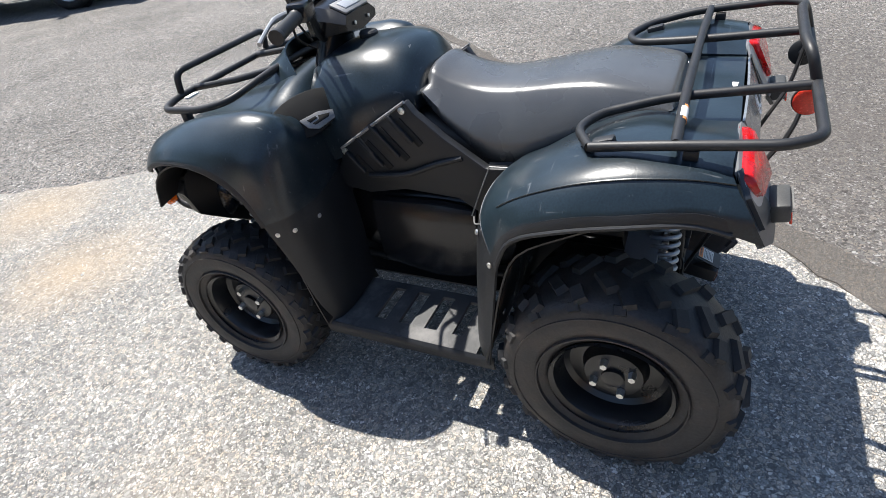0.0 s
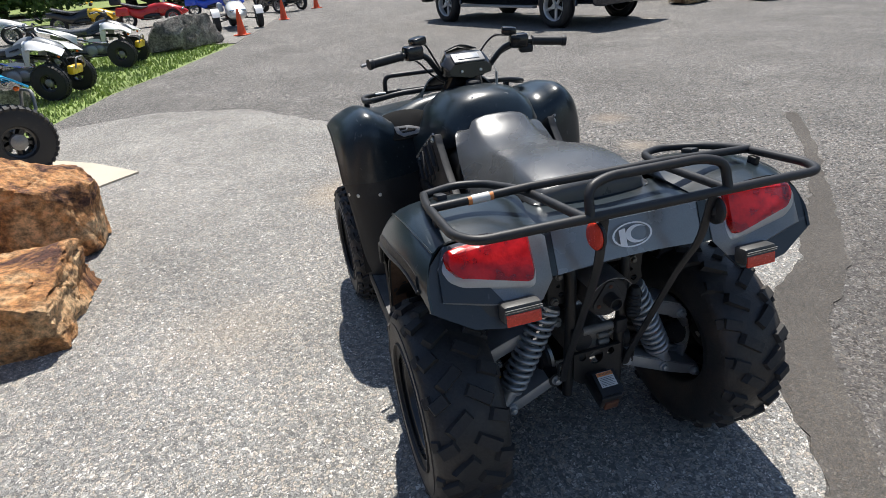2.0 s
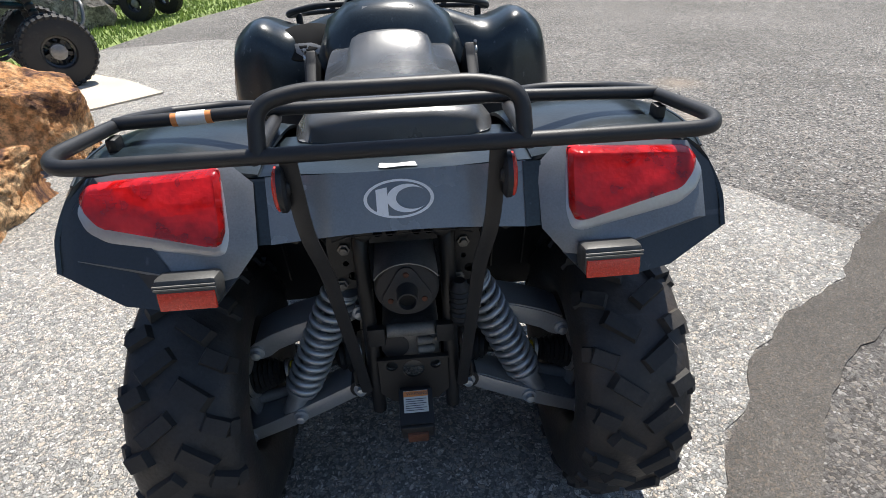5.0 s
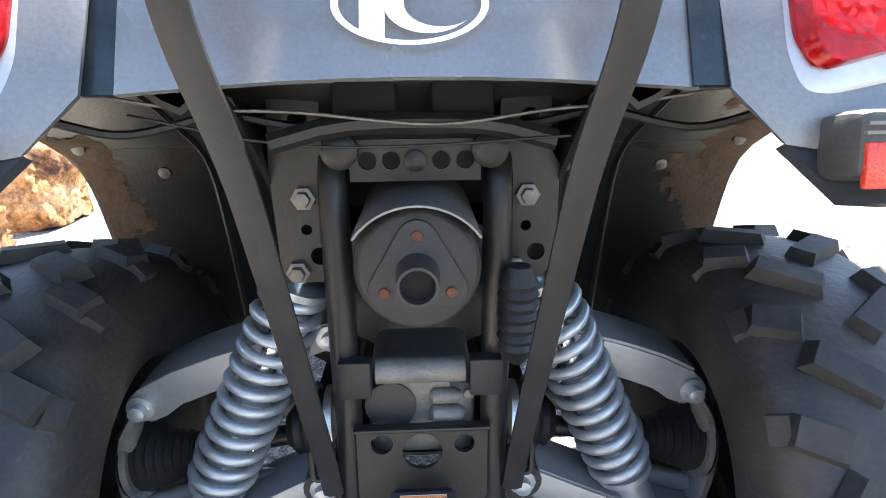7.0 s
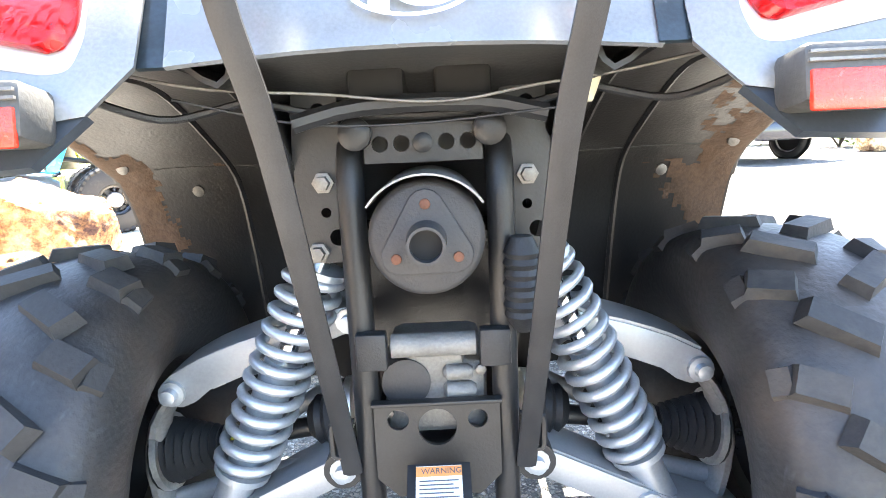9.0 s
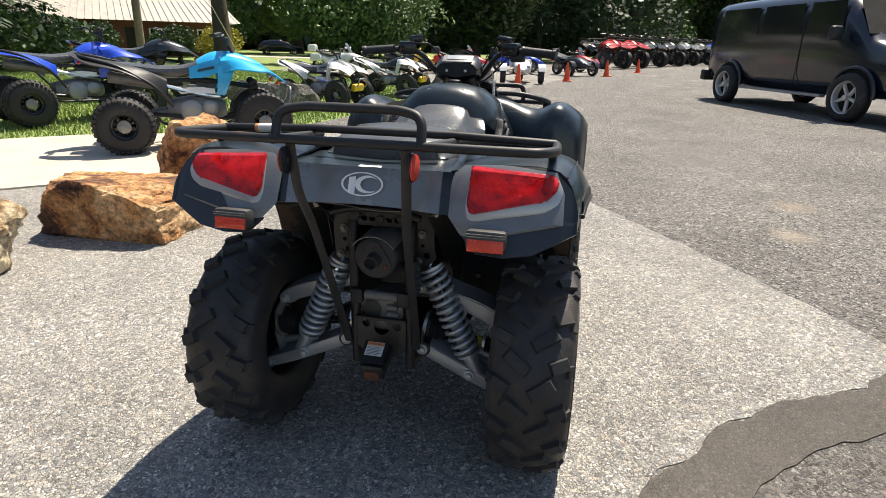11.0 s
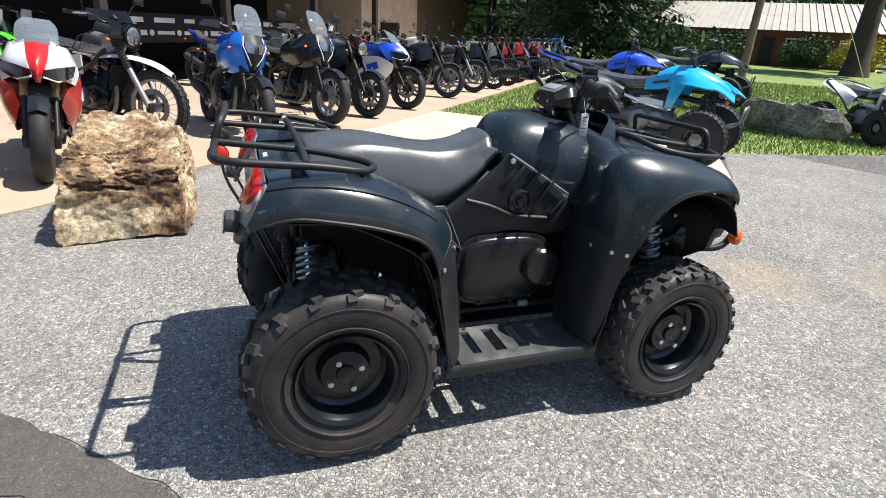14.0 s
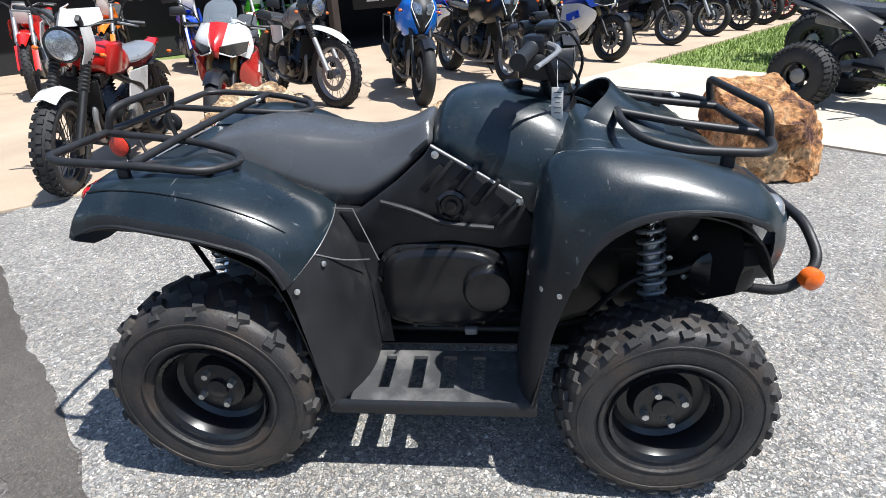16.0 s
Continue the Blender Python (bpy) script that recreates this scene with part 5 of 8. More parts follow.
# front rack
fr = part("front_rack", tube(B(), rounded([(.13, 1.17, 1.022), (.26, 1.155, 1.022), (.36, 1.19, .998), (.385, 1.30, .975), (.36, 1.50, .955), (.26, 1.545, .955), (-.26, 1.545, .955), (-.36, 1.50, .955), (-.385, 1.30, .975), (-.36, 1.19, .998), (-.26, 1.155, 1.022), (-.13, 1.17, 1.022)], .06, 5, True), .0115, 12, True), M["rack"], atv, "black tubular front rack")
part("rack_bar", tube(B(), [(.14, 1.17, 1.02), (.16, 1.35, .985), (.17, 1.54, .957)], .0115, 10), M["rack"], fr)
part("rack_bar", tube(B(), [(-.14, 1.17, 1.02), (-.16, 1.35, .985), (-.17, 1.54, .957)], .0115, 10), M["rack"], fr)
part("rack_hoop", tube(B(), rounded([(-.235, 1.545, .958), (-.235, 1.53, 1.036), (.235, 1.53, 1.036), (.235, 1.545, .958)], .05, 5), .0115, 12), M["rack"], fr)
part("rack_sticker", box(B(), (-.28, 1.44, .976), (.05, .02, .006), None, .001), M["label"], fr)
for s in (1, -1):
    part("rack_foot", box(B(), (s * .36, 1.40, .945), (.025, .03, .05), None, .005), M["trim"], fr)

# handlebar, controls and dash
bar = part("handlebar", tube(B(), rounded([(-.41, .885, 1.200), (-.25, .925, 1.212), (-.17, .955, 1.20), (-.085, 1.00, 1.085), (.085, 1.00, 1.085), (.17, .955, 1.20), (.25, .925, 1.212), (.41, .885, 1.200)], .05, 5), .0115, 10), M["frame"], atv, "black handlebar")
for s in (1, -1):
    g0, g1 = Vector((s * .275, .919, 1.211)), Vector((s * .412, .884, 1.199))
    bm = tube(B(), [g0.lerp(g1, k / 30) for k in range(31)], [.0172 + .0012 * (k % 2) if 0 < k < 27 else .0205 for k in range(31)], 14)
    part("grip", bm, M["trim"], bar, "ribbed black rubber grip")
    part("switch_box", box(B(), (s * .225, .935, 1.215), (.075, .06, .055), rot(0, 0, -s * 14), 0.012), M["engine"], bar)
    part("brake_reservoir", box(B(), (s * .195, .965, 1.252), (.06, .05, .032), rot(0, s * 8, -s * 20), 0.008), M["engine"], bar)
    part("lever", tube(B(), spline([(s * .23, .965, 1.215), (s * .29, .985, 1.208), (s * .37, .955, 1.198), (s * .435, .925, 1.190)], 4), [.009] * 5 + [.006] * 8, 8), M["silver"], bar, "bare alloy brake lever")
    part("control_cable", tube(B(), spline([(s * .20, .975, 1.235), (s * .15, 1.03, 1.23), (s * .10, 1.07, 1.16), (s * .06, 1.06, 1.08)], 5), .0042, 6), M["trim"], bar)
    part("control_cable", tube(B(), spline([(s * .24, .96, 1.20), (s * .18, 1.02, 1.16), (s * .12, 1.06, 1.10), (s * .05, 1.05, 1.05)], 5), .0042, 6), M["trim"], bar)
part("throttle_box", box(B(), (.255, .93, 1.182), (.055, .05, .03), rot(0, 0, -14), .008), M["trim"], bar)
pod = part("dash_pod", smooth_loft(B(), [[Vector((x, .895 + dy, z)) for x, dy, z in q] for q in (
    [(-.085, 0, 1.115), (-.09, 0, 1.135), (-.07, .005, 1.155), (0, .005, 1.16), (.07, .005, 1.155), (.09, 0, 1.135), (.085, 0, 1.115), (0, 0, 1.10)],
    [(-.10, .07, 1.105), (-.105, .07, 1.15), (-.08, .075, 1.182), (0, .075, 1.192), (.08, .075, 1.182), (.105, .07, 1.15), (.10, .07, 1.105), (0, .07, 1.08)],
    [(-.08, .15, 1.10), (-.085, .15, 1.15), (-.06, .155, 1.185), (0, .155, 1.20), (.06, .155, 1.185), (.085, .15, 1.15), (.08, .15, 1.10), (0, .15, 1.08)])], 3), M["engine"], atv, "black instrument pod", 40)
df = part("display_frame", box(B(), (0, .930, 1.174), (.132, .062, .008), rot(24, 0, 0), .0035), M["alloy"], pod, "silver frame round the display")
part("display", box(B(), (0, .929, 1.179), (.090, .034, .004), rot(24, 0, 0), .0015), M["bezel"], df, "pale glossy instrument display")
part("pod_visor", sheet(B(), [[(-.07, 1.02, 1.195), (0, 1.02, 1.215), (.07, 1.02, 1.195)], [(-.05, 1.06, 1.19), (0, 1.07, 1.205), (.05, 1.06, 1.19)]], 3, .004), M["trim"], pod)
for x in (-.04, .04):
    part("pod_screw", lathe(B(), [(.006, 0), (.006, .003), (.002, .004)], face_to((x, .893, 1.128), (0, -1, 0)), 10), M["steel"], pod)
part("steering_stem", cyl(B(), (0, 1.0, 1.09), (0, 1.06, .95), .03, .035, 14), M["frame"], atv)
tag = part("key_tag", box(B(), (.150, 1.000, 1.050), (.032, .003, .088), rot(0, 0, 82), .001), M["label"], atv, "white paper price tag hanging on the handlebar")
for k in range(5):
    part("tag_line", box(B(), (.1526, 1.0005, 1.080 - k * .014), (.022 - .004 * (k % 3), .0012, .0024), rot(0, 0, 82)), M["ink"], tag)
part("tag_string", tube(B(), [(.150, 1.0, 1.094), (.12, 1.0, 1.16)], .0012, 5), M["label"], tag)

# added dark filler mass, standing in for the shaded bay behind the front wheels
part("front_bay_filler", smooth_loft(B(), [oval(.98, .30, .34, .72, 16, 4), oval(1.2, .20, .36, .80, 16, 4), oval(1.36, .30, .42, .78, 16, 4), oval(1.44, .46, .56, .80, 16, 4), oval(1.49, .44, .58, .78, 16, 4)], 2), M["liner"], atv)
for s in (1, -1):
    part("front_hose", tube(B(), spline([(s * .31, 1.10, .46), (s * .36, 1.20, .60), (s * .35, 1.36, .64), (s * .33, 1.46, .74)], 5), .010, 8), M["trim"], atv, "black rubber hose in the wheel arch")
    part("front_hub", lathe(B(), [(.070, 0), (.070, .02), (.055, .03), (.02, .035)], face_to((s * .34, 1.42, .62), (s, 0, 0)), 20), M["engine"], atv)
    part("front_arm", tube(B(), [(s * .20, 1.16, .46), (s * .40, 1.27, .36), (s * .20, 1.40, .46)], .014, 8), M["frame"], atv)
    for y, z in ((1.36, .72), (1.40, .69), (1.345, .60), (1.30, .66)):
        part("bay_bolt", lathe(B(), [(.008, 0), (.008, .006), (.003, .008)], face_to((s * .335, y, z), (s, 0, 0)), 8), M["steel"], atv)
# front bumper with amber signals, front shocks
bp = part("front_bumper", tube(B(), rounded([(-.30, 1.44, .56), (-.375, 1.60, .572), (-.345, 1.69, .645), (-.24, 1.68, .72), (.24, 1.68, .72), (.345, 1.69, .645), (.375, 1.60, .572), (.30, 1.44, .56)], .05, 5), .014, 12), M["rack"], atv, "black tubular front bumper")
part("bumper_plate", box(B(), (0, 1.655, .64), (.34, .02, .16), rot(-10, 0, 0), .008), M["trim"], bp)
for s in (1, -1):
    part("turn_signal", lathe(B(), [(.010, -.028), (.028, -.018), (.031, .0), (.028, .012), (.015, .019), (.004, .021)], face_to((s * .388, 1.652, .620), (s, .25, 0)), 24), M["amber"], bp, "round amber turn signal")


def shock(bottom, top, r, turns, parent, label, low=.14):
    b, t = Vector(bottom), Vector(top)
    ax = (t - b)
    L = ax.length
    z = ax.normalized()
    x = z.orthogonal().normalized()
    y = z.cross(x)
    ob = part("shock_absorber", cyl(B(), b, b + ax * .62, r * .66, r * .66, 20), M["zinc"], parent, label)
    part("shock_rod", cyl(B(), b + ax * .5, t, r * .34, r * .34, 10), M["chrome"], ob)
    pts = []
    n = turns * 20
    for i in range(n + 1):
        f = i / n
        a = 2 * math.pi * turns * f
        pts.append(b + ax * (low + (.93 - low) * f) + (x * math.cos(a) + y * math.sin(a)) * r * (.93 + .07 * min(1, 6 * (1 - f))))
    part("coil_spring", tube(B(), pts, r * .185, 10), M["zinc"], ob, "silver coil spring")
    for f in (low - .02, .93):
        part("spring_seat", cyl(B(), b + ax * f, b + ax * (f + .022), r * 1.02, r * 1.02, 20), M["zinc"], ob)
    return ob


for s in (1, -1):
    shock((s * .36, 1.27, .45), (s * .30, 1.24, .86), .034, 11, atv, "front shock absorber with silver spring")
    shock((s * .292, -.075, .285), (s * .128, -.070, .640), .036, 12, atv, "rear shock absorber with silver spring", .21)
    ARM = [(.205, .538), (.25, .525), (.305, .505), (.345, .484), (.360, .470), (.362, .456), (.352, .442), (.334, .439), (.316, .446), (.295, .462), (.26, .476), (.215, .492), (.160, .512), (.112, .530), (.100, .548), (.108, .566), (.16, .556)]
    arm_m = Matrix(((s, 0, 0, 0), (0, 0, -1, -.055), (0, 1, 0, 0), (0, 0, 0, 1)))
    arm = part("upper_arm", plate(B(), ARM, arm_m, .005, .0012), M["silver"], atv, "silver painted upper suspension arm", 30)
    part("arm_flange", sheet(B(), [[(s * x, -.057, z), (s * x, -.02, z + .002), (s * x, .03, z + .001)] for x, z in ((.108, .564), (.16, .556), (.205, .538), (.25, .525), (.305, .505), (.345, .484))], 2, .004), M["silver"], arm)
    part("arm_flange", sheet(B(), [[(s * x, -.055, z), (s * x, -.02, z), (s * x, .02, z)] for x, z in ((.16, .514), (.215, .494), (.26, .478), (.295, .464))], 2, .004), M["silver"], arm)
    LOW = [(.108, .372), (.122, .384), (.160, .366), (.250, .322), (.33, .285), (.41, .252), (.42, .236), (.41, .222), (.39, .222), (.30, .258), (.20, .305), (.135, .338), (.112, .350)]
    low_m = Matrix(((s, 0, 0, 0), (0, 0, -1, -.095), (0, 1, 0, 0), (0, 0, 0, 1)))
    low = part("lower_arm", plate(B(), LOW, low_m, .005, .0012), M["silver"], atv, "silver painted lower suspension arm", 30)
    part("arm_flange", sheet(B(), [[(s * x, -.095, z), (s * x, -.06, z + .002), (s * x, -.02, z)] for x, z in ((.122, .382), (.160, .364), (.250, .320), (.33, .283), (.41, .250))], 2, .004), M["silver"], low)
    part("arm_tube", tube(B(), [(s * .125, -.07, .355), (s * .26, -.02, .315), (s * .40, -.02, .275)], .014, 10), M["silver"], low)
    part("arm_tube", tube(B(), spline([(s * .14, .02, .43), (s * .20, .01, .40), (s * .25, 0, .37)], 3), .012, 10), M["alloy"], low)
    for p in ((s * .122, -.1, .364), (s * .268, -.1, .295), (s * .395, -.1, .238), (s * .344, -.060, .460), (s * .107, -.060, .548)):
        part("arm_bolt", lathe(B(), [(.017, 0), (.017, .006), (.010, .007), (.010, .018), (.004, .02)], face_to(p, (0, -1, 0)), 12), M["zinc"], low)
    part("bush", cyl(B(), (s * .122, -.104, .364), (s * .122, -.03, .364), .025, .025, 16), M["trim"], low)
    kn = part("knuckle", smooth_loft(B(), [[Vector((s * (x + .013 * math.cos(a)), -.03 + .024 * math.sin(a), z)) for a in [k * math.pi / 5 for k in range(10)]] for z, x in ((.45, .352), (.41, .380), (.34, .395), (.27, .385), (.235, .372))], 2), M["alloy"], atv, "cast alloy wheel knuckle")
    bt = B()
    prof = []
    for k in range(9):
        prof += [(.052 - .0032 * k, .0105 * k), (.040 - .0026 * k, .0105 * k + .0055)]
    lathe(bt, prof, face_to((s * .388, -.015, .352), (-s, 0, .10)), 20)
    sh = part("axle_boot", bt, M["trim"], atv, "ribbed rubber axle boot")
    part("half_shaft", cyl(B(), (s * .10, -.01, .388), (s * .39, -.013, .352), .014, .014, 12), M["frame"], sh)
    part("boot_clamp", cyl(B(), (s * .384, -.015, .353), (s * .376, -.015, .354), .054, .053, 20), M["steel"], sh, "bright steel boot clamp")
    part("boot_clamp", cyl(B(), (s * .300, -.012, .361), (s * .292, -.012, .362), .026, .026, 16), M["steel"], sh)
    part("paint_mark", cyl(B(), (s * .290, -.012, .363), (s * .274, -.012, .365), .019, .019, 12), M["yellowmark"], sh)
    bt = B()
    lathe(bt, [(a, b) for a, b in zip((.05, .05, .038, .042, .03, .034, .022), (0, .02, .03, .038, .046, .054, .066))], face_to((s * .112, -.02, .40), (s, 0, -.12)), 20)
    part("inner_boot", bt, M["trim"], sh)
    part("boot_clamp", cyl(B(), (s * .112, -.02, .40), (s * .122, -.02, .399), .052, .052, 20), M["steel"], sh)
    # frame gusset with holes and bolts
    gs = part("frame_gusset", holed_plate(B(), [(-.028, .14), (.022, .14), (.022, .07), (.034, .05), (.034, -.02), (.040, -.05), (.018, -.075), (-.03, -.075), (-.034, .05)], [(0, .10, .010), (0, -.015, .006), (.012, -.045, .010)], face_to((s * .118, -.085, .705), (0, -1, 0)), .005), M["frame"], atv, "black steel gusset plate with holes", 30)
    for dx, dz in ((.0, .02), (-.012, -.062)):
        part("gusset_bolt", lathe(B(), [(.013, 0), (.013, .006), (.009, .007), (.008, .014), (.003, .015)], face_to((s * .118 + dx, -.0905, .705 + dz), (0, -1, 0)), 6), M["dullbolt"], gs)
    part("tube_end", lathe(B(), [(.018, 0), (.018, .012), (.012, .016), (.003, .016)], face_to((s * .073, -.118, .778), (0, -1, 0)), 20), M["frame"], atv)
    part("bump_stop", box(B(), (s * .072, -.125, .530), (.036, .02, .045), None, .003), M["trim"], atv)
    part("strut_bracket", tube(B(), rounded([(s * .10, -.12, .44), (s * .128, -.125, .44), (s * .128, -.125, .395), (s * .10, -.12, .395)], .008, 3), .004, 6), M["frame"], atv)
    part("wire_connector", box(B(), (s * .17, -.15, .815), (.022, .02, .028), rot(0, s * 20, 0), .003), M["wire"], atv, "cream plug on a wire")
    part("wiring", tube(B(), spline([(s * .17, -.14, .815), (s * .10, -.12, .80), (0, -.115, .795)], 4), .004, 6), M["trim"], atv)
    part("wiring", tube(B(), spline([(s * .18, -.15, .815), (s * .25, -.16, .80), (s * .29, -.18, .81), (s * .33, -.2, .83)], 4), .004, 6), M["trim"], atv)

part("wiring", tube(B(), spline([(-.28, -.20, .842), (-.20, -.19, .825), (-.10, -.17, .818), (.02, -.165, .806), (.12, -.17, .818), (.20, -.19, .826), (.29, -.21, .842)], 5), .0016, 6), M["dullbolt"], atv, "thin grey wire under the tail")
part("wiring", tube(B(), spline([(-.24, -.18, .818), (-.12, -.16, .790), (.0, -.155, .786), (.14, -.17, .795)], 5), .0014, 6), M["trim"], atv, "thin black wire under the tail")
# cross plate, exhaust, final drive, tow plate
cp = part("cross_plate", holed_plate(B(), [(-.066, -.02), (.066, -.02), (.066, .022), (-.066, .022)], [(-.048, .001, .0092), (-.024, .001, .0092), (.026, .001, .0092), (.050, .001, .0092)], face_to((0, -.105, .765), (0, -1, 0)), .006), M["frame"], atv, "black cross plate with round holes", 30)
part("plate_boss", lathe(B(), [(.011, 0), (.011, .008), (.006, .010), (.002, .010)], face_to((0, -.111, .766), (0, -1, 0)), 16), M["frame"], cp)
MUF = face_to((0, -.163, .666), (0, -1, 0))
mf = part("muffler", lathe(B(), [(.058, -.32), (.063, -.30), (.063, -.01), (.060, -.003), (.056, 0), (.020, 0.0)], MUF, 40), M["muffler"], atv, "round grey exhaust silencer")
tri = []
for k in range(3):
    a = math.pi / 2 + k * 2 * math.pi / 3
    for d in (-.34, -.18, 0, .18, .34):
        q = .054 * (1 - .9 * d * d)
        tri.append((q * math.cos(a + d), q * math.sin(a + d)))
part("end_cap", plate(B(), tri, MUF, .006, .0022), M["muffler"], mf)
part("outlet", lathe(B(), [(.0165, .002), (.0225, .002), (.0205, .010), (.0195, .042), (.0165, .042)], MUF, 28, True), M["muffler"], mf)
part("outlet_bore", lathe(B(), [(.0178, .030), (.001, .0305)], MUF, 24), M["hole"], mf)
for k in range(3):
    a = math.pi / 2 + k * 2 * math.pi / 3
    part("cap_rivet", lathe(B(), [(.006, .005), (.0055, .0085), (.002, .0095)], MUF @ Matrix.Translation((.038 * math.cos(a), .038 * math.sin(a), 0)), 10), M["rust"], mf, "rusty rivet")
bm = B()
arc = [radians(35 + 110 * k / 14) for k in range(15)]
sheet(bm, [[(.072 * math.cos(a), y, .662 + .072 * math.sin(a)) for a in arc] for y in (-.180, -.10, .02)], 1, .0022)
part("heat_shield", bm, M["alloy"], mf, "curved bare steel heat shield")
bm = B()
prof = []
for k in range(7):
    prof += [(.021 + .001 * (k % 2), .012 * k), (.018, .012 * k + .006)]
lathe(bm, [(.008, -.02), (.014, -.012)] + prof + [(.012, .09)], face_to((.104, -.135, .57), (0, 0, 1), (0, 1, 0)), 20)
part("breather_boot", bm, M["trim"], atv, "ribbed rubber breather boot")
fd = part("final_drive", box(B(), (0, -.02, .455), (.128, .16, .100), None, .016), M["drive"], atv, "cast alloy final drive housing", 45)
part("drive_shaft_pin", cyl(B(), (-.050, -.112, .530), (.050, -.112, .530), .0145, .0145, 20), M["drive"], fd)
part("drive_neck", smooth_loft(B(), [oval(-.100, .034, .475, .522, 16, 3), oval(-.06, .045, .47, .525, 16, 3)], 2), M["drive"], fd)
part("drive_bore", lathe(B(), [(.030, 0), (.030, .003), (.026, .004), (.004, .004)], face_to((-.036, -.100, .478), (0, -1, 0)), 28), M["muffler"], fd)
for z, x1, q in ((.490, .046, .0095), (.466, .050, .0115)):
    part("drive_rib", tube(B(), [(.010, -.103, z), (.014, -.103, z), (x1 - .006, -.103, z), (x1, -.103, z)], [q * .5, q, q, q * .6], 14), M["drive"], fd)
for x, z in ((.056, .492), (-.060, .440)):
    part("drive_bolt", lathe(B(), [(.007, 0), (.007, .005), (.004, .007)], face_to((x, -.101, z), (0, -1, 0)), 6), M["dullbolt"], fd)
TOW = face_to((0, -.118, .400), (0, -1, .05))
tp = part("tow_plate", holed_plate(B(), [(-.076, .060), (.076, .060), (.076, -.035), (.05, -.06), (-.05, -.06), (-.076, -.035)], [(-.047, .039, .013), (.0, .028, .0235), (.049, .037, .012)], TOW, .006), M["frame"], atv, "black steel tow plate with three round holes", 30)
part("plate_lip", box(B(), (0, -.124, .462), (.156, .014, .005), None, .0015), M["frame"], tp)
hb = part("tow_hitch", box(B(), (0, -.165, .345), (.072, .11, .045), rot(14, 0, 0), .006), M["frame"], atv, "black tow receiver")
part("hitch_socket", box(B(), (0, -.212, .322), (.045, .02, .032), rot(14, 0, 0), .003), M["rust"], hb)
LB = face_to((0, -.186, .390), (0, -.45, .89))
part("hitch_shelf", plate(B(), [(-.036, -.045), (.036, -.045), (.036, .03), (-.036, .03)], LB @ Matrix.Translation((0, 0, -.004)), .003), M["frame"], hb)
lb = part("warning_label", plate(B(), [(-.026, -.021), (.026, -.021), (.026, .026), (-.026, .026)], LB, .0008), M["label"], hb, "white and orange warning label")
part("label_head", plate(B(), [(-.026, .013), (.026, .013), (.026, .025), (-.026, .025)], LB @ Matrix.Translation((0, 0, .0009)), .0005), M["orange_label"], lb)
wm = text_mesh("WARNING", .0095, LB @ Matrix.Translation((.003, .019, .0016)), .0002)
wm.materials.append(M["ink"])
w_ob = new("label_words", wm)
w_ob.parent = lb
for k in range(6):
    part("text_bar", plate(B(), [(-.022, 0), (.022 - .006 * (k % 2), 0), (.022 - .006 * (k % 2), .0014), (-.022, .0014)], LB @ Matrix.Translation((0, .007 - k * .0048, .001)), .0003), M["ink"], lb)
part("skid_plate", sheet(B(), [[(-.20, y, .27), (0, y, .255), (.20, y, .27)] for y in (.1, .6, 1.2)], 2, .006), M["trim"], atv)


# ---- parked machines ----
P = dict(
    cyan=paint("cyan_paint", (0.01, 0.42, 0.80)), blue=paint("blue_paint", (0.015, 0.07, 0.55)), sky=paint("bright_blue_paint", (0.012, 0.20, 0.80)), red=paint("red_paint", (0.55, 0.015, 0.012)),
    white=paint("white_paint", (0.72, 0.72, 0.70)), black=paint("black_paint", (0.010, 0.010, 0.011)), grey=paint("grey_paint", (0.22, 0.23, 0.24)), orange=paint("orange_paint", (0.80, 0.20, 0.02)),
    green=paint("lime_paint", (0.10, 0.62, 0.03)), yellow=paint("yellow_paint", (0.80, 0.50, 0.02)), navy=paint("navy_paint", (0.008, 0.011, 0.022), 0.2), gold=mat("gold_fork", (0.55, 0.38, 0.16), 0.35, 0.8, 0.1, 20, 200, 0.05),
    camo=paint("olive_paint", (0.09, 0.10, 0.06)), teal=paint("teal_paint", (0.02, 0.25, 0.33)),
)
TYRE = mat("road_tyre", (0.018, 0.018, 0.019), 0.7, 0, 0.3, 20, 160, 0.3, dirt=(0.10, 0.09, 0.08), dirt_amount=0.2)
LAMP = mat("lamp_glass", (0.42, 0.44, 0.47), 0.09, 0.75, 0.5, 45, 180, 0.5, coat=0.9)


def heading(x, y, deg, lean=0.0, z=0.012, scale=1.0):
    """Ground pose for a machine whose front is its own +y; deg: the way it faces, from +x towards +y."""
    return Matrix.Translation((x, y, z)) @ Matrix.Rotation(radians(deg - 90), 4, "Z") @ Matrix.Rotation(radians(lean), 4, "Y") @ Matrix.Scale(scale, 4)


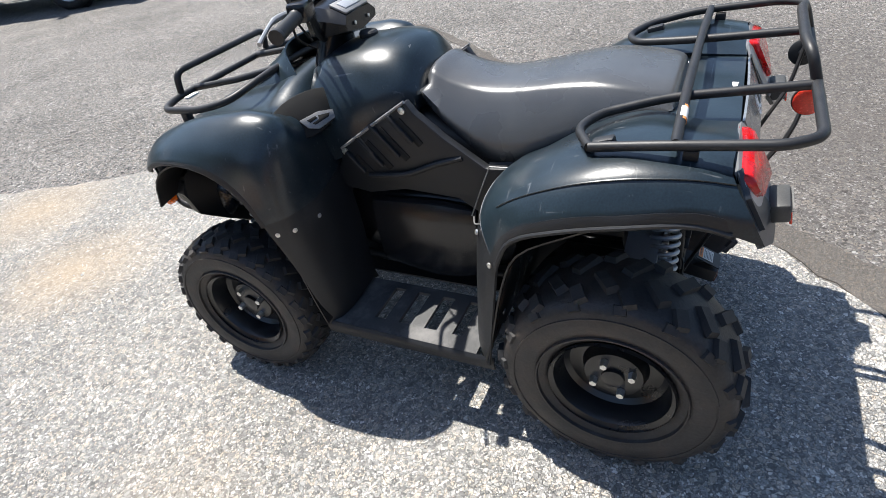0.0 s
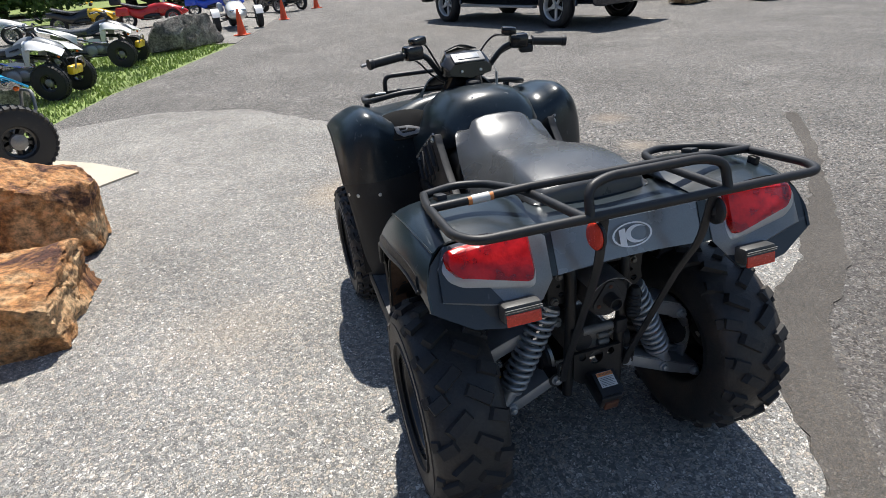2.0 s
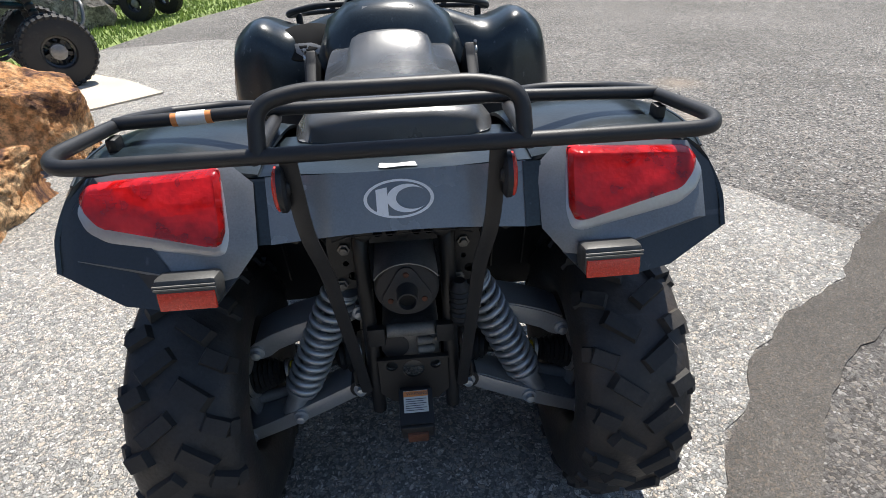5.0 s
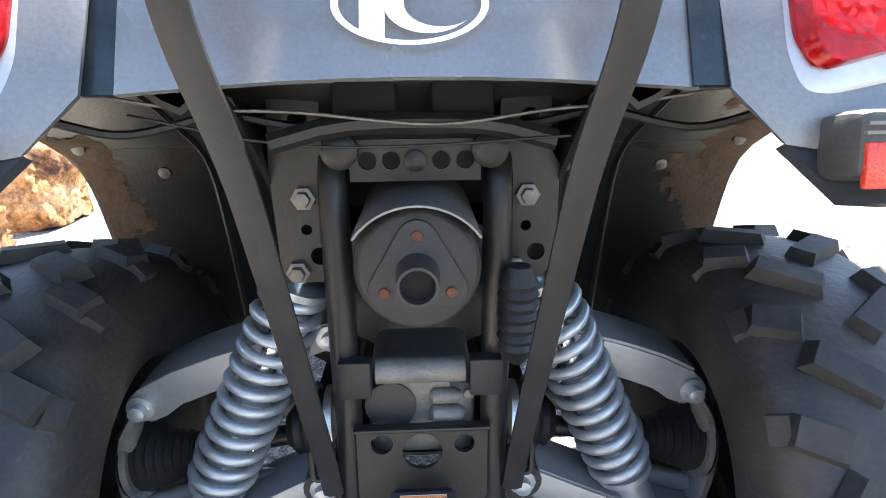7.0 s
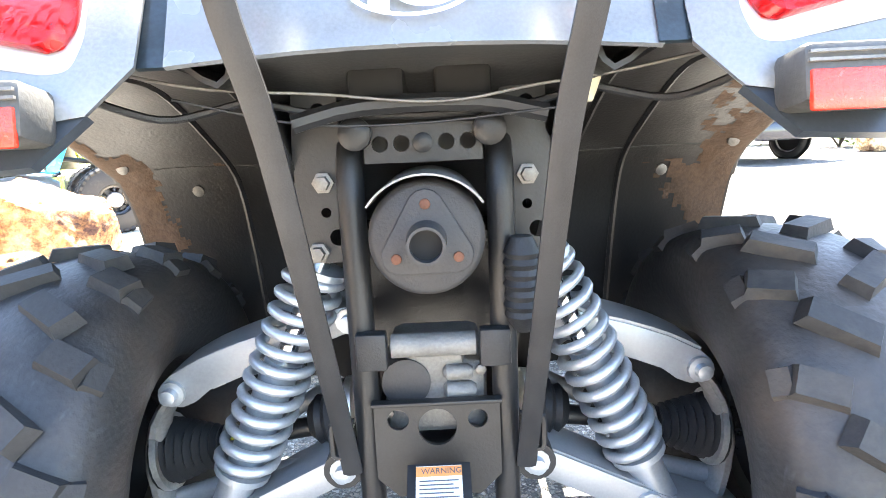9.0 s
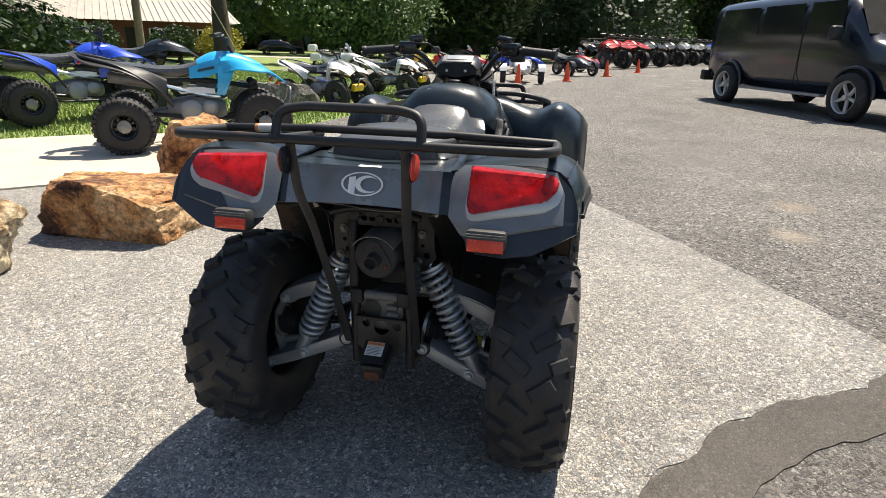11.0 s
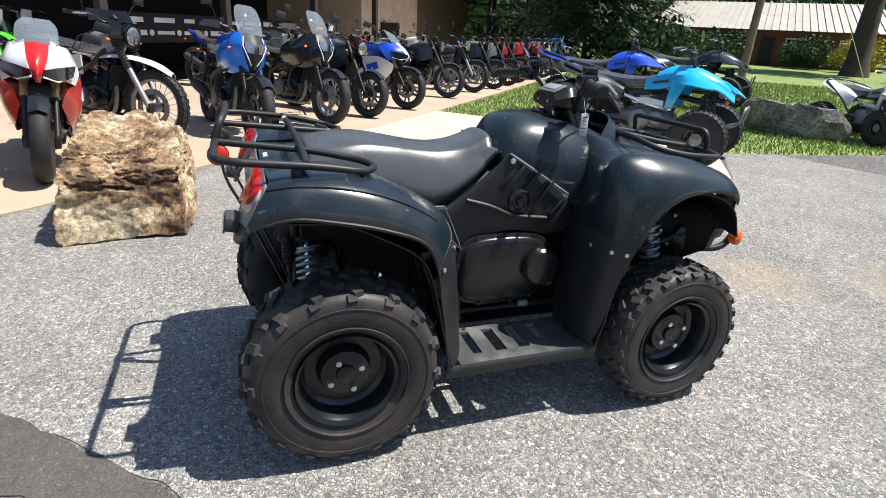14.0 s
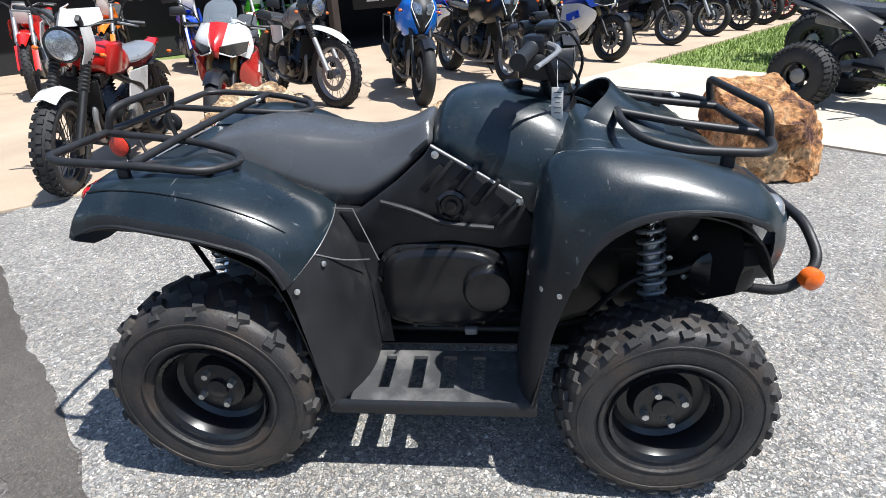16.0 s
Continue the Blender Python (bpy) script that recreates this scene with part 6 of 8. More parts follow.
def cycle_wheel(parent, at, R, w, rim_r, kind, rim_mat, turn=0.0, knob=False, disc=True):
    m = Matrix.Translation(at) @ Matrix.Rotation(radians(turn), 4, "Z")
    ax = m @ AXLE
    wheel = part("tyre", lathe(B(), [(rim_r, -w * .3), (rim_r + .01, -w * .45), ((R + rim_r) / 2, -w * .5), (R * .97, -w * .36), (R, 0), (R * .97, w * .36), ((R + rim_r) / 2, w * .5), (rim_r + .01, w * .45), (rim_r, w * .3)], ax, 40, True), TYRE, parent, "", 60)
    if knob:
        bm = B()
        n = 34
        for i in range(n):
            for s, o in ((-1, 0), (0, .5), (1, 0)):
                a = 2 * math.pi * (i + o) / n
                c = m @ (Matrix.Rotation(a, 4, "X") @ Vector((s * w * .34, 0, R * (.985 if s == 0 else .955))))
                box(bm, c, (w * .24, R * .11, .022), (m.to_3x3() @ Matrix.Rotation(a, 3, "X") @ Matrix.Rotation(s * .5, 3, "Y")))
        part("tread", bm, TYRE, wheel, "", 25)
    rim = part("rim", lathe(B(), [(rim_r + .006, -w * .32), (rim_r + .006, w * .32), (rim_r - .014, w * .26), (rim_r - .02, 0), (rim_r - .014, -w * .26)], ax, 40, True), rim_mat, wheel)
    bm = B()
    cyl(bm, ax @ Vector((0, 0, -w * .35)), ax @ Vector((0, 0, w * .35)), rim_r * .17, rim_r * .17, 14)
    if kind == "wire":
        for i in range(24):
            a = 2 * math.pi * i / 24
            s = 1 if i % 2 else -1
            b = a + (.5 if i % 4 < 2 else -.5)
            tube(bm, [ax @ Vector((rim_r * .15 * math.cos(b), rim_r * .15 * math.sin(b), s * w * .25)), ax @ Vector(((rim_r - .01) * math.cos(a), (rim_r - .01) * math.sin(a), 0))], .0028, 4)
    else:
        n = 10 if kind == "cast" else 5
        for i in range(n):
            a = 2 * math.pi * (i // 2 + (.16 if i % 2 else -.16) if n == 10 else i) / 5
            tube(bm, [ax @ Vector((rim_r * .12 * math.cos(a), rim_r * .12 * math.sin(a), 0)), ax @ Vector(((rim_r - .01) * math.cos(a), (rim_r - .01) * math.sin(a), 0))], .012 if n == 10 else .03, 6)
    part("spokes", bm, rim_mat, rim)
    if disc:
        part("brake_disc", lathe(B(), [(rim_r * .46, w * .36), (rim_r * .66, w * .36), (rim_r * .66, w * .40), (rim_r * .46, w * .40)], ax, 32, True), M["alloy"], rim)
    return wheel


def bike(label, at, style, body, rim_mat, fork_mat, accent=None, steer=0.0, group="motorcycles in front of the shop", name="motorcycle"):
    """A motorcycle facing +y. style: adventure, sport, naked, cruiser, scrambler, trail or dirt."""
    accent = accent or body
    root = thing(name, label, "motorcycle", group, at)
    S = dict(adventure=(1.50, .325, .225, .32, .215, 1.02, .84, "cast"), sport=(1.38, .30, .215, .31, .215, .92, .82, "cast"), naked=(1.40, .30, .215, .31, .215, .97, .80, "cast"), cruiser=(1.50, .31, .225, .31, .21, .98, .72, "wire"),
             scrambler=(1.46, .325, .235, .315, .215, 1.02, .80, "wire"), trail=(1.44, .345, .262, .33, .235, 1.06, .88, "wire"), dirt=(1.46, .35, .27, .33, .235, 1.10, .94, "wire"))[style]
    wb, RF_, rf, RR_, rr, hz, sz, spoke = S
    yf, yr = wb / 2, -wb / 2
    knob = style in ("dirt", "trail", "scrambler")
    high = style in ("dirt", "trail")
    st = Matrix.Rotation(radians(steer), 4, "Z")
    piv = Vector((0, yf - .32, 0))

    def T(p):
        return piv + st @ (Vector(p) - piv)

    def face(rows):
        return [[T(p) for p in r] for r in rows]

    front = new("front_wheel")
    front.parent = root
    cycle_wheel(front, T((0, yf, RF_)), RF_, .10 if high else .125, rf, spoke, rim_mat, steer, knob)
    rear = new("rear_wheel")
    rear.parent = root
    cycle_wheel(rear, (0, yr, RR_), RR_, .12 if high else .17, rr, spoke, rim_mat, 0, knob)
    hy = yf - (.42 if high else .38)
    for s in (1, -1):
        lo, hi = T((s * .092, yf, RF_)), T((s * .092, hy, hz - .02))
        usd = style in ("adventure", "sport", "naked", "dirt")
        low = part("fork_leg", cyl(B(), lo, lo.lerp(hi, .50), .021 if usd else .028, .019 if usd else .026, 12), M["silver"] if style in ("trail", "dirt", "cruiser") else M["frame"], root)
        part("fork_tube", cyl(B(), lo.lerp(hi, .46), hi, .029 if usd else .021, .029 if usd else .021, 12), fork_mat, low)
        part("fork_foot", box(B(), T((s * .092, yf + .005, RF_ - .005)), (.045, .07, .09), None, .012), M["frame"], low)
        if style in ("cruiser", "scrambler", "trail"):
            part("fork_gaiter", tube(B(), [lo.lerp(hi, .48 + k * .017) for k in range(21)], [.037 if k % 2 else .028 for k in range(21)], 12), M["trim"], low)
        if style == "dirt":
            part("fork_guard", tube(B(), [lo + Vector((0, .03, .02)), lo.lerp(hi, .42) + Vector((0, .03, 0))], .03, 6, flat=(.034, .010)), accent, low)
        part("brake_caliper", box(B(), T((s * .075, yf - .11, RF_ + .10)), (.05, .06, .09), rot(-25, 0, steer), .012), M["frame"], low)
        part("triple_clamp", box(B(), T((s * .05, hy + .02, hz - .08)), (.12, .07, .035), None, .008), M["frame"], root)
    bw = .40 if style not in ("sport", "naked") else .35
    rise = .06 if style != "sport" else -.02
    bend = [(-bw, hy - .16, hz + rise), (-.2, hy - .08, hz + rise + .01), (-.08, hy - .01, hz), (.08, hy - .01, hz), (.2, hy - .08, hz + rise + .01), (bw, hy - .16, hz + rise)]
    hb_ = part("handlebar", tube(B(), rounded([T(p) for p in bend], .05, 3), .012, 8), M["frame"], root)
    for s in (1, -1):
        part("grip", cyl(B(), T((s * bw, hy - .16, hz + rise)), T((s * (bw - .12), hy - .11, hz + rise)), .018, .018, 10), M["trim"], hb_)
        part("lever", tube(B(), [T((s * (bw - .14), hy - .05, hz + rise)), T((s * (bw - .02), hy - .08, hz + rise - .01))], .007, 6), M["silver"], hb_)
        part("switch_box", box(B(), T((s * (bw - .15), hy - .10, hz + rise)), (.05, .05, .045), None, .008), M["trim"], hb_)
        part("control_cable", tube(B(), spline([T((s * (bw - .16), hy - .05, hz + rise)), T((s * .12, hy + .06, hz + .02)), T((s * .05, hy + .05, hz - .16)), (s * .05, .2, sz - .1)], 4), .005, 5), M["trim"], hb_)
        if style != "dirt":
            top = T((s * (bw - (.02 if style != "sport" else -.06)), hy - .04, hz + rise + .20))
            mr = part("mirror", box(B(), top, (.125, .022, .072), rot(0, s * 8, s * 10 + steer), .01, .8), M["trim"], hb_, "black mirror on a thin stalk")
            part("mirror_stalk", tube(B(), [T((s * (bw - .15), hy - .09, hz + rise)), T((s * (bw - .10), hy - .06, hz + rise + .12)), top], .0055, 6), M["frame"], mr)
            sg = part("turn_signal", ball(B(), T((s * .20, hy + .10, hz - .14)), .019, (1.2, .8, .8), 2), M["amber"], root, "amber turn signal")
            part("signal_stalk", tube(B(), [T((s * .09, hy + .06, hz - .14)), T((s * .18, hy + .10, hz - .14))], .009, 6), M["trim"], sg)
            part("rear_signal", ball(B(), (s * .15, -.86, sz - .04), .019, (1.2, .8, .8), 2), M["amber"], root)
    part("instrument", box(B(), T((0, hy + .04, hz + .04)), (.15, .06, .09), rot(-40, 0, steer), .015), M["trim"], root)
    # engine: crankcase, finned barrel, covers, pipes, frame, swingarm
    em = M["alloy"] if style in ("cruiser", "dirt") else M["engine"]
    e = part("engine", smooth_loft(B(), [oval(-.26, .12, .26, .46, 14, 3), oval(-.08, .16, .22, .50, 14, 3), oval(.12, .15, .22, .52, 14, 3), oval(.24, .10, .28, .46, 14, 3)], 2), em, root)
    part("cylinder", tube(B(), [(0, .14 + k * .006, .49 + k * .014) for k in range(15)], [.15 if k % 2 else .125 for k in range(15)], 4), em, e)
    part("skid_plate", box(B(), (0, .02, .21), (.26, .44, .04), None, .02), M["frame"] if style != "adventure" else M["alloy"], e)
    for s in (1, -1):
        part("engine_cover", lathe(B(), [(.10, 0), (.10, .03), (.085, .04), (.03, .045)], face_to((s * .15, -.06, .37), (s, 0, 0)), 20), M["drive"] if em is M["engine"] else M["alloy"], e)
        part("engine_cover", lathe(B(), [(.065, 0), (.065, .03), (.05, .04), (.02, .04)], face_to((s * .14, .12, .40), (s, 0, 0)), 16), em, e)
        part("header_pipe", tube(B(), spline([(s * .06, .30, .56), (s * .08, .37, .42), (s * .07, .28, .25), (s * .05, .05, .21)], 4), .019, 8), M["alloy"], root)
        part("cylinder_head", box(B(), (s * .06, .23, .70), (.11, .16, .10), rot(-18, 0, 0), .02), em, e)
    ex = part("exhaust_pipe", tube(B(), spline([(.05, .05, .21), (.13, -.15, .24), (.16, -.35, .32)], 4), .022, 10), M["chrome"] if style == "cruiser" else M["alloy"], root)
    part("silencer", cyl(B(), (.16, -.35, .32), (.19, -.80, .42 if style != "sport" else .5), .05, .058, 16), M["muffler"] if style != "cruiser" else M["chrome"], ex)
    part("chain_guard", tube(B(), [(-.11, -.26, .40), (-.11, yr + .05, RR_ + .10)], .02, 6, flat=(.006, .03)), M["trim"], root)
    part("sprocket", lathe(B(), [(.02, 0), (.105, 0), (.105, .006), (.02, .006)], face_to((-.10, yr, RR_), (-1, 0, 0)), 24, True), M["steel"], rear)
    fm = P["red"] if style == "sport" and accent is P["red"] else M["frame"]
    for s in (1, -1):
        part("frame_spar", tube(B(), rounded([(s * .05, hy - .02, hz - .16), (s * .14, .10, .68), (s * .14, -.30, .55), (s * .10, -.34, .32)], .08, 3), .024, 8), fm, root)
        part("down_tube", tube(B(), rounded([(s * .03, hy - .01, hz - .24), (s * .09, .34, .42), (s * .10, .2, .22), (s * .10, -.3, .24)], .06, 3), .016, 8), M["frame"], root)
        part("swingarm", tube(B(), [(s * .11, -.30, .36), (s * .11, yr + .02, RR_)], .026, 8), M["frame"] if style != "dirt" else M["silver"], root)
        part("subframe", tube(B(), [(s * .10, -.25, .62), (s * .09, yr - .02, sz - .06)], .014, 8), M["frame"], root)
        part("footpeg", cyl(B(), (s * .14, -.22, .33), (s * .24, -.24, .32), .012, .012, 8), M["trim"], root)
        part("rear_shock", cyl(B(), (s * .13, yr + .05, RR_ + .05), (s * .12, yr + .20, sz - .1), .026, .026, 10), M["chrome"] if style == "cruiser" else M["trim"], root)
    part("side_stand", tube(B(), [(-.12, -.1, .26), (-.27, -.02, .01)], .012, 6), M["frame"], root)
    part("radiator", box(B(), (0, .35, .58), (.24, .04, .24), rot(-14, 0, 0), .008), M["hole"], root)
    # mudguards
    if high:
        rows = [[(-x, hy + .02 + y, hz - .26 + z - .03), (-x * .5, hy + .02 + y, hz - .26 + z), (0, hy + .02 + y, hz - .255 + z), (x * .5, hy + .02 + y, hz - .26 + z), (x, hy + .02 + y, hz - .26 + z - .03)] for x, y, z in ((.06, -.16, -.02), (.075, .05, .0), (.075, .28, -.015), (.06, .46, -.06), (.03, .60, -.13))]
        part("front_mudguard", sheet(B(), face(rows), 3, .004), accent, root, "long high front mudguard")
    else:
        arc = [radians(a) for a in ((48, 68, 88, 108, 124) if style != "scrambler" else (62, 76, 90, 104, 116))]
        rg = RF_ + (.022 if style != "scrambler" else .05)
        wide = .058 if style != "scrambler" else .068
        rows = [[(x, yf + rg * math.cos(a), RF_ + rg * math.sin(a) - abs(x) * .35) for x in (-wide, -wide * .5, 0, wide * .5, wide)] for a in arc]
        part("front_mudguard", sheet(B(), face(rows), 2, .004), accent if style == "scrambler" else (P["black"] if style != "cruiser" else accent), root)
    arc = [radians(a) for a in (70, 95, 120, 145)]
    rg = RR_ + .07
    part("rear_mudguard", sheet(B(), [[(x, yr - rg * math.cos(math.pi - a) * 1.0, RR_ + rg * math.sin(a) - abs(x) * .3) for x in (-.085, 0, .085)] for a in arc], 2, .004), M["trim"] if style != "dirt" else body, root)
    # tank, seat, tail
    tz = sz + .08
    wt = .17 if not high else .12
    part("tank", smooth_loft(B(), [oval(-.20, .09, sz - .12, sz - .01, 16), oval(-.08, wt * .85, sz - .14, tz, 16, 2.6), oval(.12, wt, sz - .13, tz + .06, 16, 2.6), oval(.28, wt * .78, sz - .08, tz + .05, 16, 2.4), oval(.36, .06, sz - .02, tz, 16)], 3), body, root)
    part("fuel_cap", lathe(B(), [(.035, 0), (.032, .012), (.01, .014)], Matrix.Translation((0, .10, tz + .055)), 16), M["silver"], root)
    tail_z = sz + (.12 if style in ("sport", "dirt") else .03)
    part("seat", smooth_loft(B(), [oval(-.16, .11, sz - .08, sz - .005, 14), oval(-.32, .14, sz - .07, sz, 14), oval(-.52, .13, sz - .05, sz + .02, 14), oval(-.72, .09, tail_z - .06, tail_z + .01, 14)], 3), M["seat"] if style != "scrambler" else P["grey"], root)
    part("tail", smooth_loft(B(), [oval(-.40, .11, sz - .13, sz - .06, 12), oval(-.66, .09, sz - .10, tail_z - .03, 12), oval(-.90, .04, tail_z - .03, tail_z + .02, 12)], 2), body if style != "adventure" else M["trim"], root)
    part("tail_lamp", box(B(), (0, -.91, tail_z), (.09, .03, .04), None, .01), M["lens"], root)
    if style == "adventure":
        mk = part("lamp_mask", sheet(B(), face([[(-.10, hy + .14, hz + .01), (0, hy + .17, hz + .02), (.10, hy + .14, hz + .01)], [(-.12, hy + .22, hz - .10), (0, hy + .27, hz - .10), (.12, hy + .22, hz - .10)], [(-.08, hy + .24, hz - .22), (0, hy + .28, hz - .22), (.08, hy + .24, hz - .22)], [(-.02, hy + .22, hz - .33), (0, hy + .235, hz - .33), (.02, hy + .22, hz - .33)]]), 3, .02), M["trim"], root, "pointed dark lamp mask", 30)
        for s in (1, -1):
            part("headlamp", sheet(B(), face([[(s * .025, hy + .272, hz - .075), (s * .098, hy + .228, hz - .05)], [(s * .022, hy + .287, hz - .125), (s * .098, hy + .247, hz - .115)], [(s * .02, hy + .29, hz - .165), (s * .07, hy + .265, hz - .165)]]), 2, .01), LAMP, mk, "slanted clear headlamp", 30)
            part("flank", sheet(B(), [face([[(s * .10, hy + .15, hz + .01), (s * .125, hy + .22, hz - .10), (s * .085, hy + .24, hz - .22), (s * .03, hy + .22, hz - .34)]])[0], face([[(s * .14, hy + .03, hz + .01), (s * .175, hy + .08, hz - .11), (s * .15, hy + .13, hz - .24), (s * .09, hy + .14, hz - .35)]])[0], [(s * .13, hy - .16, hz - .07), (s * .205, hy - .12, hz - .17), (s * .19, hy - .06, hz - .29), (s * .13, hy - .02, hz - .38)], [(s * .11, -.02, sz + .06), (s * .175, -.02, sz - .02), (s * .16, -.02, sz - .12), (s * .14, .02, sz - .17)]], 4, .008 * s), body, root, "angular side fairing", 28)
            part("flank_inlay", sheet(B(), [[(s * .192, hy - .02, hz - .21), (s * .178, hy + .0, hz - .28)], [(s * .200, hy - .14, hz - .20), (s * .185, hy - .12, hz - .29)]], 2, .012 * s), M["trim"], root)
            part("running_light", tube(B(), [T(p) for p in ((s * .095, hy + .175, hz - .01), (s * .118, hy + .236, hz - .10), (s * .075, hy + .262, hz - .20), (s * .028, hy + .25, hz - .28))], .0055, 6), M["white"], mk, "pale V-shaped running light")
            part("hand_guard", sheet(B(), face([[(s * (bw - .14), hy - .02, hz + .10), (s * (bw + .02), hy - .10, hz + .09)], [(s * (bw - .14), hy + .0, hz + .03), (s * (bw + .03), hy - .08, hz + .03)]]), 3, .006), M["trim"], root)
            part("pannier_rail", tube(B(), rounded([(s * .18, -.45, sz - .05), (s * .22, -.85, sz - .05), (s * .22, -.80, .5), (s * .16, -.40, .45)], .05, 3, True), .01, 6, True), M["frame"], root)
            part("crash_bar", tube(B(), rounded([(s * .10, .36, .70), (s * .25, .30, .62), (s * .25, .22, .42), (s * .11, .24, .28)], .06, 3), .013, 8), M["frame"], root)
        part("beak", sheet(B(), face([[(-.06, hy + .20, hz - .36), (0, hy + .22, hz - .345), (.06, hy + .20, hz - .36)], [(-.05, hy + .34, hz - .37), (0, hy + .36, hz - .355), (.05, hy + .34, hz - .37)], [(-.02, hy + .43, hz - .41), (0, hy + .44, hz - .405), (.02, hy + .43, hz - .41)]]), 3, .008), M["trim"], root)
        part("windscreen", sheet(B(), face([[(x, hy + .15 - x * x * 2.2, hz + .0) for x in (-.12, -.06, 0, .06, .12)], [(x * 1.1, hy + .08 - x * x * 2.4, hz + .13) for x in (-.12, -.06, 0, .06, .12)], [(x * .95, hy - .0 - x * x * 2.4, hz + .24) for x in (-.12, -.06, 0, .06, .12)], [(x * .6, hy - .04 - x * x * 2, hz + .28) for x in (-.12, -.06, 0, .06, .12)]]), 3, .004), M["screen"], root, "clear curved windscreen")
    elif style == "sport":
        part("nose", sheet(B(), face([[(-.075, hy + .12, hz + .02), (0, hy + .14, hz + .03), (.075, hy + .12, hz + .02)], [(-.06, hy + .26, hz - .08), (0, hy + .29, hz - .07), (.06, hy + .26, hz - .08)], [(-.03, hy + .33, hz - .17), (0, hy + .36, hz - .17), (.03, hy + .33, hz - .17)], [(-.015, hy + .31, hz - .23), (0, hy + .32, hz - .23), (.015, hy + .31, hz - .23)]]), 3, .012), accent, root, "pointed nose wedge", 30)
        for s in (1, -1):
            part("upper_fairing", sheet(B(), face([[(s * .07, hy + .13, hz + .015), (s * .058, hy + .27, hz - .085), (s * .03, hy + .33, hz - .18)], [(s * .16, hy + .02, hz - .0), (s * .17, hy + .17, hz - .10), (s * .12, hy + .25, hz - .20)], [(s * .19, hy - .10, hz - .04), (s * .235, hy + .04, hz - .16), (s * .21, hy + .12, hz - .25)]]), 4, .008 * s), body, root, "", 28)
            lp = part("headlamp", sheet(B(), face([[(s * .035, hy + .352, hz - .140), (s * .030, hy + .352, hz - .185)], [(s * .125, hy + .275, hz - .120), (s * .115, hy + .285, hz - .215)], [(s * .215, hy + .135, hz - .110), (s * .195, hy + .170, hz - .190)]]), 3, .014 * s), M["vanglass"], root, "slanted dark headlamp", 40)
            part("lamp_eyebrow", tube(B(), [T(p) for p in ((s * .035, hy + .362, hz - .186), (s * .118, hy + .297, hz - .217), (s * .198, hy + .180, hz - .192))], .007, 6), M["white"], lp, "pale running light along the lamp")
            part("side_fairing", sheet(B(), [face([[(s * .21, hy + .10, hz - .24), (s * .15, hy + .18, hz - .30), (s * .12, hy + .14, hz - .40)]])[0], [(s * .245, hy - .04, hz - .20), (s * .24, .30, .52), (s * .17, .30, .34)], [(s * .22, .10, sz - .10), (s * .23, .06, .46), (s * .17, .06, .26)], [(s * .15, -.12, sz - .10), (s * .16, -.14, .44), (s * .14, -.2, .28)]], 4, .008 * s), accent, root, "", 28)
            part("fairing_stripe", sheet(B(), [[(s * .253, .26, .64), (s * .252, .30, .55)], [(s * .240, .04, .58), (s * .238, .06, .48)]], 2, .010 * s), body, root)
            part("mirror", box(B(), T((s * .34, hy + .02, hz + .09)), (.14, .05, .07), rot(0, s * 8, s * 20), .02, .8), M["trim"], root)
        part("chin", box(B(), T((0, hy + .16, hz - .33)), (.24, .14, .16), None, .05, .7), M["trim"], root)
        part("windscreen", sheet(B(), face([[(x, hy + .13 - x * x * 2.0, hz + .02) for x in (-.13, -.06, 0, .06, .13)], [(x * .95, hy + .03 - x * x * 2.0, hz + .13) for x in (-.13, -.06, 0, .06, .13)], [(x * .6, hy - .07 - x * x, hz + .18) for x in (-.13, -.06, 0, .06, .13)]]), 3, .004), M["screen"], root, "smoked low windscreen")
    elif style == "dirt":
        part("number_plate", box(B(), T((0, hy + .09, hz - .06)), (.19, .02, .24), rot(-16, 0, steer), .02, .8), P["white"], root)
        for s in (1, -1):
            part("shroud", sheet(B(), [[(s * .12, .10, sz), (s * .17, .06, sz - .16)], [(s * .16, .34, sz + .02), (s * .20, .34, sz - .16)], [(s * .14, .50, sz - .02), (s * .15, .46, sz - .22)]], 3, .005 * s), body, root, "", 28)
            part("side_plate", sheet(B(), [[(s * .12, -.25, sz - .06), (s * .13, -.22, sz - .26)], [(s * .11, -.62, sz + .03), (s * .11, -.5, sz - .18)]], 3, .005 * s), P["white"], root)
    else:
        lz = hz - .09
        lamp_at = face_to(T((0, hy + .19, lz)), st @ Vector((0, 1, -.05)))
        big_ = 1.12 if style == "scrambler" else 1.0
        hl = part("headlamp", lathe(B(), [(.03 * big_, -.12), (.085 * big_, -.07), (.10 * big_, 0), (.098 * big_, .012), (.088 * big_, .014)], lamp_at, 28), P["black"] if style != "cruiser" else M["chrome"], root)
        part("lamp_glass", lathe(B(), [(.090 * big_, .010), (.07 * big_, .022), (.01, .030)], lamp_at, 28), LAMP, hl, "clear round headlamp glass")
        if style in ("scrambler", "trail"):
            rows = [[(x * w, hy + .20 - abs(x) * .35 - dy, lz + z) for x in (-1, -.5, 0, .5, 1)] for w, z, dy in ((.13, .11, .0), (.12, .16, .03), (.09, .21, .07))]
            part("lamp_cowl", sheet(B(), face(rows), 3, .008), P["white"] if style == "scrambler" else P["black"], root, "", 30)
            for s in (1, -1):
                part("cowl_cheek", sheet(B(), face([[(s * .115, hy + .18, lz + .12), (s * .14, hy + .08, lz + .12)], [(s * .128, hy + .18, lz), (s * .15, hy + .06, lz)], [(s * .10, hy + .18, lz - .11), (s * .12, hy + .08, lz - .11)]]), 3, .006 * s), P["white"] if style == "scrambler" else P["black"], root)
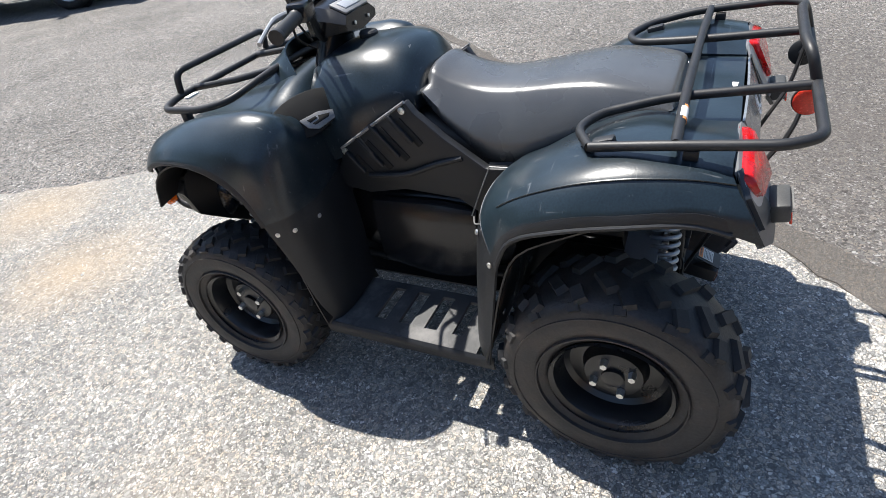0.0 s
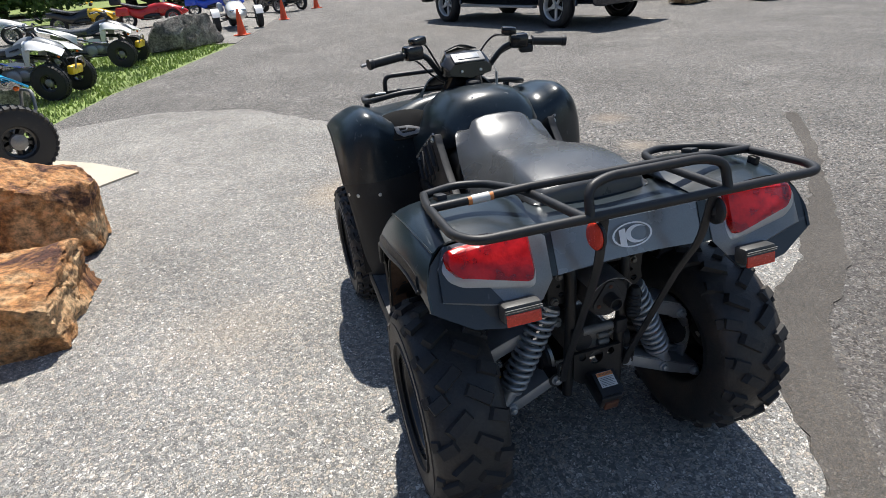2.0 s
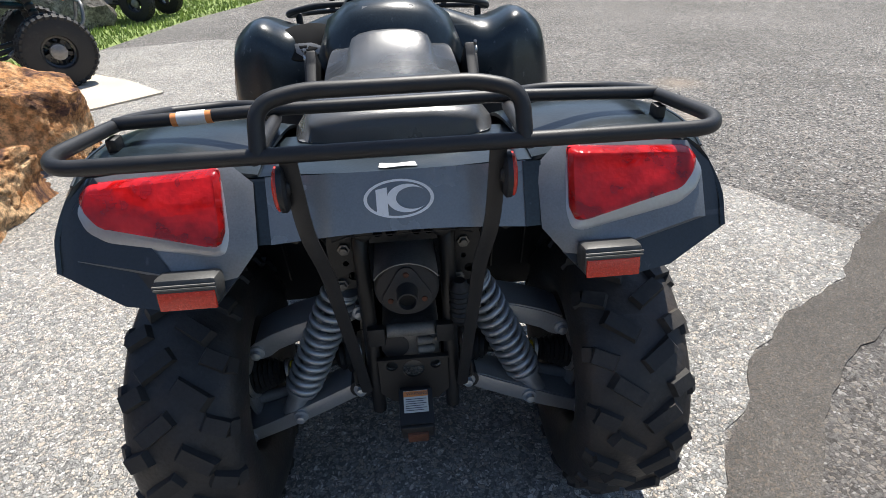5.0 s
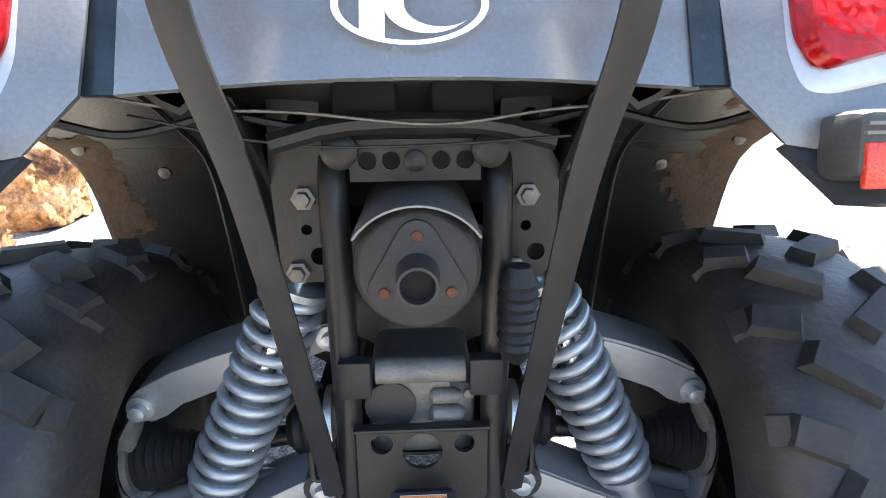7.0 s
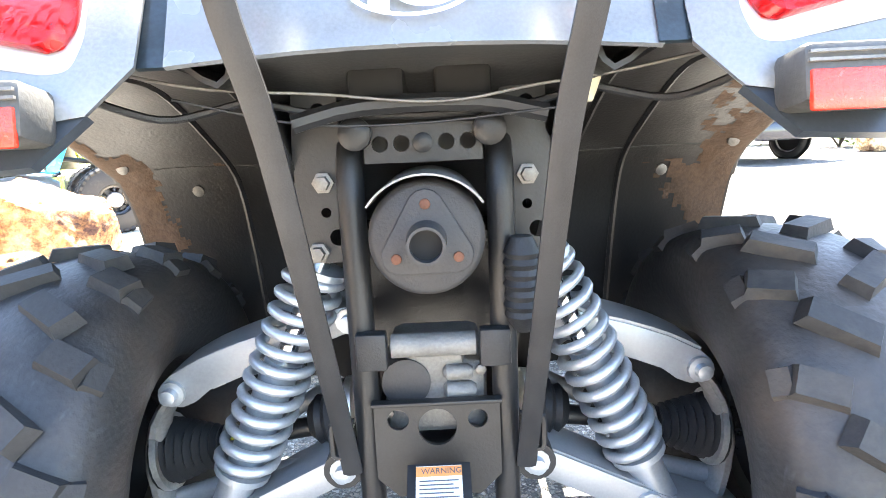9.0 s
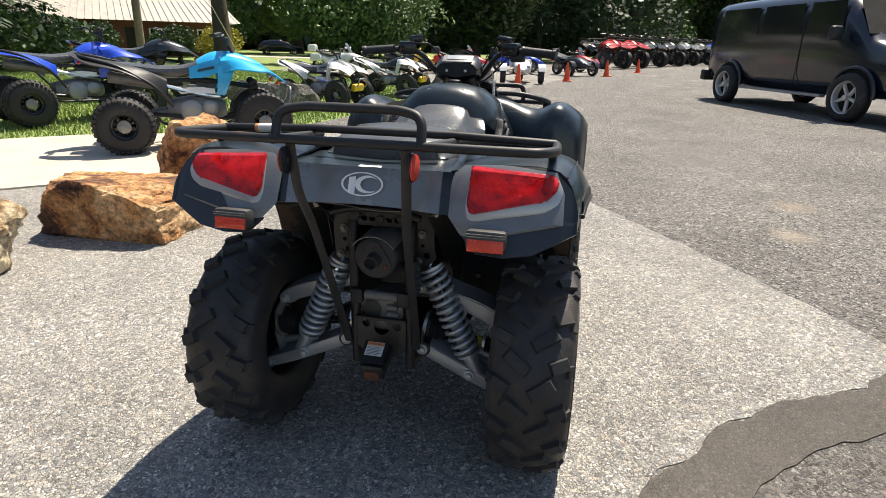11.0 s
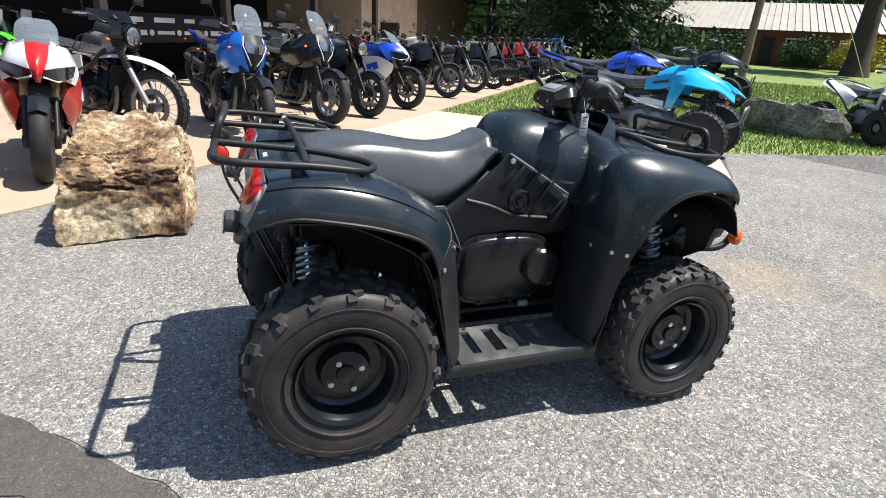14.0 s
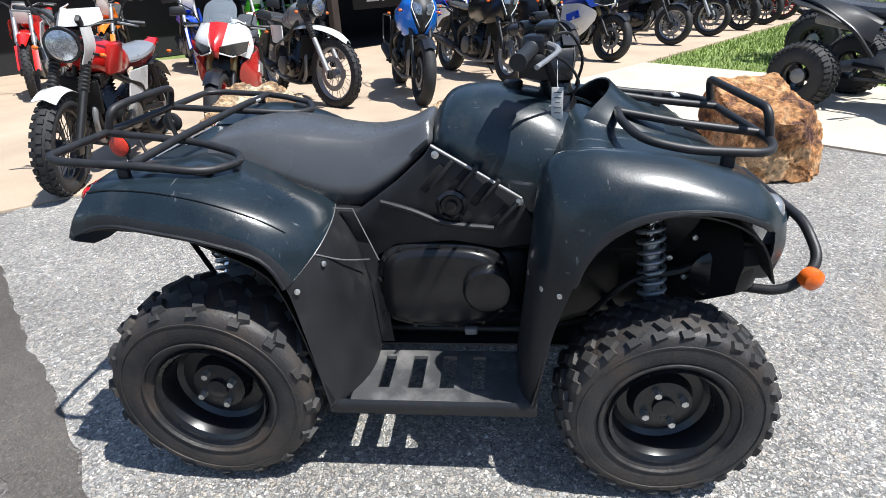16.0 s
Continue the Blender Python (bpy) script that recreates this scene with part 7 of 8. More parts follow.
        if style == "scrambler":
            for s in (1, -1):
                part("tank_guard", box(B(), (s * .185, .24, sz + .04), (.05, .20, .22), rot(0, s * 6, 0), .03), body, root, "red jerry-can shaped side guard")
        for s in (1, -1):
            part("side_cover", sheet(B(), [[(s * .15, -.05, sz - .10), (s * .15, -.02, sz - .30)], [(s * .14, -.40, sz - .10), (s * .14, -.36, sz - .28)]], 3, .01 * s), accent, root)
            if style == "naked":
                part("radiator_shroud", sheet(B(), [[(s * .14, .36, sz + .05), (s * .15, .42, sz - .14)], [(s * .19, .22, sz + .02), (s * .20, .24, sz - .20)], [(s * .17, .02, sz - .02), (s * .17, .06, sz - .16)]], 3, .008 * s), body, root, "", 28)
    return root


def quad(label, at, body, accent, kind="sport", group="quads parked on the grass", rim_mat=None, rear=None, knob=True, hood_mat=None):
    """A parked quad facing +y. kind: sport or utility."""
    root = thing("quad_bike", label, "quad bike", group, at)
    rim_mat = rim_mat or M["alloy"]
    rear = rear or body
    for s in (1, -1):
        for y, R, w, x in ((.64, .275, .19, .44), (-.64, .262, .26, .43)):
            cycle_wheel(root, (s * x, y, R), R, w, R * .43, "star", rim_mat, 0, knob, False)
            part("hub_cap", lathe(B(), [(.066, 0), (.060, .02), (.05, .022), (.03, .034), (.008, .036)], face_to((s * (x + w * .22), y, R), (s, 0, 0)), 14), M["alloy"], root)
    bm = B()
    for s in (1, -1):
        tube(bm, rounded([(s * .14, -.40, .34), (s * .16, .20, .26), (s * .14, .66, .34), (s * .12, .62, .58), (s * .10, .1, .66), (s * .12, -.5, .66)], .08, 3), .02, 8)
    part("frame", bm, M["frame"], root)
    for s in (1, -1):
        for z, k in ((.30, .0), (.40, .02)):
            part("suspension_arm", tube(B(), [(s * .13, .60 + k - .05, z + .02), (s * .40, .64, .27)], .016, 8), M["frame"], root)
            part("suspension_arm", tube(B(), [(s * .13, .60 + k + .12, z + .02), (s * .40, .64, .27)], .016, 8), M["frame"], root)
        part("shock_absorber", tube(B(), [Vector((s * .33, .64, .30)).lerp(Vector((s * .17, .58, .66)), k / 16) for k in range(17)], [.042 if k % 2 else .030 for k in range(17)], 12), M["trim"], root)
        part("axle", cyl(B(), (0, -.64, .262), (s * .34, -.64, .262), .025, .025, 10), M["frame"], root)
    part("swingarm", tube(B(), [(0, -.2, .36), (0, -.64, .27)], .05, 10), M["alloy"], root)
    e = part("engine", smooth_loft(B(), [oval(-.26, .12, .26, .46, 14, 3), oval(-.05, .17, .22, .50, 14, 3), oval(.18, .15, .24, .50, 14, 3), oval(.30, .08, .30, .44, 14, 3)], 2), M["alloy"], root)
    for s in (1, -1):
        part("engine_cover", lathe(B(), [(.11, 0), (.11, .03), (.09, .045), (.04, .05)], face_to((s * .15, -.04, .36), (s, 0, 0)), 24), M["silver"], e)
        part("engine_cover", lathe(B(), [(.075, 0), (.075, .03), (.06, .045), (.03, .05)], face_to((s * .15, .14, .39), (s, 0, 0)), 20), M["silver"], e)
        part("heel_guard", tube(B(), rounded([(s * .18, .38, .28), (s * .36, .30, .26), (s * .36, -.30, .26), (s * .18, -.36, .30)], .06, 3), .014, 8), M["frame"], root)
        part("footpeg", box(B(), (s * .27, .02, .27), (.14, .05, .03), None, .006), M["alloy"], root)
    part("cylinder", tube(B(), [(0, .10 + k * .003, .48 + k * .015) for k in range(13)], [.14 if k % 2 else .115 for k in range(13)], 4), M["alloy"], e)
    part("exhaust_pipe", tube(B(), spline([(.08, .22, .56), (.14, .30, .50), (.18, .10, .52), (.16, -.3, .62)], 4), .022, 8), M["chrome"], root)
    part("silencer", cyl(B(), (.16, -.30, .62), (.17, -.74, .70), .05, .055, 14), M["alloy"], root)
    sw = 1.0 if kind == "sport" else 1.18
    part("seat", smooth_loft(B(), [oval(-.82, .09, .79, .83, 14), oval(-.60, .15, .74, .83, 14), oval(-.30, .15, .68, .80, 14), oval(-.05, .12, .68, .81, 14), oval(.10, .09, .76, .86, 14), oval(.20, .05, .84, .89, 14)], 3), M["seat"], root)
    hood = [[(x * w, y, z - dz * abs(x) ** 2) for x in (-1, -.6, -.25, 0, .25, .6, 1)] for y, w, z, dz in ((.06, .11, .86, .06), (.20, .16, .93, .10), (.36, .17, .945, .10), (.52, .15, .905, .08), (.68, .12, .83, .06), (.79, .06, .74, .02))]
    part("tank_cover", sheet(B(), hood, 3, .012), hood_mat or body, root, "", 24)
    for s in (1, -1):
        part("front_fender", sheet(B(), [[(s * .15, .28, .89), (s * .22, .28, .85), (s * .25, .30, .74)], [(s * .16, .44, .89), (s * .28 * sw, .44, .86), (s * .37 * sw, .42, .775)], [(s * .15, .62, .83), (s * .33 * sw, .64, .805), (s * .43 * sw, .64, .755)], [(s * .12, .70, .80), (s * .27 * sw, .72, .785), (s * .40 * sw, .74, .745)], [(s * .05, .82, .71), (s * .18, .86, .69), (s * .35 * sw, .89, .645)]], 3, .010 * s), body, root, "angular front fender", 22)
        part("fender_edge", tube(B(), spline([(s * .25, .30, .74), (s * .37 * sw, .42, .775), (s * .43 * sw, .64, .755), (s * .40 * sw, .74, .745), (s * .35 * sw, .89, .645)], 3), .008, 6), body, root)
        # knee panel from the hood back under the seat, and the leg in front of the engine
        part("knee_panel", sheet(B(), [[(s * .16, .34, .88), (s * .20, .34, .78)], [(s * .17, .14, .84), (s * .205, .16, .70)], [(s * .16, -.02, .78), (s * .19, -.02, .68)]], 3, .010 * s), hood_mat or body, root, "", 24)
        part("shroud_leg", sheet(B(), [[(s * .20, .26, .80), (s * .25, .42, .80)], [(s * .215, .24, .66), (s * .26, .36, .66)], [(s * .20, .22, .52), (s * .22, .30, .52)]], 3, .010 * s), body, root, "", 24)
        part("decal", sheet(B(), [[(s * .213, .22, .80), (s * .217, .22, .775)], [(s * .205, .06, .765), (s * .209, .06, .745)]], 1, .012 * s), P["black"], root, "dark slanted decal")
        part("side_cover", sheet(B(), [[(s * .19, .20, .58), (s * .20, .20, .53)], [(s * .19, .02, .60), (s * .20, .0, .54)], [(s * .17, -.16, .58), (s * .17, -.12, .53)]], 3, .008 * s), P["white"] if kind == "sport" else accent, root)
        part("rear_fender", sheet(B(), [[(s * .14, -.24, .67), (s * .20, -.24, .65), (s * .24, -.26, .52)], [(s * .15, -.44, .76), (s * .28, -.42, .75), (s * .36 * sw, -.40, .64)], [(s * .15, -.64, .82), (s * .29, -.64, .81), (s * .41 * sw, -.62, .76)], [(s * .13, -.84, .86), (s * .24, -.86, .85), (s * .36 * sw, -.86, .81)], [(s * .06, -1.02, .90), (s * .11, -1.02, .895), (s * .18 * sw, -1.02, .88)]], 3, .010 * s), rear, root, "", 24)
        part("grab_bar", tube(B(), rounded([(s * .30, -.20, .42), (s * .36, -.34, .62), (s * .38, -.62, .80), (s * .26, -.92, .88), (s * .05, -.98, .90)], .08, 3), .016, 8), M["frame"], root)
        part("headlamp", ball(B(), (s * .20, .79, .69), .055, (1.2, .5, .6), 2), LAMP, root)
        part("turn_signal", ball(B(), (s * .30, .82, .64), .022, (1, 1, 1), 2), M["amber"], root)
    part("tail_lamp", box(B(), (0, -.98, .83), (.14, .03, .05), None, .012), M["lens"], root)
    hb_ = part("handlebar", tube(B(), rounded([(-.40, .24, 1.09), (-.20, .32, 1.12), (-.09, .38, 1.0), (.09, .38, 1.0), (.20, .32, 1.12), (.40, .24, 1.09)], .05, 3), .012, 8), M["frame"], root)
    part("cross_bar", tube(B(), [(-.17, .335, 1.09), (.17, .335, 1.09)], .009, 8), M["frame"], hb_)
    for s in (1, -1):
        part("grip", cyl(B(), (s * .40, .24, 1.09), (s * .28, .29, 1.105), .019, .019, 10), M["trim"], hb_)
        part("lever", tube(B(), [(s * .25, .34, 1.10), (s * .38, .31, 1.085)], .007, 6), M["silver"], hb_)
        part("steering_stem", cyl(B(), (s * .05, .38, 1.0), (s * .05, .44, .86), .016, .016, 8), M["frame"], hb_)
    part("bar_pad", box(B(), (0, .36, 1.05), (.20, .06, .06), rot(-20, 0, 0), .02), M["trim"], hb_)
    part("front_bumper", tube(B(), rounded([(-.16, .72, .34), (-.16, .94, .42), (-.12, .97, .58), (.12, .97, .58), (.16, .94, .42), (.16, .72, .34)], .05, 3), .014, 8), M["alloy"] if kind == "sport" else M["rack"], root)
    if kind == "utility":
        for y0, y1, z in ((.45, .95, .99), (-.95, -.45, .95)):
            r = part("rack", tube(B(), rounded([(-.38, y0, z), (.38, y0, z), (.40, y1, z), (-.40, y1, z)], .06, 3, True), .014, 8, True), M["rack"], root)
            for k in range(3):
                part("rack_bar", tube(B(), [(-.38 + .0, y0 + (y1 - y0) * (k + 1) / 4, z), (.38, y0 + (y1 - y0) * (k + 1) / 4, z)], .011, 6), M["rack"], r)
    return root


def trike(label, at, body, accent, tourer=True):
    """A parked three-wheeler facing +y: two wheels in front, one behind."""
    root = thing("three_wheeler", label, "three-wheeler", "three-wheelers on the gravel", at)
    for s in (1, -1):
        cycle_wheel(root, (s * .66, .86, .30), .30, .19, .20, "cast", M["alloy"], 0, False, True)
        part("wheel_fender", sheet(B(), [[(s * x, .86 + .36 * math.cos(a), .30 + .36 * math.sin(a)) for x in (.54, .66, .78)] for a in [radians(d) for d in (20, 55, 90, 125, 150)]], 2, .006), body, root)
        for z in (.28, .42):
            part("suspension_arm", tube(B(), [(s * .18, .80, z + .05), (s * .60, .86, z)], .02, 8), M["frame"], root)
        part("mirror", ball(B(), (s * .40, .42, 1.02), .08, (1, .6, .6), 2), body, root)
        part("headlamp", ball(B(), (s * .17, 1.20, .56), .09, (1, .6, .55), 2), LAMP, root)
        part("footboard", box(B(), (s * .30, -.10, .30), (.22, .5, .05), None, .015), M["trim"], root)
    cycle_wheel(root, (0, -.85, .31), .31, .24, .20, "cast", M["alloy"], 0, False, False)
    part("nose", smooth_loft(B(), [oval(.2, .20, .36, .82, 16), oval(.62, .30, .30, .82, 16), oval(1.0, .30, .30, .70, 16), oval(1.24, .20, .36, .58, 16), oval(1.38, .06, .42, .48, 16)], 3), body, root)
    part("body", smooth_loft(B(), [oval(.3, .22, .30, .84, 16), oval(.0, .24, .24, .78, 16), oval(-.35, .22, .26, .66, 16), oval(-.8, .18, .5, .78, 16), oval(-1.15, .14, .62, .80, 16)], 3), accent, root)
    part("seat", smooth_loft(B(), [oval(.12, .14, .72, .78, 14), oval(-.15, .20, .68, .75, 14), oval(-.45, .20, .70, .80, 14), oval(-.85, .18, .80, .92, 14), oval(-.95, .14, .86, .94, 14)], 3), M["seat"], root)
    part("engine", smooth_loft(B(), [oval(.35, .30, .26, .5, 14, 3), oval(.05, .32, .24, .52, 14, 3), oval(-.25, .24, .28, .46, 14, 3)], 2), M["engine"], root)
    hb_ = part("handlebar", tube(B(), rounded([(-.40, .16, .98), (-.16, .34, .98), (.16, .34, .98), (.40, .16, .98)], .08, 3), .016, 8), M["frame"], root)
    if tourer:
        part("windscreen", sheet(B(), [[(x, .62 - x * x * 1.5, .82) for x in (-.22, -.1, 0, .1, .22)], [(x, .52 - x * x * 1.5, 1.02) for x in (-.24, -.1, 0, .1, .24)], [(x * .8, .38 - x * x, 1.22) for x in (-.22, -.1, 0, .1, .22)]], 2, .004), M["screen"], root, "clear windscreen")
        part("top_case", box(B(), (0, -1.12, 1.0), (.46, .38, .28), None, .07, .88), M["trim"] if body is not P["white"] else body, root)
        for s in (1, -1):
            part("pannier", box(B(), (s * .32, -.92, .62), (.20, .52, .30), None, .07, .85), body, root)
    else:
        part("dash", box(B(), (0, .45, .95), (.2, .1, .12), rot(-30, 0, 0), .03), M["trim"], root)
    return root


def cone(x, y, group="traffic cones along the gravel"):
    root = thing("traffic_cone", "orange plastic traffic cone with a square foot", "cone", group, pose(x, y, 0.0, 0, 0, 20 * x))
    part("cone_body", lathe(B(), [(.135, .025), (.125, .05), (.035, .66), (.028, .70), (.02, .70)], None, 20), M["cone"], root)
    part("cone_foot", box(B(), (0, 0, .014), (.36, .36, .028), None, .012), M["cone"], root)


M["cone"] = mat("orange_cone_plastic", (0.85, 0.10, 0.025), 0.45, 0, 0.15, 8, 120, 0.1)
for x, y in ((-1.30, 16.9), (0.12, 21.3), (1.78, 26.1), (3.6, 31.2)):
    cone(x, y)

# row of motorcycles on the apron: place of the front wheel, facing, style, colours
ROW = [
    ("tall blue adventure motorcycle with a clear screen", -4.98, -.14, 17, "adventure", P["sky"], M["trim"], M["frame"], P["black"], 4),
    ("black touring motorcycle with a clear screen", -6.25, .93, 32, "adventure", P["black"], M["silver"], M["frame"], P["black"], 0),
    ("black naked motorcycle with amber signals", -6.95, 1.65, 38, "naked", P["black"], M["trim"], M["frame"], P["grey"], 0),
    ("white and blue sport motorcycle with a numbered fairing", -7.90, 2.55, 42, "sport", P["blue"], M["trim"], P["gold"], P["white"], 0),
    ("black roadster motorcycle with a drilled disc", -9.65, 3.95, 49, "naked", P["black"], M["silver"], M["frame"], P["black"], 0),
    ("black motorcycle with chrome fork and pale rims", -10.8, 5.0, 49, "cruiser", P["black"], M["silver"], M["chrome"], P["black"], 0),
    ("black naked motorcycle with dark wheels", -11.65, 5.9, 50, "naked", P["black"], M["trim"], M["frame"], P["black"], 0),
    ("dark grey roadster motorcycle", -12.6, 6.75, 50, "naked", P["grey"], M["trim"], M["frame"], P["black"], 0),
    ("black motorcycle with orange-red wheels", -13.6, 7.55, 50, "naked", P["red"], P["red"], M["frame"], P["black"], 0),
    ("red and white motorcycle with a white-rimmed wheel", -14.7, 8.6, 50, "naked", P["red"], P["white"], M["chrome"], P["white"], 0),
    ("black cruiser motorcycle with wire wheels", -15.7, 9.5, 51, "cruiser", P["black"], M["silver"], M["chrome"], P["black"], 0),
    ("red road motorcycle with dark wheels", -16.7, 10.4, 51, "naked", P["red"], M["trim"], M["frame"], P["black"], 0),
    ("white motorcycle with dark wheels", -17.7, 11.25, 51, "naked", P["white"], M["trim"], M["frame"], P["black"], 0),
    ("teal motorcycle at the row's end", -18.7, 12.1, 51, "naked", P["teal"], M["trim"], M["frame"], P["black"], 0),
    ("light blue dirt bike at the row's end", -19.7, 12.9, 51, "dirt", P["sky"], M["silver"], M["silver"], P["white"], 0),
]
BIKE = 1.17
HALF = dict(adventure=.75, sport=.69, naked=.70, cruiser=.75, scrambler=.73, trail=.72, dirt=.73)


def parked(label, x, y, deg, style, body, rim_mat, fork, accent, steer, lean=-7, group="motorcycles in front of the shop"):
    """Parks a motorcycle with its front wheel at x, y."""
    d = radians(deg)
    h = HALF[style] * BIKE
    return bike(label, heading(x - math.cos(d) * h, y - math.sin(d) * h, deg, lean, .012, BIKE), style, body, rim_mat, fork, accent, steer, group)


for row in ROW:
    parked(*row)
# second rank behind the row
BACK = [("blue sport motorcycle in the second rank", -10.4, .1, "sport", P["blue"], P["white"]), ("grey motorcycle in the second rank", -11.6, 1.2, "naked", P["grey"], P["black"]),
        ("orange dirt bike in the second rank", -12.9, 2.2, "dirt", P["orange"], P["white"]), ("red motorcycle in the second rank", -14.1, 3.4, "naked", P["red"], P["black"]), ("black motorcycle in the second rank", -15.4, 4.5, "cruiser", P["black"], P["black"]),
        ("black and white motorcycle in the second rank", -16.8, 5.8, "naked", P["white"], P["black"])]
for lab, x, y, stl, c1, c2 in BACK:
    parked(lab, x, y, 46, stl, c1, M["trim"], M["frame"], c2, 0)
# machines standing nearer the shop door
NEARG = "motorcycles by the shop door"
parked("red and white scrambler motorcycle with a round lamp and grey seat", -2.13, -2.60, 9, "scrambler", P["red"], M["frame"], M["frame"], P["white"], 6, -11, NEARG)
parked("red and white sport motorcycle with slanted lamps", -3.40, -1.86, 12, "sport", P["white"], P["red"], P["gold"], P["red"], 0, -6, NEARG)
parked("grey dual-sport motorcycle with a white front mudguard", -5.0, -1.25, 42, "trail", P["grey"], M["silver"], M["silver"], P["white"], 16, -6, NEARG)
parked("red dirt bike with knobbly wheels", -6.45, -6.40, 24, "dirt", P["red"], M["trim"], M["silver"], P["red"], 10, -6, NEARG)
parked("orange dirt bike with knobbly wheels", -8.3, -6.3, 25, "dirt", P["orange"], M["trim"], M["silver"], P["orange"], 0, -6, NEARG)
parked("blue dirt bike with blue rims", -8.5, -4.75, 30, "dirt", P["blue"], P["blue"], M["silver"], P["blue"], 10, -6, NEARG)
parked("lime green dirt bike with knobbly wheels", -9.9, -4.0, 32, "dirt", P["green"], M["trim"], M["silver"], P["green"], 10, -6, NEARG)
parked("white dirt bike with knobbly wheels", -5.5, -7.6, 20, "dirt", P["white"], M["silver"], M["silver"], P["white"], 0, -6, NEARG)
parked("black and green dirt bike behind the others", -12.3, -4.2, 35, "dirt", P["black"], M["silver"], M["silver"], P["green"], 0, -6, NEARG)

# quads on the lawn
quad("bright blue and black sport quad beside the walkway", heading(-4.0, 4.64, 36, 0, .016, 1.16), P["cyan"], P["black"], "sport", rim_mat=M["rim"], rear=M["trim"])
quad("deep blue and white sport quad on the grass", heading(-7.2, 6.15, 62, 0, 0, 1.24), P["blue"], P["white"], "sport", rim_mat=M["rim"])
quad("black sport quad with red springs on the grass", heading(-8.7, 9.5, 35, 0, 0, 1.3), P["black"], P["black"], "sport", rim_mat=M["rim"])
quad("small white youth quad with a yellow bumper", heading(-4.55, 9.6, -12, 0, 0, .98), P["white"], P["black"], "sport", rim_mat=M["rim"], hood_mat=P["grey"])
quad("small white youth quad with a yellow bumper", heading(-4.15, 12.85, -8, 0, 0, .98), P["white"], P["black"], "sport", rim_mat=M["rim"], hood_mat=P["black"])
for x, y in ((-3.72, 9.36), (-3.28, 12.72)):
    b = box(B(), (x, y, .40), (.10, .34, .14), rot(0, 12, -12), .03)
    tagged(part("bumper_pad", b, P["yellow"]), "yellow plastic bumper pad on a youth quad", "bumper")
trike("white touring three-wheeler with a white top case", heading(-9.6, 22.4, 8, 0, 0), P["white"], P["white"])
trike("yellow and black open three-wheeler with pale wheels", heading(-7.3, 25.4, 0, 0, 0), P["yellow"], P["black"], False)
trike("red touring three-wheeler with a black top case", heading(-4.7, 24.6, 0, 0, 0), P["red"], P["red"])
trike("white and blue three-wheeler facing the driveway", heading(-1.5, 19.9, -82, 0, 0), P["white"], P["blue"], True)
trike("black three-wheeler behind the cones", heading(0.1, 26.2, -50, 0, 0), P["black"], P["black"], False)
trike("blue touring three-wheeler on the gravel", heading(-2.6, 28.5, 0, 0, 0), P["blue"], P["blue"])
trike("dark red three-wheeler behind the cones", heading(0.2, 31.0, -30, 0, 0), P["red"], P["black"])
for lab, x, y, c in (("red utility quad on the gravel", 2.0, 37.5, P["red"]), ("red and yellow quad on the gravel", 3.3, 40.0, P["red"]), ("black utility quad on the gravel", 4.8, 43.0, P["black"]), ("dark utility quad on the gravel", 6.6, 46.5, P["black"]), ("grey utility quad on the gravel", 8.1, 49.3, P["grey"]), ("olive utility quad on the gravel", 9.8, 52.5, P["camo"]),
                     ("blue utility quad on the gravel", 11.7, 57, P["blue"]), ("deep blue utility quad on the gravel", 13.8, 62, P["blue"]), ("black and green utility quad on the gravel", 15.7, 68, P["camo"]), ("white utility quad on the gravel", 17.8, 74, P["white"]), ("olive quad at the end of the gravel", 21.5, 85, P["camo"])):
    quad(lab, heading(x, y, -55, 0, 0, 1.85), c, P["black"], "utility", "quads on the gravel", rear=P["black"], knob=False)


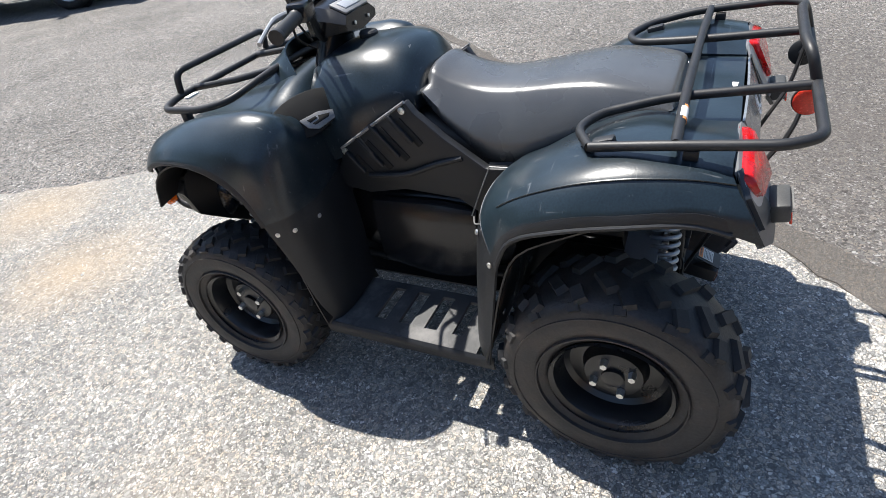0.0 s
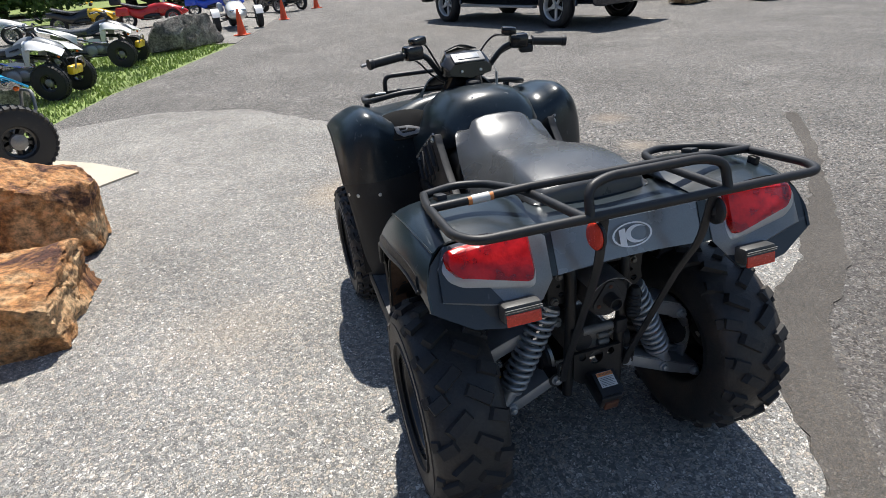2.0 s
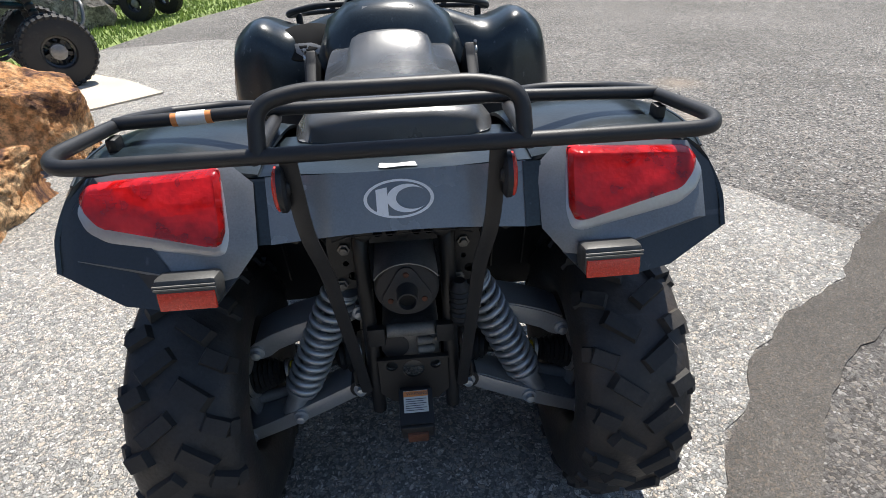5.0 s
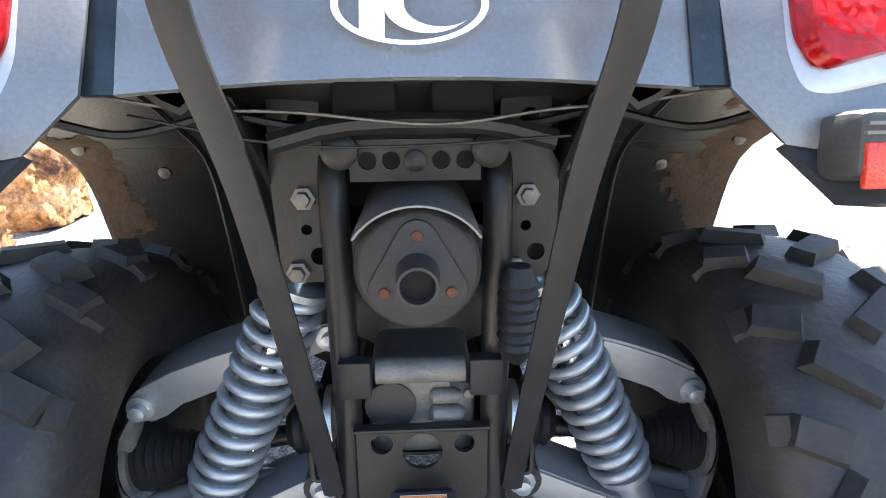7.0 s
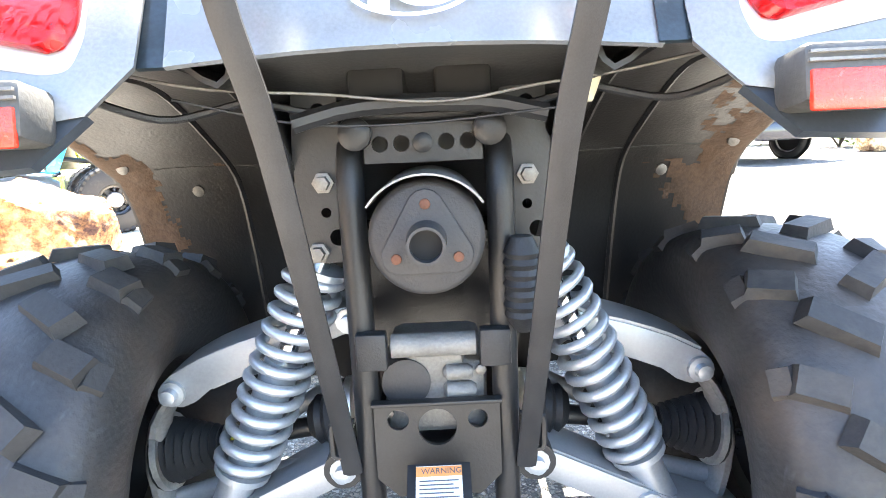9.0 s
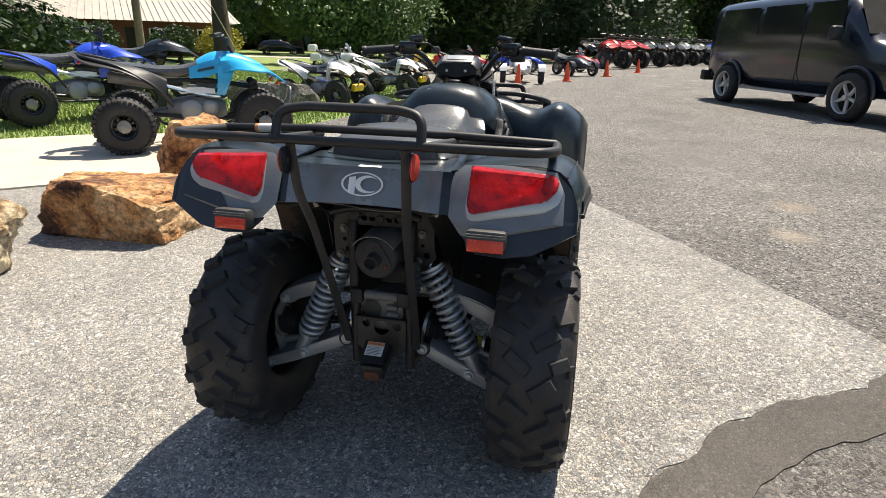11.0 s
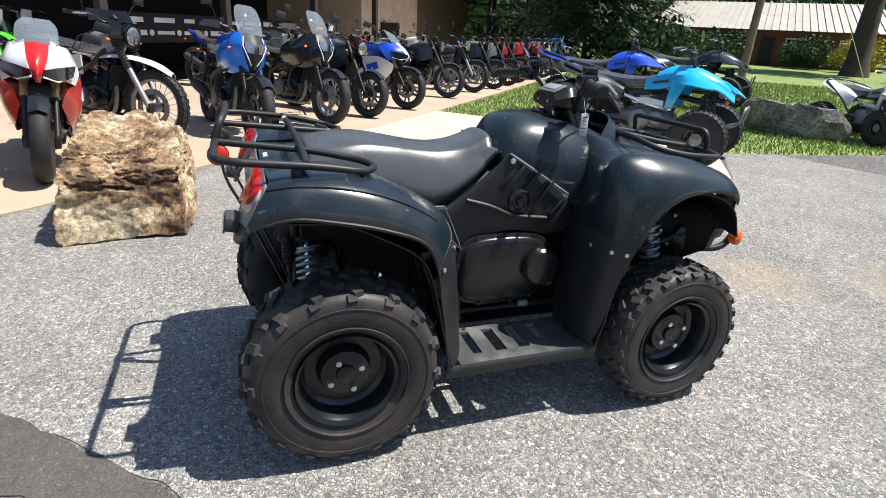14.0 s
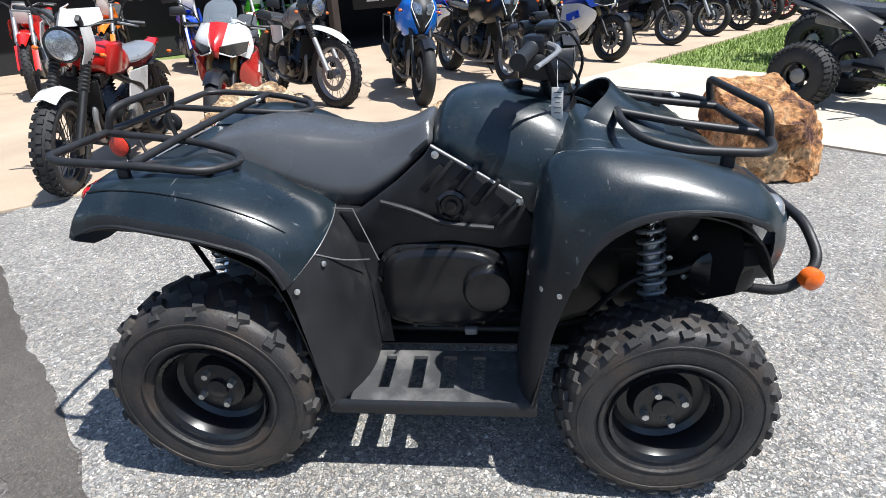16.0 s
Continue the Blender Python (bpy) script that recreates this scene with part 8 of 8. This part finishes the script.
# ---- parked van ----
van = thing("van", "dark navy passenger van with alloy wheels parked on the asphalt", "van", "", heading(5.85, 12.85, -71, 0, 0, 1.16))
VW, VL = 1.0, 5.5
secs = []
for y, w, zb, zt in ((-2.72, .80, .45, 1.75), (-2.66, .95, .38, 1.98), (-2.3, .99, .34, 2.05), (0, 1.0, .32, 2.06), (1.15, .99, .34, 1.95), (1.75, .97, .36, 1.30), (2.45, .95, .38, 1.16), (2.62, .88, .42, 1.05)):
    secs.append(oval(y, w * .92, zb, zt, 24, 5))
part("body", smooth_loft(B(), secs, 2), P["navy"], van, "", 40)
for s in (1, -1):
    for y in (1.68, -1.72):
        w = new("wheel")
        w.parent = van
        cycle_wheel(w, (s * .945, y, .38), .38, .22, .26, "star", M["wheelsilver"], 0, False, False)
        part("wheel_face", lathe(B(), [(.235, .085), (.245, .095), (.250, .085)], Matrix.Translation((s * .945, y, .38)) @ Matrix.Rotation(radians(90 * s), 4, "Y"), 32, True), M["wheelsilver"], w)
        part("wheel_arch", tube(B(), [(s * .925, y + .46 * math.cos(a), .38 + .46 * math.sin(a)) for a in [math.pi * k / 12 for k in range(13)]], .035, 8), P["navy"], van)
        # flat disc that paints the shade inside the wheel arch
        part("arch_opening", lathe(B(), [(.43, 0), (.43, .012), (.02, .013)], face_to((s * .905, y, .38), (s, 0, 0)), 28), M["hole"], van)
    part("running_board", box(B(), (s * .97, 0, .36), (.12, 2.3, .05), None, .015), M["silver"], van, "bright side step")
    part("headlamp", box(B(), (s * .74, 2.52, .92), (.34, .16, .24), rot(0, 0, -s * 14), .03), LAMP, van, "clear headlamp")
    part("turn_signal", box(B(), (s * .93, 2.44, .92), (.05, .14, .24), rot(0, 0, -s * 14), .02), M["amber"], van)
    part("mirror", box(B(), (s * 1.12, 1.3, 1.35), (.2, .12, .22), None, .04), M["trim"], van)
    for y0, y1 in ((-2.3, -1.0), (-.9, .25), (.35, 1.2)):
        part("side_window", sheet(B(), [[(s * .925, y0, 1.36), (s * .925, y1, 1.36)], [(s * .905, y0 + .03, 1.86), (s * .905, y1 - .05, 1.86)]], 1, .006 * s), M["vanglass"] if "vanglass" in M else M["hole"], van)
    part("door_seam", box(B(), (s * .921, .3, 1.0), (.008, .012, 1.1)), M["hole"], van)
part("windscreen", sheet(B(), [[(-.84, 1.66, 1.34), (0, 1.76, 1.34), (.84, 1.66, 1.34)], [(-.76, 1.22, 1.9), (0, 1.3, 1.92), (.76, 1.22, 1.9)]], 3, .006), M["hole"], van)
part("grille", box(B(), (0, 2.60, .88), (1.1, .06, .26), None, .02), M["trim"], van)
for k in range(3):
    part("grille_bar", box(B(), (0, 2.64, .80 + k * .08), (1.06, .03, .025), None, .008), M["chrome"], van)
part("bumper", box(B(), (0, 2.62, .52), (1.86, .24, .28), None, .06), P["navy"], van)
part("rear_bumper", box(B(), (0, -2.76, .52), (1.86, .2, .24), None, .05), M["trim"], van)

# ---- the shop along the apron ----
D = Vector((-.77, .64, 0)).normalized()
N = Vector((.64, .77, 0)).normalized()
O = Vector((-12.2, -1.9, 0))


def shop(s, out, z):
    """A point of the shop: s along its front, out towards the yard."""
    p = O + D * s + N * out
    return Vector((p.x, p.y, z))


SHOPM = Matrix.Rotation(math.atan2(D.y, D.x), 3, "Z")
M["stone_wall"] = mat("tan_render_wall", (0.64, 0.50, 0.38), 0.9, 0, 0.2, 2.5, 60, 0.5)
M["brown_siding"] = mat("brown_siding", (0.17, 0.11, 0.07), 0.8, 0, 0.25, 3, 60, 0.4)
# near black: the shade inside the shop is put into the colour
M["shade"] = mat("painted_shop_shade", (0.010, 0.010, 0.011), 0.8, 0, 0.3, 2, 20, 0.1)
M["post"] = mat("dark_stained_timber", (0.035, 0.025, 0.02), 0.75, 0, 0.3, 6, 60, 0.4)
M["banner"] = mat("black_banner", (0.012, 0.012, 0.013), 0.6, 0, 0.2, 3, 40, 0.1)
M["roofmetal"] = mat("pale_metal_roof", (0.46, 0.43, 0.38), 0.5, 0.2, 0.12, 2, 40, 0.2)
M["brickred"] = mat("red_brick", (0.20, 0.075, 0.05), 0.9, 0, 0.3, 8, 40, 0.4)


def wall(name, s0, s1, out, z0, z1, thick, material, label):
    c = shop((s0 + s1) / 2, out - thick / 2, (z0 + z1) / 2)
    return tagged(part(name, box(B(), c, (s1 - s0, thick, z1 - z0), SHOPM), material), label, "wall", kind="structure")


wall("wall_shop_back", -16, 9.3, -4.0, 0, 4.4, .25, M["shade"], "back wall of the open shop front, its shade painted near black")
wall("wall_shop_front", 9.3, 14.3, .0, 0, 4.4, 4.2, M["stone_wall"], "tan rendered end wall of the shop")
wall("wall_shop_end", 14.3, 22.0, -.3, 0, 4.2, 4.0, M["brown_siding"], "brown sided end of the shop")
wall("wall_shop_side", -16.3, -16, 0, 0, 4.4, 4.2, M["brown_siding"], "brown side wall of the shop")
wall("roof_shop", -2.4, 24, 1.6, 3.4, 3.75, 6.4, M["post"], "deep dark eaves over the shop front")
wall("roof_shop_low", -17, -2.4, -2.6, 3.4, 3.75, 2.2, M["post"], "shallow dark eaves over the recessed shop end")
# floor strip coloured near black to paint the shade under the eaves
wall("floor_shop", -2.4, 9.3, 0, -.02, .03, 4.2, M["shade"], "shop floor with the shade of the eaves painted near black")
for i, s in enumerate((-2.2, .9, 4.4, 8.0)):
    tagged(part("porch_post", box(B(), shop(s, 1.2, 1.7), (.16, .16, 3.4), SHOPM, .012), M["post"]), "dark stained timber post under the eaves", "post", "porch posts")
bn = thing("banner", "black banner with two rows of white marks", "banner")
part("cloth", box(B(), shop(2.8, -.6, 1.10), (6.4, .03, .62), SHOPM, .006), M["banner"], bn)
rb = random.Random(5)
for row, z in ((0, 1.27), (1, 1.0)):
    s = -.2 + .2 * row
    while s < 5.2:
        w = rb.uniform(.32, .62)
        part("mark_bar", box(B(), shop(s + w / 2, -.575, z), (w, .012, rb.uniform(.07, .12)), SHOPM, .003), M["white"], bn)
        if rb.random() < .6:
            part("mark_disc", lathe(B(), [(.065, 0), (.065, .008), (.02, .009)], face_to(shop(s + w + .14, -.58, z), N), 20), M["white"], bn)
        s += w + .3
tagged(part("garage_door", box(B(), shop(11.6, .03, 1.25), (1.6, .06, .55), SHOPM, .01), M["hole"]), "small dark window in the shop's end wall", "window", kind="structure")

# ---- far house, drive, poles ----
house = thing("house", "low brick house with a pale metal roof behind hedges", "house", "", pose(-35.5, 40.2, 0, 0, 0, 42))
part("wall", box(B(), (0, 0, 1.25), (15, 8, 2.5)), M["brickred"], house)
rf_ = part("roof", loft(B(), [[Vector(p) for p in ((-8.2, -4.7, 2.5), (-8.2, 4.7, 2.5), (-7.2, 0, 4.6))], [Vector(p) for p in ((8.2, -4.7, 2.5), (8.2, 4.7, 2.5), (7.2, 0, 4.6))]]), M["roofmetal"], house)
for k in range(33):
    part("roof_rib", tube(B(), [(-8 + k * .5, -4.72, 2.53), (-7.05 + k * .44, -.05, 4.63)], .035, 4), M["roofmetal"], rf_)
for x in (-5, -1.5, 2.2, 5.6):
    w = part("window", box(B(), (x, -4.02, 1.45), (1.3, .08, 1.1)), M["white"], house)
    part("pane", box(B(), (x, -4.07, 1.45), (1.1, .04, .9)), M["hole"], w)
part("door", box(B(), (0.4, -4.03, 1.02), (.95, .08, 2.04)), M["post"], house)
house2 = thing("house", "white low house far behind the gravel row", "house", "", pose(24, 118, 0, 0, 0, -20))
part("wall", box(B(), (0, 0, 1.5), (22, 9, 3.0)), M["white"], house2)
part("roof", loft(B(), [[Vector(p) for p in ((-11.6, -5.2, 3), (-11.6, 5.2, 3), (-11, 0, 5.2))], [Vector(p) for p in ((11.6, -5.2, 3), (11.6, 5.2, 3), (11, 0, 5.2))]]), M["post"], house2)
M["polewood"] = mat("weathered_pole", (0.20, 0.15, 0.11), 0.9, 0, 0.3, 4, 50, 0.4)
pole = thing("utility_pole", "weathered wooden utility pole on the lawn", "pole")
part("shaft", cyl(B(), (-17.6, 20.2, -.1), (-17.4, 20.3, 9.5), .17, .12, 16), M["polewood"], pole)
part("guy_wire", tube(B(), [(-16.3, 26.0, 0), (-17.4, 20.3, 8.5)], .015, 5), M["steel"], pole)
car = thing("car", "dark blue car parked far behind the trees", "car", "", heading(-28.5, 52.5, 35, 0, 0))
part("body", smooth_loft(B(), [oval(-2.1, .75, .35, .85, 16, 4), oval(-1.6, .88, .25, 1.25, 16, 4), oval(0, .9, .25, 1.45, 16, 4), oval(.9, .9, .25, 1.0, 16, 4), oval(2.1, .75, .3, .75, 16, 4)], 2), P["navy"], car)
for s in (1, -1):
    for y in (-1.3, 1.3):
        cycle_wheel(car, (s * .82, y, .32), .32, .2, .2, "cast", M["silver"], 0, False, False)


# ---- trees, shrubs and grass ----
M["bark"] = mat("grey_brown_bark", (0.075, 0.058, 0.045), 0.95, 0, 0.4, 6, 40, 0.8)
LEAF = dict(deep=leaf_mat("deep_green_leaf", (0.012, 0.030, 0.008), (0.045, 0.085, 0.02)), mid=leaf_mat("green_leaf", (0.03, 0.075, 0.012), (0.11, 0.20, 0.035)), light=leaf_mat("sunny_leaf", (0.06, 0.12, 0.02), (0.20, 0.30, 0.06)),
            needle=leaf_mat("conifer_needle", (0.010, 0.028, 0.012), (0.03, 0.07, 0.025)), gold=leaf_mat("golden_shrub_leaf", (0.22, 0.20, 0.01), (0.50, 0.42, 0.04)), yew=leaf_mat("hedge_leaf", (0.012, 0.035, 0.010), (0.05, 0.10, 0.025)))


def crown(seed, lobes, count, size, flat=1.0):
    """Leaf clumps scattered in the skin of several lobes: (x, y, z, rx, ry, rz)."""
    r = random.Random(seed)
    verts, faces = [], []
    tot = sum(l[3] * l[5] for l in lobes)
    for (x, y, z, rx, ry, rz) in lobes:
        for i in range(int(count * rx * rz / tot)):
            d = Vector((r.gauss(0, 1), r.gauss(0, 1), r.gauss(0, 1))).normalized()
            k = r.uniform(.62, 1.06)
            c = Vector((x + d.x * rx * k, y + d.y * ry * k, z + d.z * rz * k))
            k2 = 1 + .35 * noise.noise(c * .9)
            c = Vector((x, y, z)) + (c - Vector((x, y, z))) * k2
            u = Vector((r.gauss(0, 1), r.gauss(0, 1), r.gauss(0, 1) * flat)).normalized()
            v = u.orthogonal().normalized()
            s = size * r.uniform(.5, 1.3)
            b = len(verts)
            verts += [c - u * s, c + v * s * .5 + u * s * .1, c + u * s, c - v * s * .5 + u * s * .1]
            faces.append((b, b + 1, b + 2, b + 3))
    me = bpy.data.meshes.new("crown")
    me.from_pydata([tuple(v) for v in verts], [], faces)
    return me


def tree(label, at, height, spread, seed, leaf, count=6000, size=.22, trunk=.22, bare=.28, lean=0.0):
    r = random.Random(seed)
    root = thing("tree", label, "tree", "trees round the yard", pose(at[0], at[1], -.05, 0, 0, r.uniform(0, 360)))
    top = Vector((lean, 0, height * .8))
    bm = B()
    spine = [Vector((0, 0, 0)), Vector((lean * .2, .05, height * .25)), Vector((lean * .6, -.05, height * .55)), top]
    tube(bm, spline(spine, 4), [trunk * (1.25 - 1.05 * k / 12) if k else trunk * 1.5 for k in range(13)], 10)
    for k in range(7):
        z = height * (bare + .07 * k)
        a = r.uniform(0, 6.28)
        base = Vector((lean * z / height, 0, z))
        tube(bm, spline([base, base + Vector((math.cos(a) * spread * .35, math.sin(a) * spread * .35, height * .07)), base + Vector((math.cos(a) * spread * .8, math.sin(a) * spread * .8, height * .16))], 3), [trunk * .4 * (1 - .12 * j) for j in range(7)], 6)
    part("trunk", bm, M["bark"], root)
    lobes = []
    for k in range(11):
        a = r.uniform(0, 6.28)
        q = r.uniform(.15, .72)
        z = height * (bare + .12 + (0.80 - bare) * r.random())
        f = spread * r.uniform(.34, .55)
        lobes.append((lean * .7 + math.cos(a) * spread * q, math.sin(a) * spread * q, z, f, f, f * .8))
    lobes.append((lean, 0, height * .8, spread * .5, spread * .5, height * .18))
    me = crown(seed, lobes, count, size)
    me.materials.append(leaf)
    c = new("crown", me)
    c.parent = root
    return root


def conifer(label, at, height, spread, seed, count=7000):
    r = random.Random(seed)
    root = thing("conifer", label, "tree", "trees round the yard", pose(at[0], at[1], -.05))
    bm = B()
    cyl(bm, (0, 0, 0), (0, 0, height * .95), .26, .04, 12)
    verts, faces = [], []
    z = height * .10
    while z < height * .97:
        n = 9
        reach = spread * (1 - (z / height) ** 1.1) + .2
        for k in range(n):
            a = 2 * math.pi * k / n + r.uniform(-.3, .3)
            tip = Vector((math.cos(a) * reach, math.sin(a) * reach, z - reach * .16))
            tube(bm, [Vector((0, 0, z)), Vector((math.cos(a) * reach * .5, math.sin(a) * reach * .5, z + .05)), tip], [.05, .03, .01], 5)
            for j in range(int(count / (n * 22))):
                t = r.uniform(.15, 1.05)
                c = Vector((0, 0, z)).lerp(tip, t) + Vector((r.gauss(0, .22), r.gauss(0, .22), r.gauss(-.08, .12)))
                u = Vector((math.cos(a) + r.gauss(0, .5), math.sin(a) + r.gauss(0, .5), r.gauss(-.2, .3))).normalized()
                v = u.cross(Vector((0, 0, 1))).normalized()
                s = r.uniform(.12, .3)
                b = len(verts)
                verts += [c - u * s, c + v * s * .28, c + u * s, c - v * s * .28]
                faces.append((b, b + 1, b + 2, b + 3))
        z += height * .045
    part("trunk", bm, M["bark"], root)
    me = bpy.data.meshes.new("crown")
    me.from_pydata([tuple(v) for v in verts], [], faces)
    me.materials.append(LEAF["needle"])
    c = new("crown", me)
    c.parent = root
    return root


def shrub(label, at, size, seed, leaf, count=2500, leafsize=.09, name="shrub"):
    r = random.Random(seed)
    root = thing(name, label, "shrub", "", pose(at[0], at[1], 0))
    sx, sy, sz = size
    bm = B()
    for k in range(6):
        a = r.uniform(0, 6.28)
        tube(bm, [(0, 0, 0), (math.cos(a) * sx * .3, math.sin(a) * sy * .3, sz * .6)], [.03, .012], 6)
    part("stem", bm, M["bark"], root)
    lobes = [(r.uniform(-.3, .3) * sx, r.uniform(-.3, .3) * sy, sz * r.uniform(.4, .62), sx * .34, sy * .34, sz * .38) for k in range(6)]
    me = crown(seed, lobes, count, leafsize)
    me.materials.append(leaf)
    c = new("crown", me)
    c.parent = root
    return root


conifer("dark conifer by the shop's end", (-22.5, 15.5), 13, 4.6, 1, 15000)
conifer("dark conifer beyond the shop", (-26.5, 19.5), 14, 4.8, 2, 15000)
conifer("dark conifer behind the row of motorcycles", (-29.5, 13.5), 15, 5.0, 3, 8000)
shrub("low dark spreading shrub behind the motorcycles", (-20.6, 17.2), (5.5, 4.5, 2.6), 5, LEAF["yew"], 5000, .14)
t1 = tree("tall leaning tree with a thick bare trunk", (-22.0, 33.0), 15, 5.0, 7, LEAF["mid"], 7000, .28, .52, .42, 1.6)
hd = tree("broad dense green tree on the lawn", (-12.8, 33.5), 9.5, 4.6, 9, LEAF["mid"], 20000, .14, .3, .05)
shrub("dense tall green shrub mass under the broad tree", (-13.2, 32.6), (9.5, 5.0, 5.5), 10, LEAF["mid"], 20000, .14)
for i, (x, y, h, s, lf) in enumerate(((-46, 44, 17, 6.5, "light"), (-40, 55, 18, 7, "mid"), (-30, 60, 17, 6.5, "light"), (-21, 58, 16, 6.5, "mid"), (-10, 52, 15, 6.5, "deep"), (-3, 50, 15, 6.5, "deep"), (3, 60, 15, 6.5, "deep"), (10, 72, 15, 6.5, "mid"), (17, 84, 16, 7, "deep"), (28, 112, 17, 8, "mid"), (38, 108, 17, 8, "deep"), (-52, 30, 17, 7, "mid"), (-38, 24, 15, 6, "deep"), (-7, 42, 13, 5.5, "deep"), (46, 96, 17, 8, "mid"), (30, 70, 14, 6, "mid"), (26, 42, 12, 5, "light"), (22, 30, 10, 4.5, "light"))):
    tree("leafy tree in the belt behind the yard", (x, y), h, s, 40 + i, LEAF[lf], 15000, .25, .3, .03)
for i, (x, y, sx, sy, sz) in enumerate(((-40, 33.0, 4.2, 3.0, 2.3), (-35.8, 36.0, 3.4, 2.8, 2.4), (-30.6, 40.2, 4.0, 2.8, 2.3))):
    shrub("clipped dark green hedge in front of the house", (x * .93, y * .93), (sx, sy, sz), 80 + i, LEAF["yew"], 5000, .12, "hedge")
shrub("golden yellow shrub at the house's corner", (-25.4, 37.5), (2.6, 2.6, 2.4), 90, LEAF["gold"], 3500, .1)
for i, (x, y, sz) in enumerate(((11.5, 15.5, 2.0), (13.5, 14.0, 1.8), (15.5, 17.5, 2.6), (12.0, 19.5, 2.4), (17.5, 22.0, 3.0))):
    shrub("sunlit green shrub in a bed beyond the asphalt", (x, y), (2.8, 2.6, sz), 100 + i, LEAF["light"], 3500, .11)
rock("pale rough boulder in the shrub bed", (10.4, 12.6), (.6, .45), .7, 51, M["rock_tan"], 10, [((0, .2, 1), .6), ((0, 0, -1), .5), ((.2, -1, .2), .7)], 0, 9, 4)
rock("white quartz boulder in the shrub bed", (11.9, 11.6), (.7, .5), .7, 55, M["rock_grey"], 40, [((.2, .1, 1), .6), ((0, 0, -1), .5), ((.2, -1, .2), .7)], 0, 9, 4)
# belt of woodland that closes the distance
verts_n = 52000
rb = random.Random(77)
vv, ff = [], []
for i in range(verts_n):
    a = rb.uniform(-.35, math.pi * 1.25)
    d = rb.uniform(88, 118)
    c = Vector((math.cos(a) * d, math.sin(a) * d, rb.random() * (18 + 6 * noise.noise(Vector((a * 6, 0, 0))))))
    u = Vector((rb.gauss(0, 1), rb.gauss(0, 1), rb.gauss(0, 1))).normalized()
    w = u.orthogonal().normalized()
    s = rb.uniform(.7, 1.7)
    b = len(vv)
    vv += [c - u * s, c + w * s * .7, c + u * s, c - w * s * .7]
    ff.append((b, b + 1, b + 2, b + 3))
me = bpy.data.meshes.new("far_woodland")
me.from_pydata([tuple(v) for v in vv], [], ff)
me.materials.append(LEAF["deep"])
tagged(new("far_woodland", me), "dense dark green woodland in the distance", "woodland", kind="stuff")

# mown grass blades on the lawn's near part
LAWN = [(-7.75, 3.1), (-5.83, 4.82), (-3.9, 5.8), (-3.68, 6.9), (-3.33, 8.9), (-2.7, 10.8), (-1.55, 14.9), (-3.4, 16.3), (-6, 19.8), (-13, 22.8), (-21, 15.2), (-20.8, 14.2)]


def inside(x, y, poly):
    c = False
    for (x0, y0), (x1, y1) in zip(poly, poly[1:] + poly[:1]):
        if (y0 > y) != (y1 > y) and x < (x1 - x0) * (y - y0) / (y1 - y0) + x0:
            c = not c
    return c


gr = random.Random(3)
vv, ff = [], []
made = 0
while made < 60000:
    x, y = gr.uniform(-21, -1.4), gr.uniform(3, 23)
    if not inside(x, y, LAWN):
        continue
    far = max(0, (y - 4) / 19)
    if gr.random() < far * .75:
        continue
    h = gr.uniform(.03, .075) * (1 + .3 * noise.noise(Vector((x, y, 0))))
    a = gr.uniform(0, 6.28)
    w = gr.uniform(.006, .014) * (1 + far * 1.5)
    b = len(vv)
    vv += [(x - w * math.cos(a), y - w * math.sin(a), -.025), (x + w * math.cos(a), y + w * math.sin(a), -.025), (x + gr.uniform(-.03, .03), y + gr.uniform(-.03, .03), h - .02)]
    ff.append((b, b + 1, b + 2))
    made += 1
me = bpy.data.meshes.new("grass")
me.from_pydata(vv, [], ff)
me.materials.append(M["grass"])
tagged(new("grass", me), "short mown green grass of the lawn", "grass", kind="stuff")
